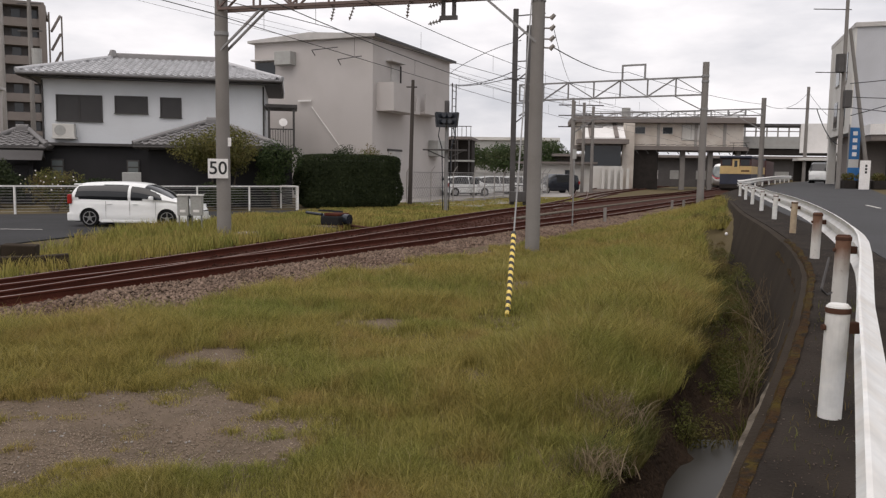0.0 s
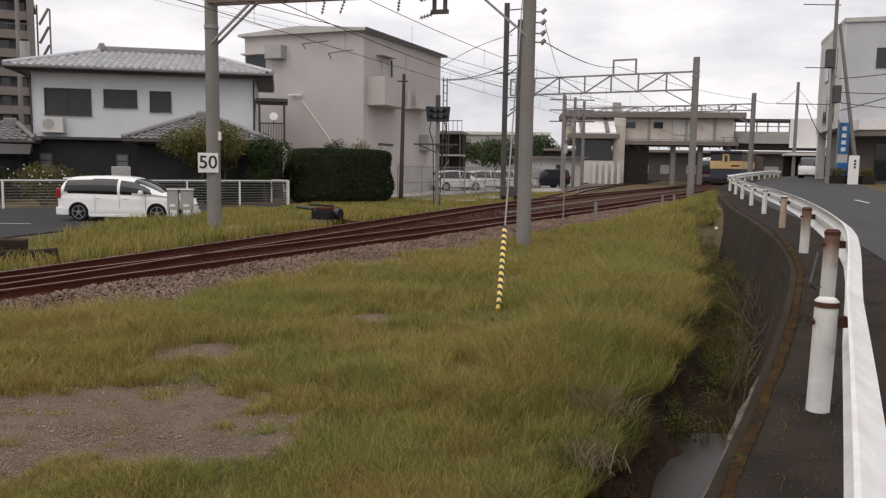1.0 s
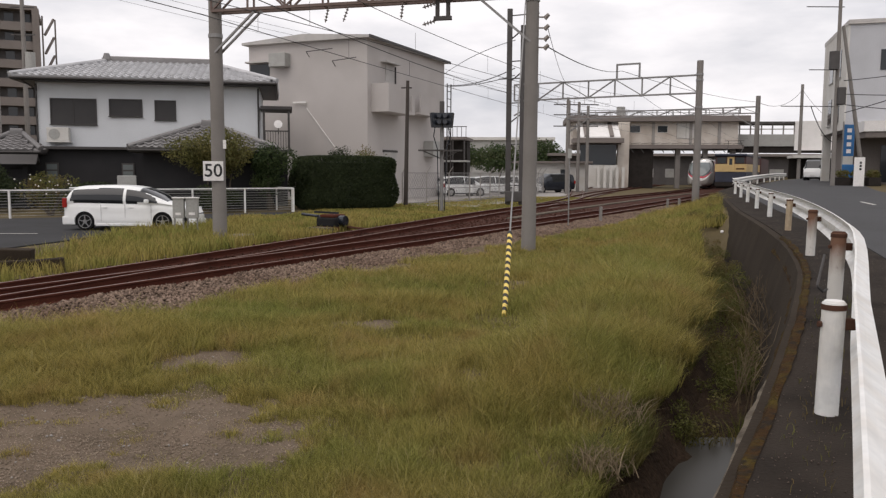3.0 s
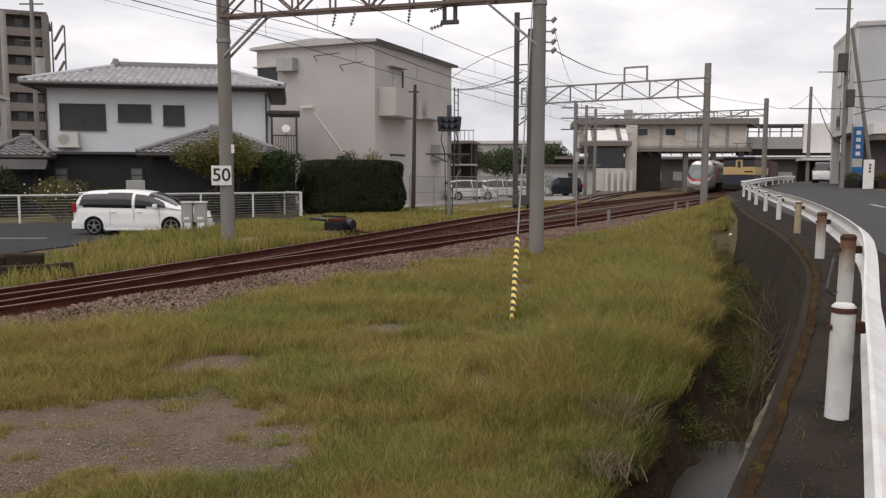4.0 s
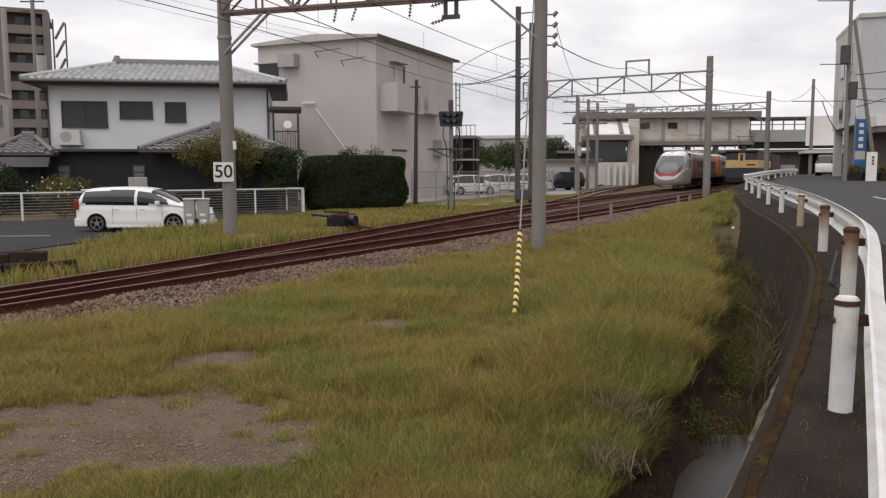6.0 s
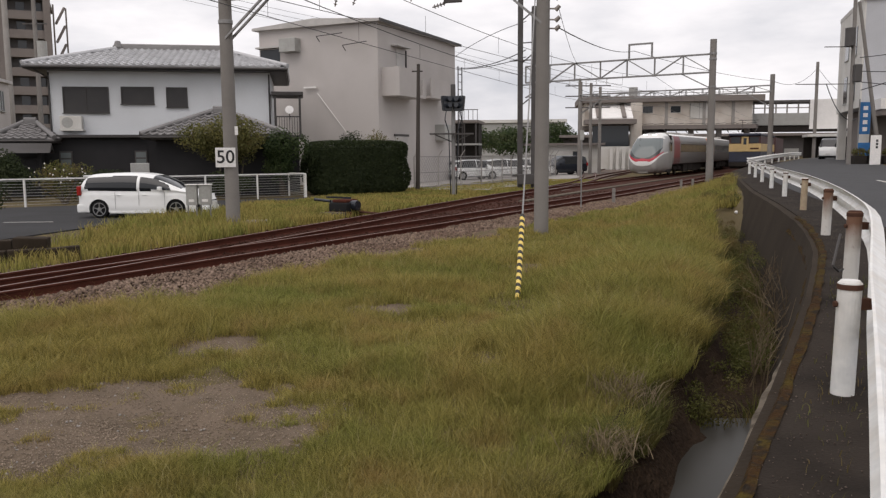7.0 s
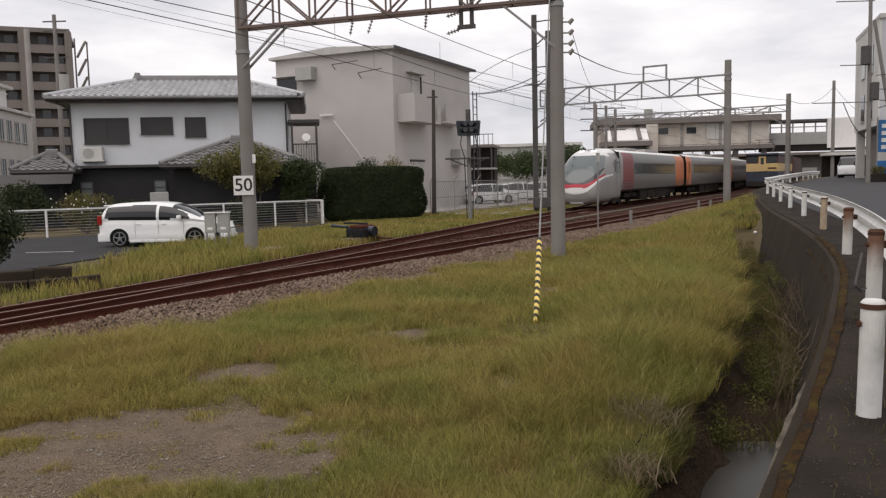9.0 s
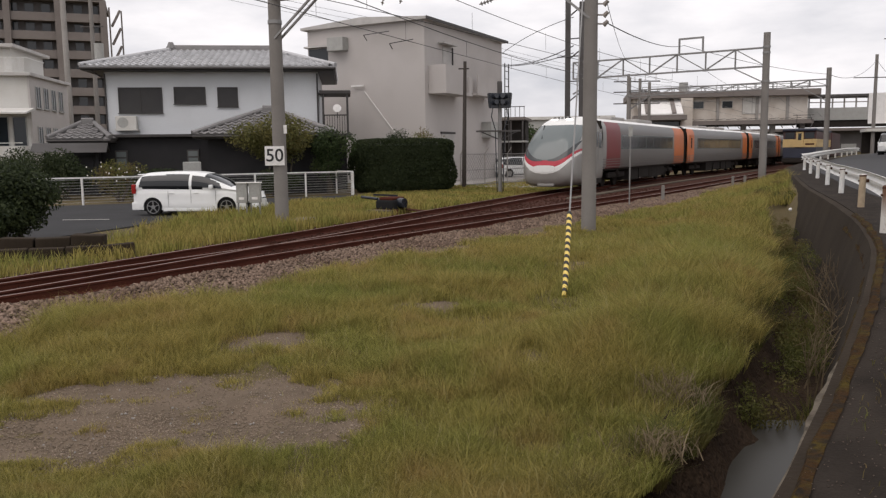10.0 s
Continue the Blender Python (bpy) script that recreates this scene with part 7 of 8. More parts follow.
        part("side_skirt", box(bmesh.new(), 1.18, sgn * 0.85 - 0.03, 0.165, 3.16, sgn * 0.85 + 0.035, 0.255, 0.02), "carwhite", t, "white side skirt")
        part("tail_lamp", box(bmesh.new(), 0.012, sgn * 0.79 - 0.075, 0.80, 0.16, sgn * 0.79 + 0.045, 1.14, 0.035), "redlamp", t, "tall red tail lamp")
        part("headlight", box(bmesh.new(), 4.02, sgn * 0.765 - 0.08, 0.66, 4.42, sgn * 0.765 + 0.035, 0.80, 0.04), "clearlamp", t, "clear swept headlight")
        mi = part("mirror", box(bmesh.new(), 2.98, sgn * 0.99 - 0.10, 0.96, 3.12, sgn * 0.99 + 0.08, 1.11, 0.045), "carwhite", t)
        part("mirror_arm", box(bmesh.new(), 3.02, sgn * 0.88 - 0.05, 0.965, 3.08, sgn * 0.88 + 0.05, 1.0), "tyre", mi)
        part("bumper_corner", box(bmesh.new(), -0.02, sgn * 0.74 - 0.1, 0.20, 0.42, sgn * 0.74 + 0.115, 0.50, 0.05), "carwhite", t, "flared rear bumper corner")
    part("front_bumper", box(bmesh.new(), 4.18, -0.70, 0.19, 4.60, 0.70, 0.40, 0.08), "carwhite", t)
    part("grille", box(bmesh.new(), 4.50, -0.36, 0.50, 4.612, 0.36, 0.60, 0.02), "tyre", t, "dark grille slot")
    part("number_plate", box(bmesh.new(), 4.605, -0.165, 0.36, 4.625, 0.165, 0.52), "plate", t)
    part("roof_spoiler", box(bmesh.new(), 0.16, -0.62, 1.455, 0.50, 0.62, 1.505, 0.02), "carwhite", t)
    return t


smooth_minivan(pose(-12.30, 26.4, 0.016, 0, 0, -1.5) @ Matrix.Scale(0.93, 4))
KEI = [(0.0, 0.32, 0.66, 0.95, 0.70, 1.2, 0.6), (0.06, 0.26, 0.70, 0.98, 0.73, 1.75, 0.62), (0.3, 0.24, 0.72, 0.98, 0.74, 1.84, 0.62), (2.3, 0.24, 0.72, 0.98, 0.74, 1.84, 0.62), (2.75, 0.25, 0.72, 0.95, 0.74, 1.7, 0.62), (3.2, 0.26, 0.72, 0.92, 0.73, 1.08, 0.64), (3.38, 0.32, 0.66, 0.72, 0.66, 0.8, 0.58)]
SUV = [(0.0, 0.4, 0.8, 1.0, 0.84, 1.3, 0.7), (0.15, 0.32, 0.88, 1.05, 0.9, 1.7, 0.72), (0.5, 0.3, 0.9, 1.05, 0.91, 1.82, 0.72), (2.6, 0.3, 0.9, 1.02, 0.91, 1.82, 0.72), (3.3, 0.3, 0.9, 1.0, 0.9, 1.45, 0.7), (3.7, 0.3, 0.9, 1.0, 0.9, 1.1, 0.72), (4.5, 0.35, 0.85, 0.85, 0.85, 0.95, 0.7), (4.7, 0.42, 0.7, 0.7, 0.7, 0.75, 0.6)]
vehicle("kei_van", pose(34.6, 72.0, 1.37, 0, 0, 238), [(0.05, 0.2), (2.4, 3.2)], KEI, "carwhite", "white boxy kei van on the lane", [(0.3, 1.3), (1.4, 2.5)], (0.55, 2.8), 0.27, 0.8)
vehicle("kei_van", pose(30.9, 47.2, 1.22, 0, 0, 250), [(0.05, 0.2), (2.4, 3.2)], KEI, "carwhite", "white kei van parked before the corner building", [(0.3, 1.3), (1.4, 2.5)], (0.55, 2.8), 0.27, 0.8)
vehicle("estate_car", pose(12.8, 77.0, 0.02, 0, 0, 205), [(0.1, 0.3), (2.7, 3.7)], SUV, "cardark", "dark blue estate car in the station yard", [(0.3, 2.7)], (0.85, 3.75), 0.34, 0.85)
for x, y, r in ((2.6, 68, 20), (5.2, 74, 15), (-0.2, 62.5, 30), (27.2, 124, 95), (29.8, 125, 95)):
    vehicle("parked_car", pose(x, y, 0.02, 0, 0, r), [(0.08, 0.45), (2.86, 3.63)], MINIVAN, "carwhite", "white car parked in the station yard", [(0.2, 1.24), (1.26, 2.05), (2.13, 3.2)], (0.78, 3.55), 0.31, 0.74)


# ---- express train ----
CAR, LEAD = 20.6, 22.3
SIDE = [(1.30, 0.95), (1.38, 1.10), (1.40, 1.6), (1.40, 2.2), (1.385, 2.75), (1.34, 3.05), (1.20, 3.28), (0.95, 3.42), (0.5, 3.5), (0.0, 3.52)]


def car_skin(x0, x1, faces_pick, sides=(-1, 1)):
    """The body's skin between x0 and x1, only the strips named: index pairs along the half section."""
    bm = bmesh.new()
    for sgn in sides:
        for i in faces_pick:
            (y0, z0), (y1, z1) = SIDE[i], SIDE[i + 1]
            bm.faces.new([bm.verts.new(v) for v in ((x0, sgn * y0, z0), (x1, sgn * y0, z0), (x1, sgn * y1, z1), (x0, sgn * y1, z1))])
    bmesh.ops.remove_doubles(bm, verts=bm.verts, dist=0.001)
    bmesh.ops.recalc_face_normals(bm, faces=bm.faces)
    return bm


def side_panel(parent, name, x0, x1, mat, label="", proud=0.0):
    """A painted body section: the sides from sill to cantrail."""
    for sgn in (-1, 1):
        part(name, car_skin(x0, x1, range(0, 6), (sgn,)), mat, parent, label, smooth=True)


def bogie(parent, x):
    b = bmesh.new()
    for sgn in (-1, 1):
        box(b, x - 1.5, sgn * 0.98 - 0.1, 0.45, x + 1.5, sgn * 0.98 + 0.1, 0.72, 0.04)
        tube(b, (x - 0.2, sgn * 0.98, 0.6), (x + 0.2, sgn * 0.98, 0.9), 0.2, seg=10)
    bo = part("bogie", b, "underfloor", parent, "dark bogie frame")
    for dx in (-1.05, 1.05):
        w = bmesh.new()
        for sgn in (-1, 1):
            tube(w, (x + dx, sgn * 0.53, 0.43), (x + dx, sgn * 0.66, 0.43), 0.43, seg=24)
        tube(w, (x + dx, -0.6, 0.43), (x + dx, 0.6, 0.43), 0.08, seg=8)
        part("wheelset", w, "underfloor", bo, "steel wheelset")


def car_common(c, x0, x1, scheme, windows):
    """scheme: (from, to, material); windows: (from, to)."""
    for a, b_, mat in scheme:
        side_panel(c, "side_panel", a, b_, mat, {"train_orange": "orange painted door section", "train_redside": "faded red painted section"}.get(mat, "brushed grey side"))
    part("roof", car_skin(x0, x1, range(7, 9)), "train_roof", c, "pale grey roof", smooth=True)
    for sgn in (-1, 1):
        part("cantrail", car_skin(x0, x1, range(6, 7), (sgn,)), "train_white", c, "white cantrail line below the roof", smooth=True)
    b = bmesh.new()
    for sgn in (-1, 1):
        for z in (1.02, 1.16, 1.28, 1.40):
            box(b, x0 + 0.05, sgn * 1.392 - 0.012, z, x1 - 0.05, sgn * 1.392 + 0.02, z + 0.035)
    part("side_ribs", b, "steel_side", c, "pressed ribs along the sill")
    for a, b_ in windows:
        for sgn in (-1, 1):
            k = max(1, round((b_ - a) / 1.55))
            band = part("window_band", box(bmesh.new(), a - 0.06, sgn * 1.405 - 0.012, 1.92, b_ + 0.06, sgn * 1.405 + 0.003, 2.66), "train_glass", c, "dark grey window band")
            for i in range(k):
                p, q = a + (b_ - a) * i / k + 0.05, a + (b_ - a) * (i + 1) / k - 0.05
                part("pane", box(bmesh.new(), p, sgn * 1.412 - 0.006, 1.97, q, sgn * 1.412 + 0.004, 2.61), "train_pane", band)
    # Equipment boxes drawn oversize and dark, to stand for the shadow underneath too.
    for a, l, h in ((0.26, 2.0, 0.68), (0.37, 1.7, 0.72), (0.47, 2.2, 0.66), (0.60, 1.9, 0.72)):
        xm = x0 + (x1 - x0) * a
        part("underfloor_box", box(bmesh.new(), xm, -1.2, 0.95 - h, xm + l, 1.2, 0.86, 0.03), "underfloor", c, "grimy underfloor equipment, enlarged to fill the shadow below the car")
    part("underframe", box(bmesh.new(), x0 + 0.1, -1.25, 0.86, x1 - 0.1, 1.25, 0.96), "underfloor", c)
    b = bmesh.new()
    box(b, x0 + 6, -0.7, 3.46, x0 + 9.5, 0.7, 3.66, 0.06), box(b, x0 + 12, -0.7, 3.46, x0 + 14.5, 0.7, 3.64, 0.06)
    part("roof_unit", b, "train_roof", c, "roof air-conditioning units")
    bogie(c, x0 + 3.4), bogie(c, x1 - 3.4)
    for x in (x0, x1):
        part("end_wall", box(bmesh.new(), x - 0.02, -1.3, 0.95, x + 0.02, 1.3, 3.3), "underfloor", c)


def nose_profile(d):
    """d metres behind the tip: top z, bottom z, half width."""
    top = curve_through([(0, 1.22), (0.12, 1.55), (0.4, 2.0), (0.85, 2.5), (1.5, 3.0), (2.2, 3.32), (3.0, 3.47), (4.2, 3.52), (6, 3.52)], d)
    bot = curve_through([(0, 0.92), (0.08, 0.55), (0.25, 0.32), (0.7, 0.22), (6, 0.22)], d)
    half = curve_through([(0, 0.5), (0.08, 0.85), (0.28, 1.1), (0.75, 1.27), (1.6, 1.36), (3.0, 1.395), (6, 1.4)], d)
    return top, bot, half


def nose_point(d, a):
    top, bot, half = nose_profile(d)
    belt = min(1.15, (top + bot) / 2 + 0.05)
    c, s = math.cos(a), math.sin(a)
    e = 0.62 if s > 0 else 0.42
    y = half * math.copysign(abs(c) ** 0.62, c)
    z = belt + (top - belt) * abs(s) ** e if s > 0 else belt - (belt - bot) * abs(s) ** e
    if s > 0 and d > 1.5:
        y = half * math.copysign(abs(c) ** (0.62 - 0.14 * min(1, (d - 1.5) / 2)), c)
    return (-d, y, z)


def nose_zone(d, y, z):
    half = nose_profile(d)[2]
    r, q = abs(y) / 1.38, abs(y) / half
    smile = 0.84 + 1.0 * r ** 2.6
    if d > 2.75:
        return "train_white" if z > 3.22 else "train_silver"
    if z < smile:
        return "train_silver"
    if z < smile + 0.33 * (1 - 0.62 * r):
        return "train_white"
    if z < smile + 0.34 * (1 - 0.62 * r) + 0.08 + 0.2 * max(0.0, 1 - r) ** 0.6 and r < 0.96 and d < 1.6:
        return "train_red"
    if d < 1.5 and q < 0.93 and z < smile + 0.62 + 0.10 * r:
        return "train_dash"
    if d < 2.2 and z < 3.06 and q < 0.95 - 0.16 * (d / 2.2) ** 3 and z > smile + 0.22:
        return "train_glass"
    return "train_white" if z > 3.0 else "train_silver"


def lead_car():
    c = thing("express_car", pose(0, 0, 0), "streamlined silver express cab car with red and white nose", "train car", "cars of the express train")
    L0 = -4.2
    groups = {}
    ds = [4.2 * (i / 150) ** 1.7 for i in range(151)]
    seg = 320
    rings = [[nose_point(d, 2 * math.pi * j / seg) for j in range(seg)] for d in ds]
    for r0, r1 in zip(rings, rings[1:]):
        for j in range(seg):
            k = (j + 1) % seg
            q = [r0[j], r1[j], r1[k], r0[k]]
            cx, cy, cz = (sum(p[i] for p in q) / 4 for i in range(3))
            groups.setdefault(nose_zone(-cx, cy, cz), []).append(q)
    names = {"train_silver": ("nose_shell", "silver-grey nose shell"), "train_white": ("white_band", "white nose band and brow"), "train_red": ("red_band", "crimson curved band"), "train_glass": ("windscreen", "large curved grey windscreen"), "train_dash": ("lower_screen", "dark lower edge of the windscreen")}
    for mat, quads in groups.items():
        bm = bmesh.new()
        for q in quads:
            bm.faces.new([bm.verts.new(v) for v in q])
        bmesh.ops.remove_doubles(bm, verts=bm.verts, dist=0.0003)
        bmesh.ops.recalc_face_normals(bm, faces=bm.faces)
        part(names[mat][0], bm, mat, c, names[mat][1], smooth=True)
    b = bmesh.new()
    b.faces.new([b.verts.new(nose_point(0.0, 2 * math.pi * j / 24)) for j in range(24)])
    part("nose_tip", b, "train_white", c, "white nose tip")
    for sgn in (-1, 1):
        part("headlamp", box(bmesh.new(), -2.52, sgn * 0.36 - 0.15, 3.26, -2.2, sgn * 0.36 + 0.15, 3.36, 0.02), "lit", c, "lit headlamp in the brow")
        cab = part("cab_door", box(bmesh.new(), L0 + 0.2, sgn * 1.403 - 0.006, 1.0, L0 + 0.75, sgn * 1.403 + 0.006, 2.9), "train_silver", c, "grey cab door")
        part("cab_window", box(bmesh.new(), L0 + 0.28, sgn * 1.412 - 0.006, 2.0, L0 + 0.66, sgn * 1.412 + 0.004, 2.7), "glass", cab)
        part("cab_quarterlight", box(bmesh.new(), L0 + 0.85, sgn * 1.404 - 0.006, 2.05, L0 + 1.0, sgn * 1.404 + 0.004, 2.75), "glass", c)
    wp0, wp1 = Vector((-0.78, -0.42, 2.42)), Vector((-1.62, -0.62, 3.06))
    part("wiper", bar(bmesh.new(), wp0, wp1, 0.035), "tyre", c, "long black wiper")
    for i in range(5):
        part("lettering_bar", box(bmesh.new(), -2.36, -0.42 + i * 0.18, 3.385, -2.30, -0.30 + i * 0.18, 3.44), "tyre", c, "dark lettering bar on the brow")
    part("nose_seam", bar(bmesh.new(), (-0.33, -0.98, 0.36), (-0.30, -1.02, 0.98), 0.02), "tyre", c, "dark panel seam")
    part("coupler_cover", box(bmesh.new(), -0.5, -0.4, 0.26, -0.16, 0.4, 0.5, 0.05), "train_silver", c)
    part("skirt_line", box(bmesh.new(), -4.2, -1.34, 0.30, -2.6, 1.34, 0.9), "underfloor", c)
    car_common(c, -LEAD, L0, [(L0 - 0.6, L0, "train_silver"), (L0 - 3.0, L0 - 0.6, "train_redside"), (-LEAD + 2.9, L0 - 3.0, "steel_side"), (-LEAD, -LEAD + 2.9, "train_orange")], [(-LEAD + 3.4, L0 - 3.2)])
    return c


def mid_car():
    c = thing("express_car", pose(0, 0, 0), "brushed grey express car with orange door sections", "train car", "cars of the express train")
    x0, x1 = -CAR, -0.45
    car_common(c, x0, x1, [(x1 - 1.9, x1, "train_orange"), (x0 + 1.9, x1 - 1.9, "steel_side"), (x0, x0 + 1.9, "train_orange")], [(x0 + 2.8, x1 - 2.8)])
    for sgn in (-1, 1):
        dr = part("door", box(bmesh.new(), x1 - 1.5, sgn * 1.40 - 0.008, 1.05, x1 - 0.75, sgn * 1.40 + 0.008, 2.85), "train_orange", c, "orange passenger door")
        part("door_window", box(bmesh.new(), x1 - 1.25, sgn * 1.41 - 0.006, 1.95, x1 - 1.0, sgn * 1.41 + 0.004, 2.65), "glass", dr)
    part("gangway", box(bmesh.new(), x1, -0.7, 0.95, x1 + 0.5, 0.7, 3.1), "tyre", c, "black gangway bellows")
    return c


train = [lead_car()]
train.append(mid_car())
for i in range(2):
    train.append(copy_thing(train[1], pose(0, 0, 0)))

# ---- yellow-ended locomotive waiting on the siding ----
loco = thing("locomotive", pose(27.75, 75.0, RAIL_Z, 0, 0, -27), "parked electric locomotive with beige cab band and navy roof", "locomotive")
part("lower_body", box(bmesh.new(), -1.4, 0.0, 0.95, 1.4, 14, 1.93, 0.05), "navy", loco, "dark blue lower body")
part("beige_band", box(bmesh.new(), -1.42, -0.02, 1.934, 1.42, 14, 2.68, 0.03), "beige", loco, "beige waist band")
part("upper_body", box(bmesh.new(), -1.4, 0.0, 2.684, 1.4, 14, 3.40, 0.05), "maroon", loco, "dark maroon window zone")
part("roof", box(bmesh.new(), -1.46, -0.25, 3.404, 1.46, 14, 3.66, 0.11), "navy", loco, "navy roof with rounded brow")
for q in (-1.22, 0.45):
    part("windscreen", box(bmesh.new(), q, -0.03, 2.75, q + 0.78, -0.004, 3.3), "glass", loco)
dz = part("front_door", box(bmesh.new(), -0.30, -0.09, 1.95, 0.34, -0.025, 3.36, 0.02), "beige", loco, "beige end door")
part("door_window", box(bmesh.new(), -0.12, -0.105, 2.6, 0.16, -0.091, 3.2, 0.004), "glass", dz)
part("name_strip", box(bmesh.new(), 0.5, -0.035, 2.15, 1.25, -0.021, 2.3), "rust", loco, "brown lettering strip")
part("frame", box(bmesh.new(), -1.3, 0.1, 0.35, 1.3, 13.9, 0.946), "underfloor", loco)
part("buffer_beam", box(bmesh.new(), -1.35, -0.35, 0.55, 1.35, 0.0, 0.94, 0.03), "underfloor", loco)
for y in (1.5, 3.5, 6.0, 8.0, 10.5, 12.5):
    part("wheelset", tube(bmesh.new(), (-0.62, y, 0.43), (0.62, y, 0.43), 0.43, seg=16), "underfloor", loco)
b = bmesh.new()
for k in (-0.6, 0.6):
    bar(b, (k, 2, 3.66), (k * 1.2, 3.4, 4.3), 0.04), bar(b, (k * 1.2, 3.4, 4.3), (k * 0.9, 2.2, 4.95), 0.04)
bar(b, (-0.9, 2.2, 4.95), (0.9, 2.2, 4.95), 0.05)
part("pantograph", b, "darksteel", loco)
wag = thing("freight_wagon", pose(35.1, 89.6, RAIL_Z, 0, 0, -26.5), "maroon wagon standing behind the locomotive", "wagon")
part("body", box(bmesh.new(), -1.4, 0, 0.95, 1.4, 12, 3.5, 0.06), "maroon", wag)
part("frame", box(bmesh.new(), -1.3, 0, 0.4, 1.3, 12, 0.94), "underfloor", wag)
for y in (1.5, 3.2, 8.8, 10.5):
    part("wheelset", tube(bmesh.new(), (-0.62, y, 0.43), (0.62, y, 0.43), 0.43, seg=16), "underfloor", wag)


# ---- grass, weeds and loose stones of the field ----
PATCHES = [(-2.35, 6.0, 1.25, 0.95), (-1.85, 5.45, 0.85, 0.62), (-3.2, 5.3, 0.75, 0.55), (-2.3, 8.2, 0.6, 0.42), (0.33, 7.15, 0.26, 0.3), (-0.85, 10.05, 0.55, 0.42), (1.2, 13.6, 0.5, 0.25)]


def swell(x, y, f, seed):
    r = np.random.default_rng(seed)
    out = np.zeros(len(x))
    for i in range(7):
        a, k, ph = r.uniform(0, 6.28), f * r.uniform(0.6, 1.8), r.uniform(0, 6.28)
        out += np.sin((x * math.cos(a) + y * math.sin(a)) * k + ph)
    return out / 7 * 1.9


def value_noise(x, y, cell, seed):
    """Smooth random values between 0 and 1 on a grid of cells."""
    g = np.random.default_rng(seed).uniform(0, 1, (128, 128))
    fx, fy = x / cell + 64.0, y / cell + 16.0
    i, j = np.floor(fx).astype(int), np.floor(fy).astype(int)
    u, v = fx - i, fy - j
    u, v = u * u * (3 - 2 * u), v * v * (3 - 2 * v)
    i0, i1, j0, j1 = i % 128, (i + 1) % 128, j % 128, (j + 1) % 128
    return g[j0, i0] * (1 - u) * (1 - v) + g[j0, i1] * u * (1 - v) + g[j1, i0] * (1 - u) * v + g[j1, i1] * u * v


def bare(x, y):
    """1 in the trodden bare patches, 0 in the grass."""
    v = np.zeros(len(x))
    wob = 1 + 0.28 * np.sin(3.1 * x + 1.7 * y) + 0.2 * np.sin(6.3 * y - 4.1 * x)
    for cx, cy, rx, ry in PATCHES:
        v = np.maximum(v, 1.02 - 0.86 * (((x - cx) / rx) ** 2 + ((y - cy) / ry) ** 2) * wob)
    return np.clip((v + (0.55 * swell(x, y, 6.0, 41) + 0.9 * (value_noise(x, y, 0.16, 42) - 0.5)) * (v > 0.02)) * 1.5, 0, 1)


def blades(name, x, y, z, h, w, mat, label, lean=0.45, category="grass", toward=None):
    k = len(x)
    a = rng.uniform(0, 6.283, k)
    la = rng.uniform(0, 6.283, k) + 0.5 * swell(x, y, 0.9, 3)
    if toward is not None:
        la = toward
    l = h * lean * rng.uniform(0.2, 1.5, k)
    dx, dy = np.cos(a) * w, np.sin(a) * w
    lx, ly = np.cos(la) * l, np.sin(la) * l
    v = np.zeros((k, 5, 3))
    v[:, 0] = np.stack([x - dx, y - dy, z - 0.02], 1)
    v[:, 1] = np.stack([x + dx, y + dy, z - 0.02], 1)
    v[:, 2] = np.stack([x - dx * 0.75 + lx * 0.35, y - dy * 0.75 + ly * 0.35, z + h * 0.6], 1)
    v[:, 3] = np.stack([x + dx * 0.75 + lx * 0.35, y + dy * 0.75 + ly * 0.35, z + h * 0.6], 1)
    v[:, 4] = np.stack([x + lx, y + ly, z + h * rng.uniform(0.85, 1.05, k)], 1)
    me = bpy.data.meshes.new(name)
    me.vertices.add(k * 5)
    me.vertices.foreach_set("co", v.astype(np.float32).ravel())
    me.loops.add(k * 7)
    me.loops.foreach_set("vertex_index", (np.array([0, 1, 3, 2, 2, 3, 4])[None] + (np.arange(k) * 5)[:, None]).astype(np.int32).ravel())
    me.polygons.add(k * 2)
    me.polygons.foreach_set("loop_start", (np.array([0, 4])[None] + (np.arange(k) * 7)[:, None]).astype(np.int32).ravel())
    me.polygons.foreach_set("loop_total", np.tile(np.array([4, 3], dtype=np.int32), k))
    me.update(calc_edges=True)
    me.materials.append(M[mat])
    return tagged(new(name, me), label, category, kind="stuff")


EDGE_Y = np.arange(-5, 62, 0.25)
EDGE_X = np.array([edge_x(v) for v in EDGE_Y])
GRID_X, GRID_Y = np.arange(-16, 24, 0.25), np.arange(1, 62, 0.25)
GRID_Z = np.array([[field_z(px, py) for px in GRID_X] for py in GRID_Y])


def ground_z(x, y):
    fx, fy = np.clip((x - GRID_X[0]) / 0.25, 0, len(GRID_X) - 2), np.clip((y - GRID_Y[0]) / 0.25, 0, len(GRID_Y) - 2)
    i, j = fx.astype(int), fy.astype(int)
    u, v = fx - i, fy - j
    return GRID_Z[j, i] * (1 - u) * (1 - v) + GRID_Z[j, i + 1] * u * (1 - v) + GRID_Z[j + 1, i] * (1 - u) * v + GRID_Z[j + 1, i + 1] * u * v


def grass_limit(y):
    return np.interp(y, EDGE_Y, EDGE_X) - 1.26 - 0.10 * np.sin(y * 2.3) - 0.08 * np.sin(y * 5.1 + 1)


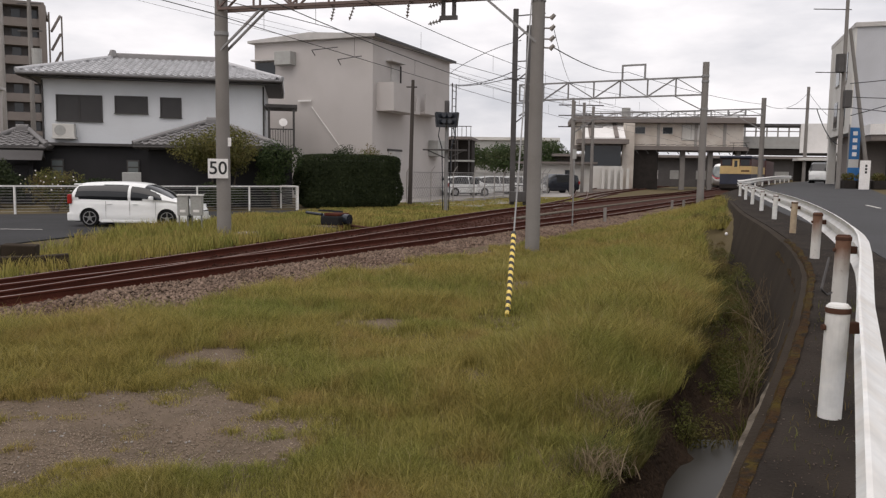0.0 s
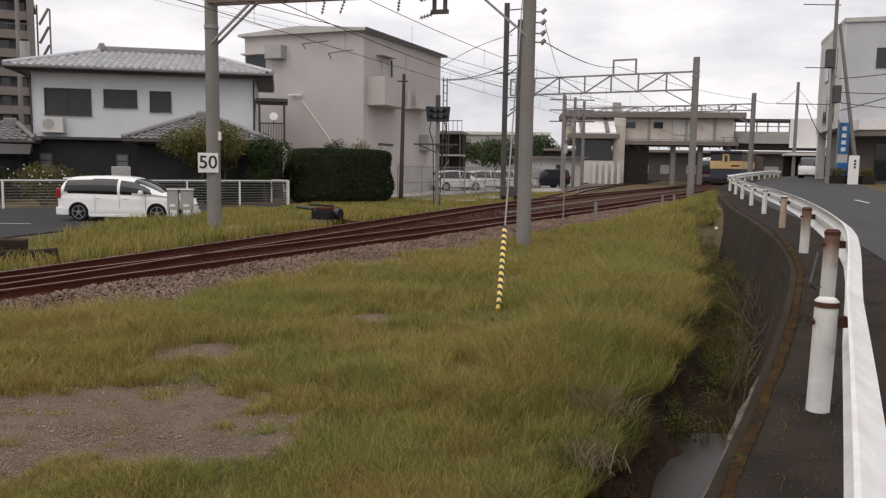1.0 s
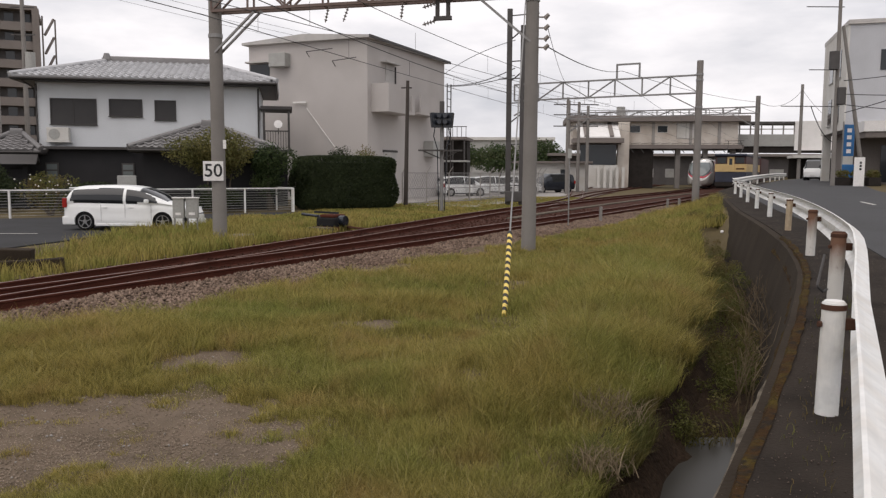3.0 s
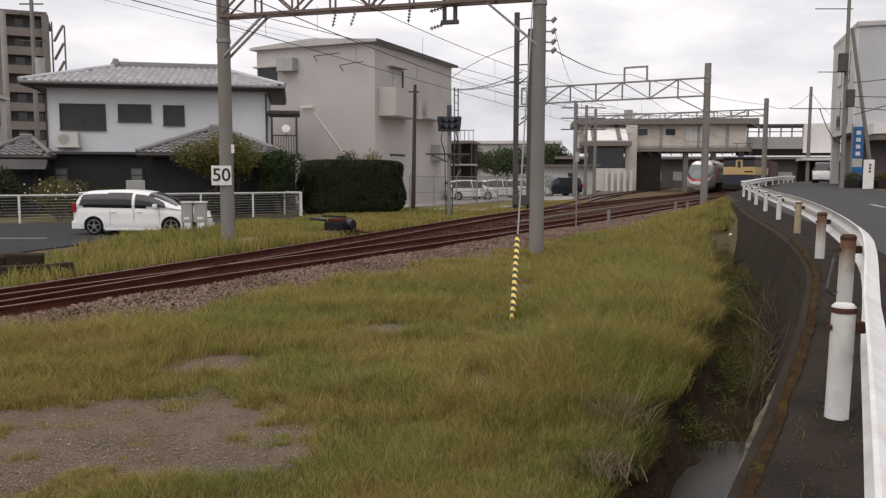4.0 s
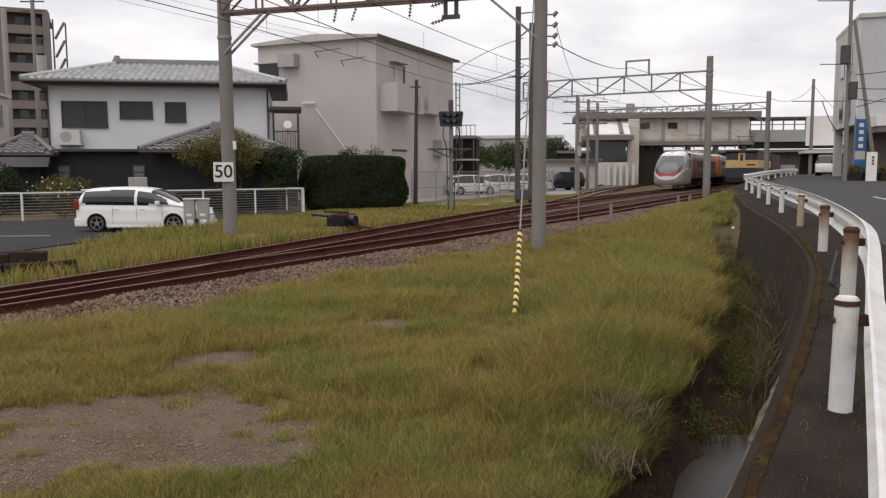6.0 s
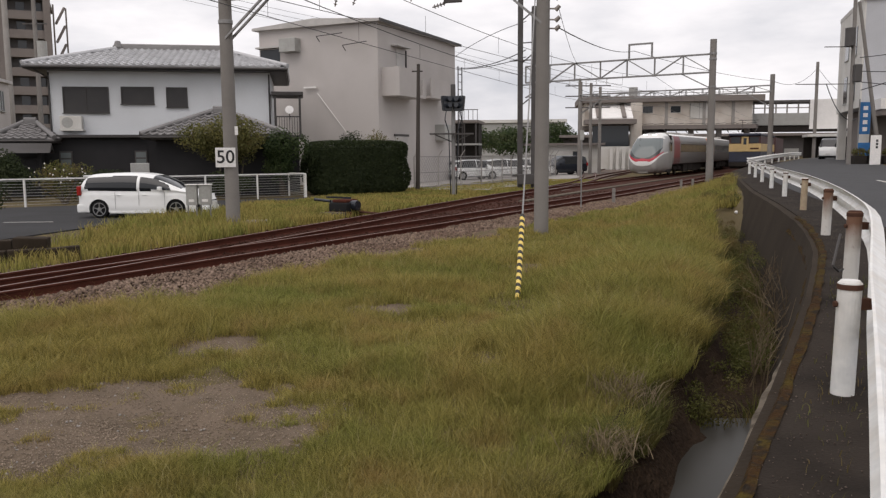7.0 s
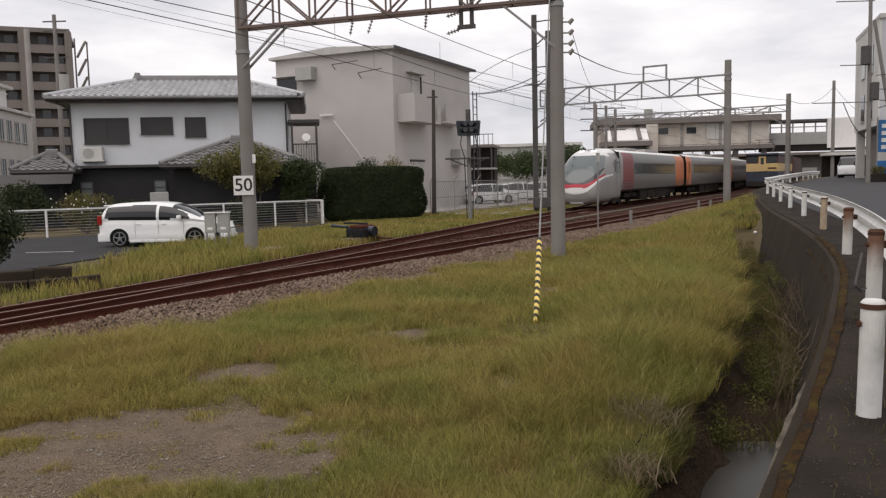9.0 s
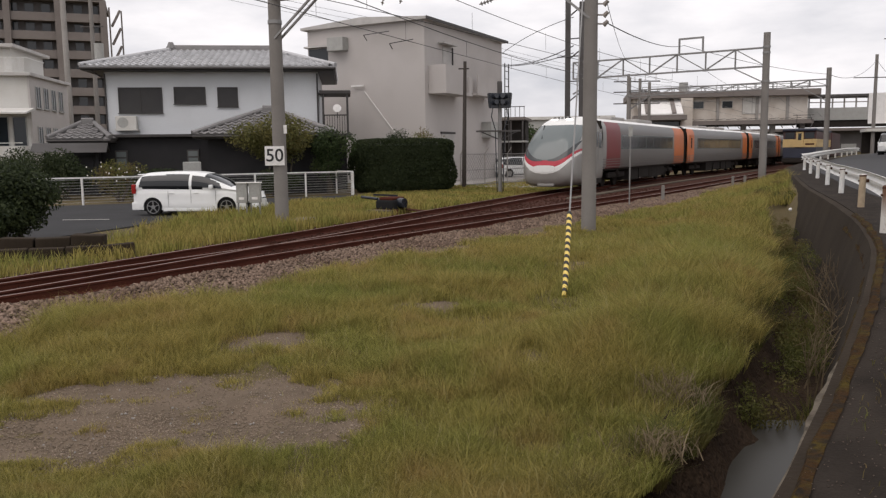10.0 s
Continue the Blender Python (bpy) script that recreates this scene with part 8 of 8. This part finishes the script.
def grass_height(x, y, dirt):
    edge = np.interp(y, EDGE_Y, EDGE_X) - x
    tall = 0.028 + 0.13 * value_noise(x, y, 1.7, 51) * value_noise(x, y, 0.6, 52) + 0.04 * value_noise(x, y, 0.3, 53)
    tall += 0.10 * np.exp(-((x + 6.2) / 2.6) ** 2 - ((y - 9.4) / 1.9) ** 2)
    tall += 0.12 * np.exp(-((edge - 2.4) / 1.1) ** 2) * np.clip((y - 3.5) / 4, 0, 1) + 0.07 * np.exp(-((y - 14) / 6) ** 2)
    tall *= np.clip(0.55 + 0.05 * y, 0.6, 1.0)
    tall *= 1 - 0.8 * np.exp(-((x - 0.85) / 0.5) ** 2 - ((y - 9.6) / 1.1) ** 2)
    return np.clip(tall, 0.03, 0.5) * (1 - 0.8 * dirt)


def field_spots(count):
    """Places in the field, thinner where the sward is worn."""
    y = 3.2 + 48 * rng.uniform(0, 1, count * 3) ** 2.1
    lo, hi = -0.66 * y - 0.6, grass_limit(y)
    x = lo + (hi - lo) * rng.uniform(0, 1, count * 3)
    n = x * N.x + y * N.y
    limit = 8.85 + 0.4 * swell(x, y, 1.6, 8) + 0.7 * (value_noise(x, y, 0.5, 61) - 0.5)
    dirt = bare(x, y)
    worn = 1.5 * value_noise(x, y, 1.3, 62) * value_noise(x, y, 0.45, 63) + 0.35 * value_noise(x, y, 0.22, 64) + 0.012 * y
    keep = (n < limit) & (rng.uniform(size=len(x)) > dirt * 0.93) & (rng.uniform(size=len(x)) < 0.05 + 1.05 * worn)
    return x[keep][:count], y[keep][:count], dirt[keep][:count]


def field_grass(count):
    x, y, dirt = field_spots(count)
    h = grass_height(x, y, dirt) * rng.uniform(0.35, 1.5, len(x))
    w = np.clip(0.0010 + 0.00024 * y, 0.0014, 0.010) * rng.uniform(0.7, 1.3, len(x))
    return x, y, ground_z(x, y), h, w


def grass_tussocks(tufts, per):
    """Blades that spread outwards from the middle of each tussock."""
    cx, cy, dirt = field_spots(tufts)
    hh = grass_height(cx, cy, dirt) * rng.uniform(0.9, 1.7, len(cx))
    k = np.repeat(np.arange(len(cx)), per)
    a, r = rng.uniform(0, 6.283, len(k)), np.abs(rng.normal(0, 1, len(k)))
    spread = (0.018 + 0.22 * hh)[k]
    x, y = cx[k] + r * spread * np.cos(a), cy[k] + r * spread * np.sin(a)
    ok = x < grass_limit(y) + 0.06
    x, y, a, r, k = x[ok], y[ok], a[ok], r[ok], k[ok]
    h = hh[k] * np.clip(1.25 - 0.3 * r, 0.4, 1.2) * rng.uniform(0.6, 1.15, len(k))
    w = np.clip(0.0010 + 0.00024 * y, 0.0014, 0.010) * rng.uniform(0.7, 1.3, len(k))
    return (x, y, ground_z(x, y), h, w), a + rng.normal(0, 0.5, len(a))


blades("field_grass", *field_grass(400000), "grass", "unmown yellow-green grass over the field", lean=0.85)
shape, outward = grass_tussocks(5200, 52)
blades("grass_tussocks", *shape, "grass", "soft tussocks of yellow-green grass over the field", lean=0.9, toward=outward)


sx, sy, sz, sh, sw = field_grass(9000)
blades("seed_stems", sx, sy, sz, sh * 1.5 + 0.05, sw * 0.6, "seed", "thin pale seed stems standing over the grass", lean=0.7)


def verge_grass(count):
    s = -4 + 62 * rng.uniform(0, 1, count * 2) ** 1.2
    base = np.array([max(curve_through(NEAR, a), curve_through(FAR, a)) for a in s])
    n = base + 1.5 + 7.5 * rng.uniform(0, 1, count * 2) ** 1.15
    x, y = U.x * s + N.x * n, U.y * s + N.y * n
    keep = (x > -13.0) & (~((x < -11.0) & (y > 20.8 + 0.06 * (x + 13)))) & (~((x < -9.0) & (y > 25))) & (y > 12)
    keep &= (x > -10.4 + 0.3 * np.sin(y * 2.0)) | (y > 24)
    keep &= (x > -8.6) | (y < 24.0 + 1.2 * (x + 11.5))
    keep &= (x > -8.6 - 0.14 * (y - 15) + 0.2 * np.sin(y * 3.1)) | (y < 14.3)
    x, y, n, s = x[keep][:count], y[keep][:count], n[keep][:count], s[keep][:count]
    h = (0.20 + 0.16 * np.exp(-((y - 22) / 6) ** 2) + 0.08 * swell(x, y, 1.5, 31)) * rng.uniform(0.5, 1.3, len(x))
    h = np.clip(h * np.where(y > 34, 0.5, 1.0), 0.04, 0.6)
    w = np.clip(0.003 + 0.0004 * y, 0.004, 0.018)
    return x, y, np.full(len(x), -0.02), h, w


blades("verge_grass", *verge_grass(60000), "grass", "yellow-green tufted grass beyond the railway", lean=0.5)


def bank_growth():
    y = 4.2 + 25 * rng.uniform(0, 1, 24000) ** 1.4
    o = 1.24 + np.abs(rng.normal(0, 0.16, len(y))) - 0.1 * (value_noise(y, y * 0, 0.4, 71) > 0.6)
    x = np.interp(y, EDGE_Y, EDGE_X) - o
    clump = 0.4 + 1.1 * value_noise(x, y, 0.35, 72)
    return x, y, ground_z(x, y) - 0.05 - 0.35 * np.clip(1.34 - o, 0, 0.3), 0.15 * clump * rng.uniform(0.4, 1.5, len(y)), 0.0012 + 0.0003 * y


blades("bank_grass", *bank_growth(), "weeds", "rank weeds hanging over the drain bank", lean=1.0, category="weeds")


y = 6.8 + 15 * rng.uniform(0, 1, 7000)
o = rng.uniform(0.5, 1.2, 7000)
keep = swell(o * 3, y, 1.6, 77) > -0.1
x, y = (np.interp(y, EDGE_Y, EDGE_X) - o)[keep], y[keep]
blades("drain_grass", x, y, np.full(len(x), -0.5), 0.17 * rng.uniform(0.3, 1.5, len(x)), np.full(len(x), 0.004), "weeds", "thin weeds growing on the drain bed", 0.9, "weeds")
y = 18 + 25 * rng.uniform(0, 1, 16000)
o = np.where(y < 24, rng.uniform(1.15, 2.4, 16000), rng.uniform(0.05, 1.9, 16000))
x = np.interp(y, EDGE_Y, EDGE_X) - o
blades("wall_grass", x, y, ground_z(x, y), 0.3 * rng.uniform(0.3, 1.4, len(x)), np.full(len(x), 0.009), "grass", "tall yellow-green grass along the far wall", 0.7)


def dirt_patch(cx, cy, rx, ry, seed):
    """A gritty bare sheet following the ground."""
    r = random.Random(seed)
    bm = bmesh.new()
    rings = []
    for k in range(7):
        f = k / 6
        ring = []
        for j in range(36):
            a = j * math.pi / 18
            wob = 1.02 + 0.2 * math.sin(3 * a + seed) + 0.12 * math.sin(7 * a + 2 * seed)
            px, py = cx + rx * f * wob * math.cos(a), cy + ry * f * wob * math.sin(a)
            ring.append(bm.verts.new((px, py, field_z(px, py) + (0.016 if k < 6 else -0.03))))
        rings.append(ring)
    for r0, r1 in zip(rings, rings[1:]):
        for j in range(36):
            i = (j + 1) % 36
            if r0 is rings[0]:
                bm.faces.new((r0[j], r1[j], r1[i], r0[i]))
            else:
                bm.faces.new((r0[j], r1[j], r1[i], r0[i]))
    bmesh.ops.remove_doubles(bm, verts=bm.verts, dist=0.0005)
    bmesh.ops.recalc_face_normals(bm, faces=bm.faces)
    return tagged(link_mesh("bare_patch", bm, "dirt", smooth=True), "bare grey gritty soil patch in the grass", "bare soil", kind="structure")


for i, (px, py, rx, ry) in enumerate(PATCHES):
    dirt_patch(px, py, rx * 1.16, ry * 1.2, i)


def patch_place(k):
    w = np.array([p[2] * p[3] for p in PATCHES])
    pick = rng.choice(len(PATCHES), k, p=w / w.sum())
    a, r = rng.uniform(0, 6.283, k), np.sqrt(rng.uniform(0, 1, k)) * 1.25
    P = np.array(PATCHES)
    x, y = P[pick, 0] + P[pick, 2] * r * np.cos(a), P[pick, 1] + P[pick, 3] * r * np.sin(a)
    return x, y, ground_z(x, y) + 0.02


stone_object("patch_pebbles", 15000, patch_place, 0.007, "pebble", "small grey pebbles on the bare soil", "pebbles")
stone_object("pale_stones", 130, patch_place, 0.014, "pale_concrete", "scattered pale stones on the bare soil", "stones")


# straw tuft and bare twigs at the drain
def tuft(cx, cy, k, h, mat, name, label):
    x, y = cx + rng.normal(0, 0.12, k), cy + rng.normal(0, 0.10, k)
    blades(name, x, y, ground_z(x, y) + 0.05, h * rng.uniform(0.5, 1.2, k), np.full(k, 0.004), mat, label, 1.3, "dry grass")


tuft(1.36, 6.15, 260, 0.17, "straw", "straw_tuft", "bleached dead straw tuft at the drain bank")
tuft(1.05, 5.0, 160, 0.14, "straw", "straw_tuft", "dry brown grass tuft at the drain bank")


def twig(bm, p, d, length, r, depth):
    q = p + d * length
    tube(bm, p, q, r, r * 0.6, 5)
    if depth:
        for i in range(3):
            e = (d + Vector((random.gauss(0, 0.5), random.gauss(0, 0.4), random.gauss(0.1, 0.35)))).normalized()
            twig(bm, p + d * length * random.uniform(0.35, 1.0), e, length * random.uniform(0.5, 0.8), r * 0.55, depth - 1)


for i, (y, o) in enumerate(((7.6, 0.62), (8.2, 0.7), (9.0, 0.6), (9.8, 0.5), (10.4, 0.45), (11.0, 0.6), (11.8, 0.5), (12.8, 0.6))):
    bm = bmesh.new()
    for j in range(3):
        twig(bm, Vector((edge_x(y) - o + 0.1 * j, y + 0.1 * j, -0.5)), Vector((random.uniform(-0.3, 0.35), random.uniform(-0.3, 0.2), 1)).normalized(), 0.5, 0.009, 2)
    tagged(link_mesh("dead_shrub", bm, "straw"), "bare pale dead twigs growing from the drain", "dead twigs")

cs, rs2 = [], []
for i in range(60):
    y = 8.0 + 15 * random.random()
    o = random.uniform(0.5, 1.15)
    cs.append((edge_x(y) - o, y, -0.42 + random.uniform(0.0, 0.45) * min(1, (y - 6) / 6)))
    rs2.append((0.16, 0.2, 0.13))
for i in range(46):
    y = 6.6 + 17 * random.random() ** 1.1
    o = random.uniform(0.75, 1.2)
    cs.append((edge_x(y) - o, y, -0.42 + 0.5 * random.random() * min(1, (y - 5) / 6)))
    k = random.uniform(0.07, 0.18)
    rs2.append((k, k, k * 0.9))
tagged(tri_mesh("drain_weeds", leaf_cloud(cs, rs2, 34000, 0.015), "weeds", None, 4), "low leafy weeds filling the drain", "weeds", kind="stuff")
cs, rs2 = [], []
for i in range(26):
    y = 23.5 + 19 * random.random()
    o = random.uniform(0.25, 1.3)
    cs.append((edge_x(y) - o, y, field_z(edge_x(y) - o, y) + 0.12 * random.random()))
    k = random.uniform(0.15, 0.34)
    rs2.append((k, k, k * 0.9))
tagged(tri_mesh("wall_weeds", leaf_cloud(cs, rs2, 22000, 0.03), "weeds", None, 4), "bushy weeds along the far end of the wall", "weeds", kind="stuff")
x = rng.uniform(0.1, 0.5, 260) ; y = np.where(rng.uniform(size=260) < 0.5, rng.normal(6.0, 0.3, 260), rng.normal(4.0, 0.7, 260))
blades("shoulder_weeds", np.interp(y, EDGE_Y, EDGE_X) + x * 0.8, y, np.array([road_z(v) for v in y]), 0.035 * rng.uniform(0.4, 1.4, 260), np.full(260, 0.0025), "weeds", "small weeds at the foot of the rail posts", 1.0, "weeds")
tagged(link_mesh("white_litter", bmesh.ops.create_icosphere(bmx := bmesh.new(), subdivisions=2, radius=0.045, matrix=Matrix.Translation((edge_x(21) - 0.55, 21, 0.42))) and bmx, "signwhite"), "crumpled white litter in the weeds", "litter")

def shoulder_place(k):
    y = 2.6 + 16 * rng.uniform(0, 1, k) ** 1.6
    x = np.interp(y, EDGE_Y, EDGE_X) + rng.choice([0.12, 0.32, 0.75], k) + rng.normal(0, 0.11, k)
    return x, y, np.array([road_z(v) for v in y]) + 0.001


stone_object("shoulder_grit", 1500, shoulder_place, 0.0045, "bed", "loose grit on the weathered shoulder", "grit")

# short posts beside the near track
for s, n in ((42.5, 10.1), (42.3, 9.45), (31.0, 10.05)):
    p = on_line(s, n)
    pk = thing("marker_post", pose(p[0], p[1], field_z(p[0], p[1])), "short weathered concrete marker post beside the track", "marker post", "marker posts")
    part("shaft", box(bmesh.new(), -0.06, -0.06, -0.2, 0.06, 0.06, 0.62, 0.02), "concrete", pk)
p = (4.75, 28.8)
gr = thing("gradient_post", pose(p[0], p[1], 0), "thin white post with small boards beside the track", "marker post")
part("shaft", tube(bmesh.new(), (0, 0, -0.1), (0, 0, 2.85), 0.025, seg=8), "galv", gr)
part("board", box(bmesh.new(), -0.07, -0.04, 2.5, 0.07, -0.027, 2.85), "greengrey", gr)

# cabinets and kerb blocks on the parking side
for x, y, w in ((-8.17, 24.0, 0.33), (-7.80, 24.1, 0.36)):
    cb = thing("relay_cabinet", pose(x, y, 0, 0, 0, 6), "pale grey relay cabinet on thin legs", "cabinet")
    case = part("case", box(bmesh.new(), 0, 0, 0.52, w, 0.22, 1.13, 0.015), "greengrey", cb)
    part("lid", box(bmesh.new(), -0.02, -0.03, 1.131, w + 0.02, 0.25, 1.165, 0.01), "signwhite", cb, "paler sloping lid")
    part("label_plate", box(bmesh.new(), w * 0.25, -0.008, 0.62, w * 0.75, -0.001, 0.70), "signwhite", case, "small pale plate")
    for q in (0.04, w - 0.04):
        part("leg", box(bmesh.new(), q - 0.02, 0.08, -0.05, q + 0.02, 0.12, 0.52), "galv", cb)
for i in range(9):
    f, row = (i % 5) / 4, i // 5
    kb = thing("kerb_block", pose(-10.3 + 2.5 * f - row * 0.1, 14.55 + 0.95 * f + row * 0.42, 0.0, random.uniform(-3, 3), random.uniform(-4, 4), 22 + random.uniform(-9, 9)), "dark broken concrete kerb block", "kerb block", "kerb blocks")
    part("block", box(bmesh.new(), -0.32, -0.17, -0.08, 0.32, 0.17, 0.19 + 0.18 * row + random.uniform(0, 0.07), 0.03), "oldwall", kb)
mb = thing("white_box", pose(-13.6, 33.2, 0, 0, 0, 20), "pale grey upright cabinet behind the fence", "cabinet")
part("case", box(bmesh.new(), 0, 0, 0, 0.75, 0.5, 1.75, 0.03), "greengrey", mb)


# ---- what moves: the express ----
NOSE = [(0.0, 121.0), (1.5, 107.5), (2.5, 99.0), (4.0, 88.6), (5.0, 79.2), (6.5, 66.4), (8.0, 52.2), (9.0, 42.2), (10.0, 32.2)]


def far_point(dist_from_nose, s_nose):
    """Walk back along the through track from the nose by a distance."""
    s, left = s_nose, dist_from_nose
    while left > 1e-6:
        step = min(0.5, left)
        slope = (curve_through(FAR, s + 0.5) - curve_through(FAR, s)) / 0.5
        s += step / math.sqrt(1 + slope * slope)
        left -= step
    return Vector(on_line(s, curve_through(FAR, s), RAIL_Z))


def motions():
    for i, car in enumerate(train):
        rows = []
        for k in range(41):
            t = k * 0.25
            s = curve_through(NOSE, t)
            back = LEAD + (i - 1) * CAR if i else 0.0
            a, b2 = far_point(back + 3.6, s), far_point(back + 17.2, s)
            d = (a - b2).normalized()
            head = a + d * 3.6
            rows.append((t, pose(head.x, head.y, head.z, 0, 0, math.degrees(math.atan2(d.y, d.x)))))
        walk(car, rows)


motions()
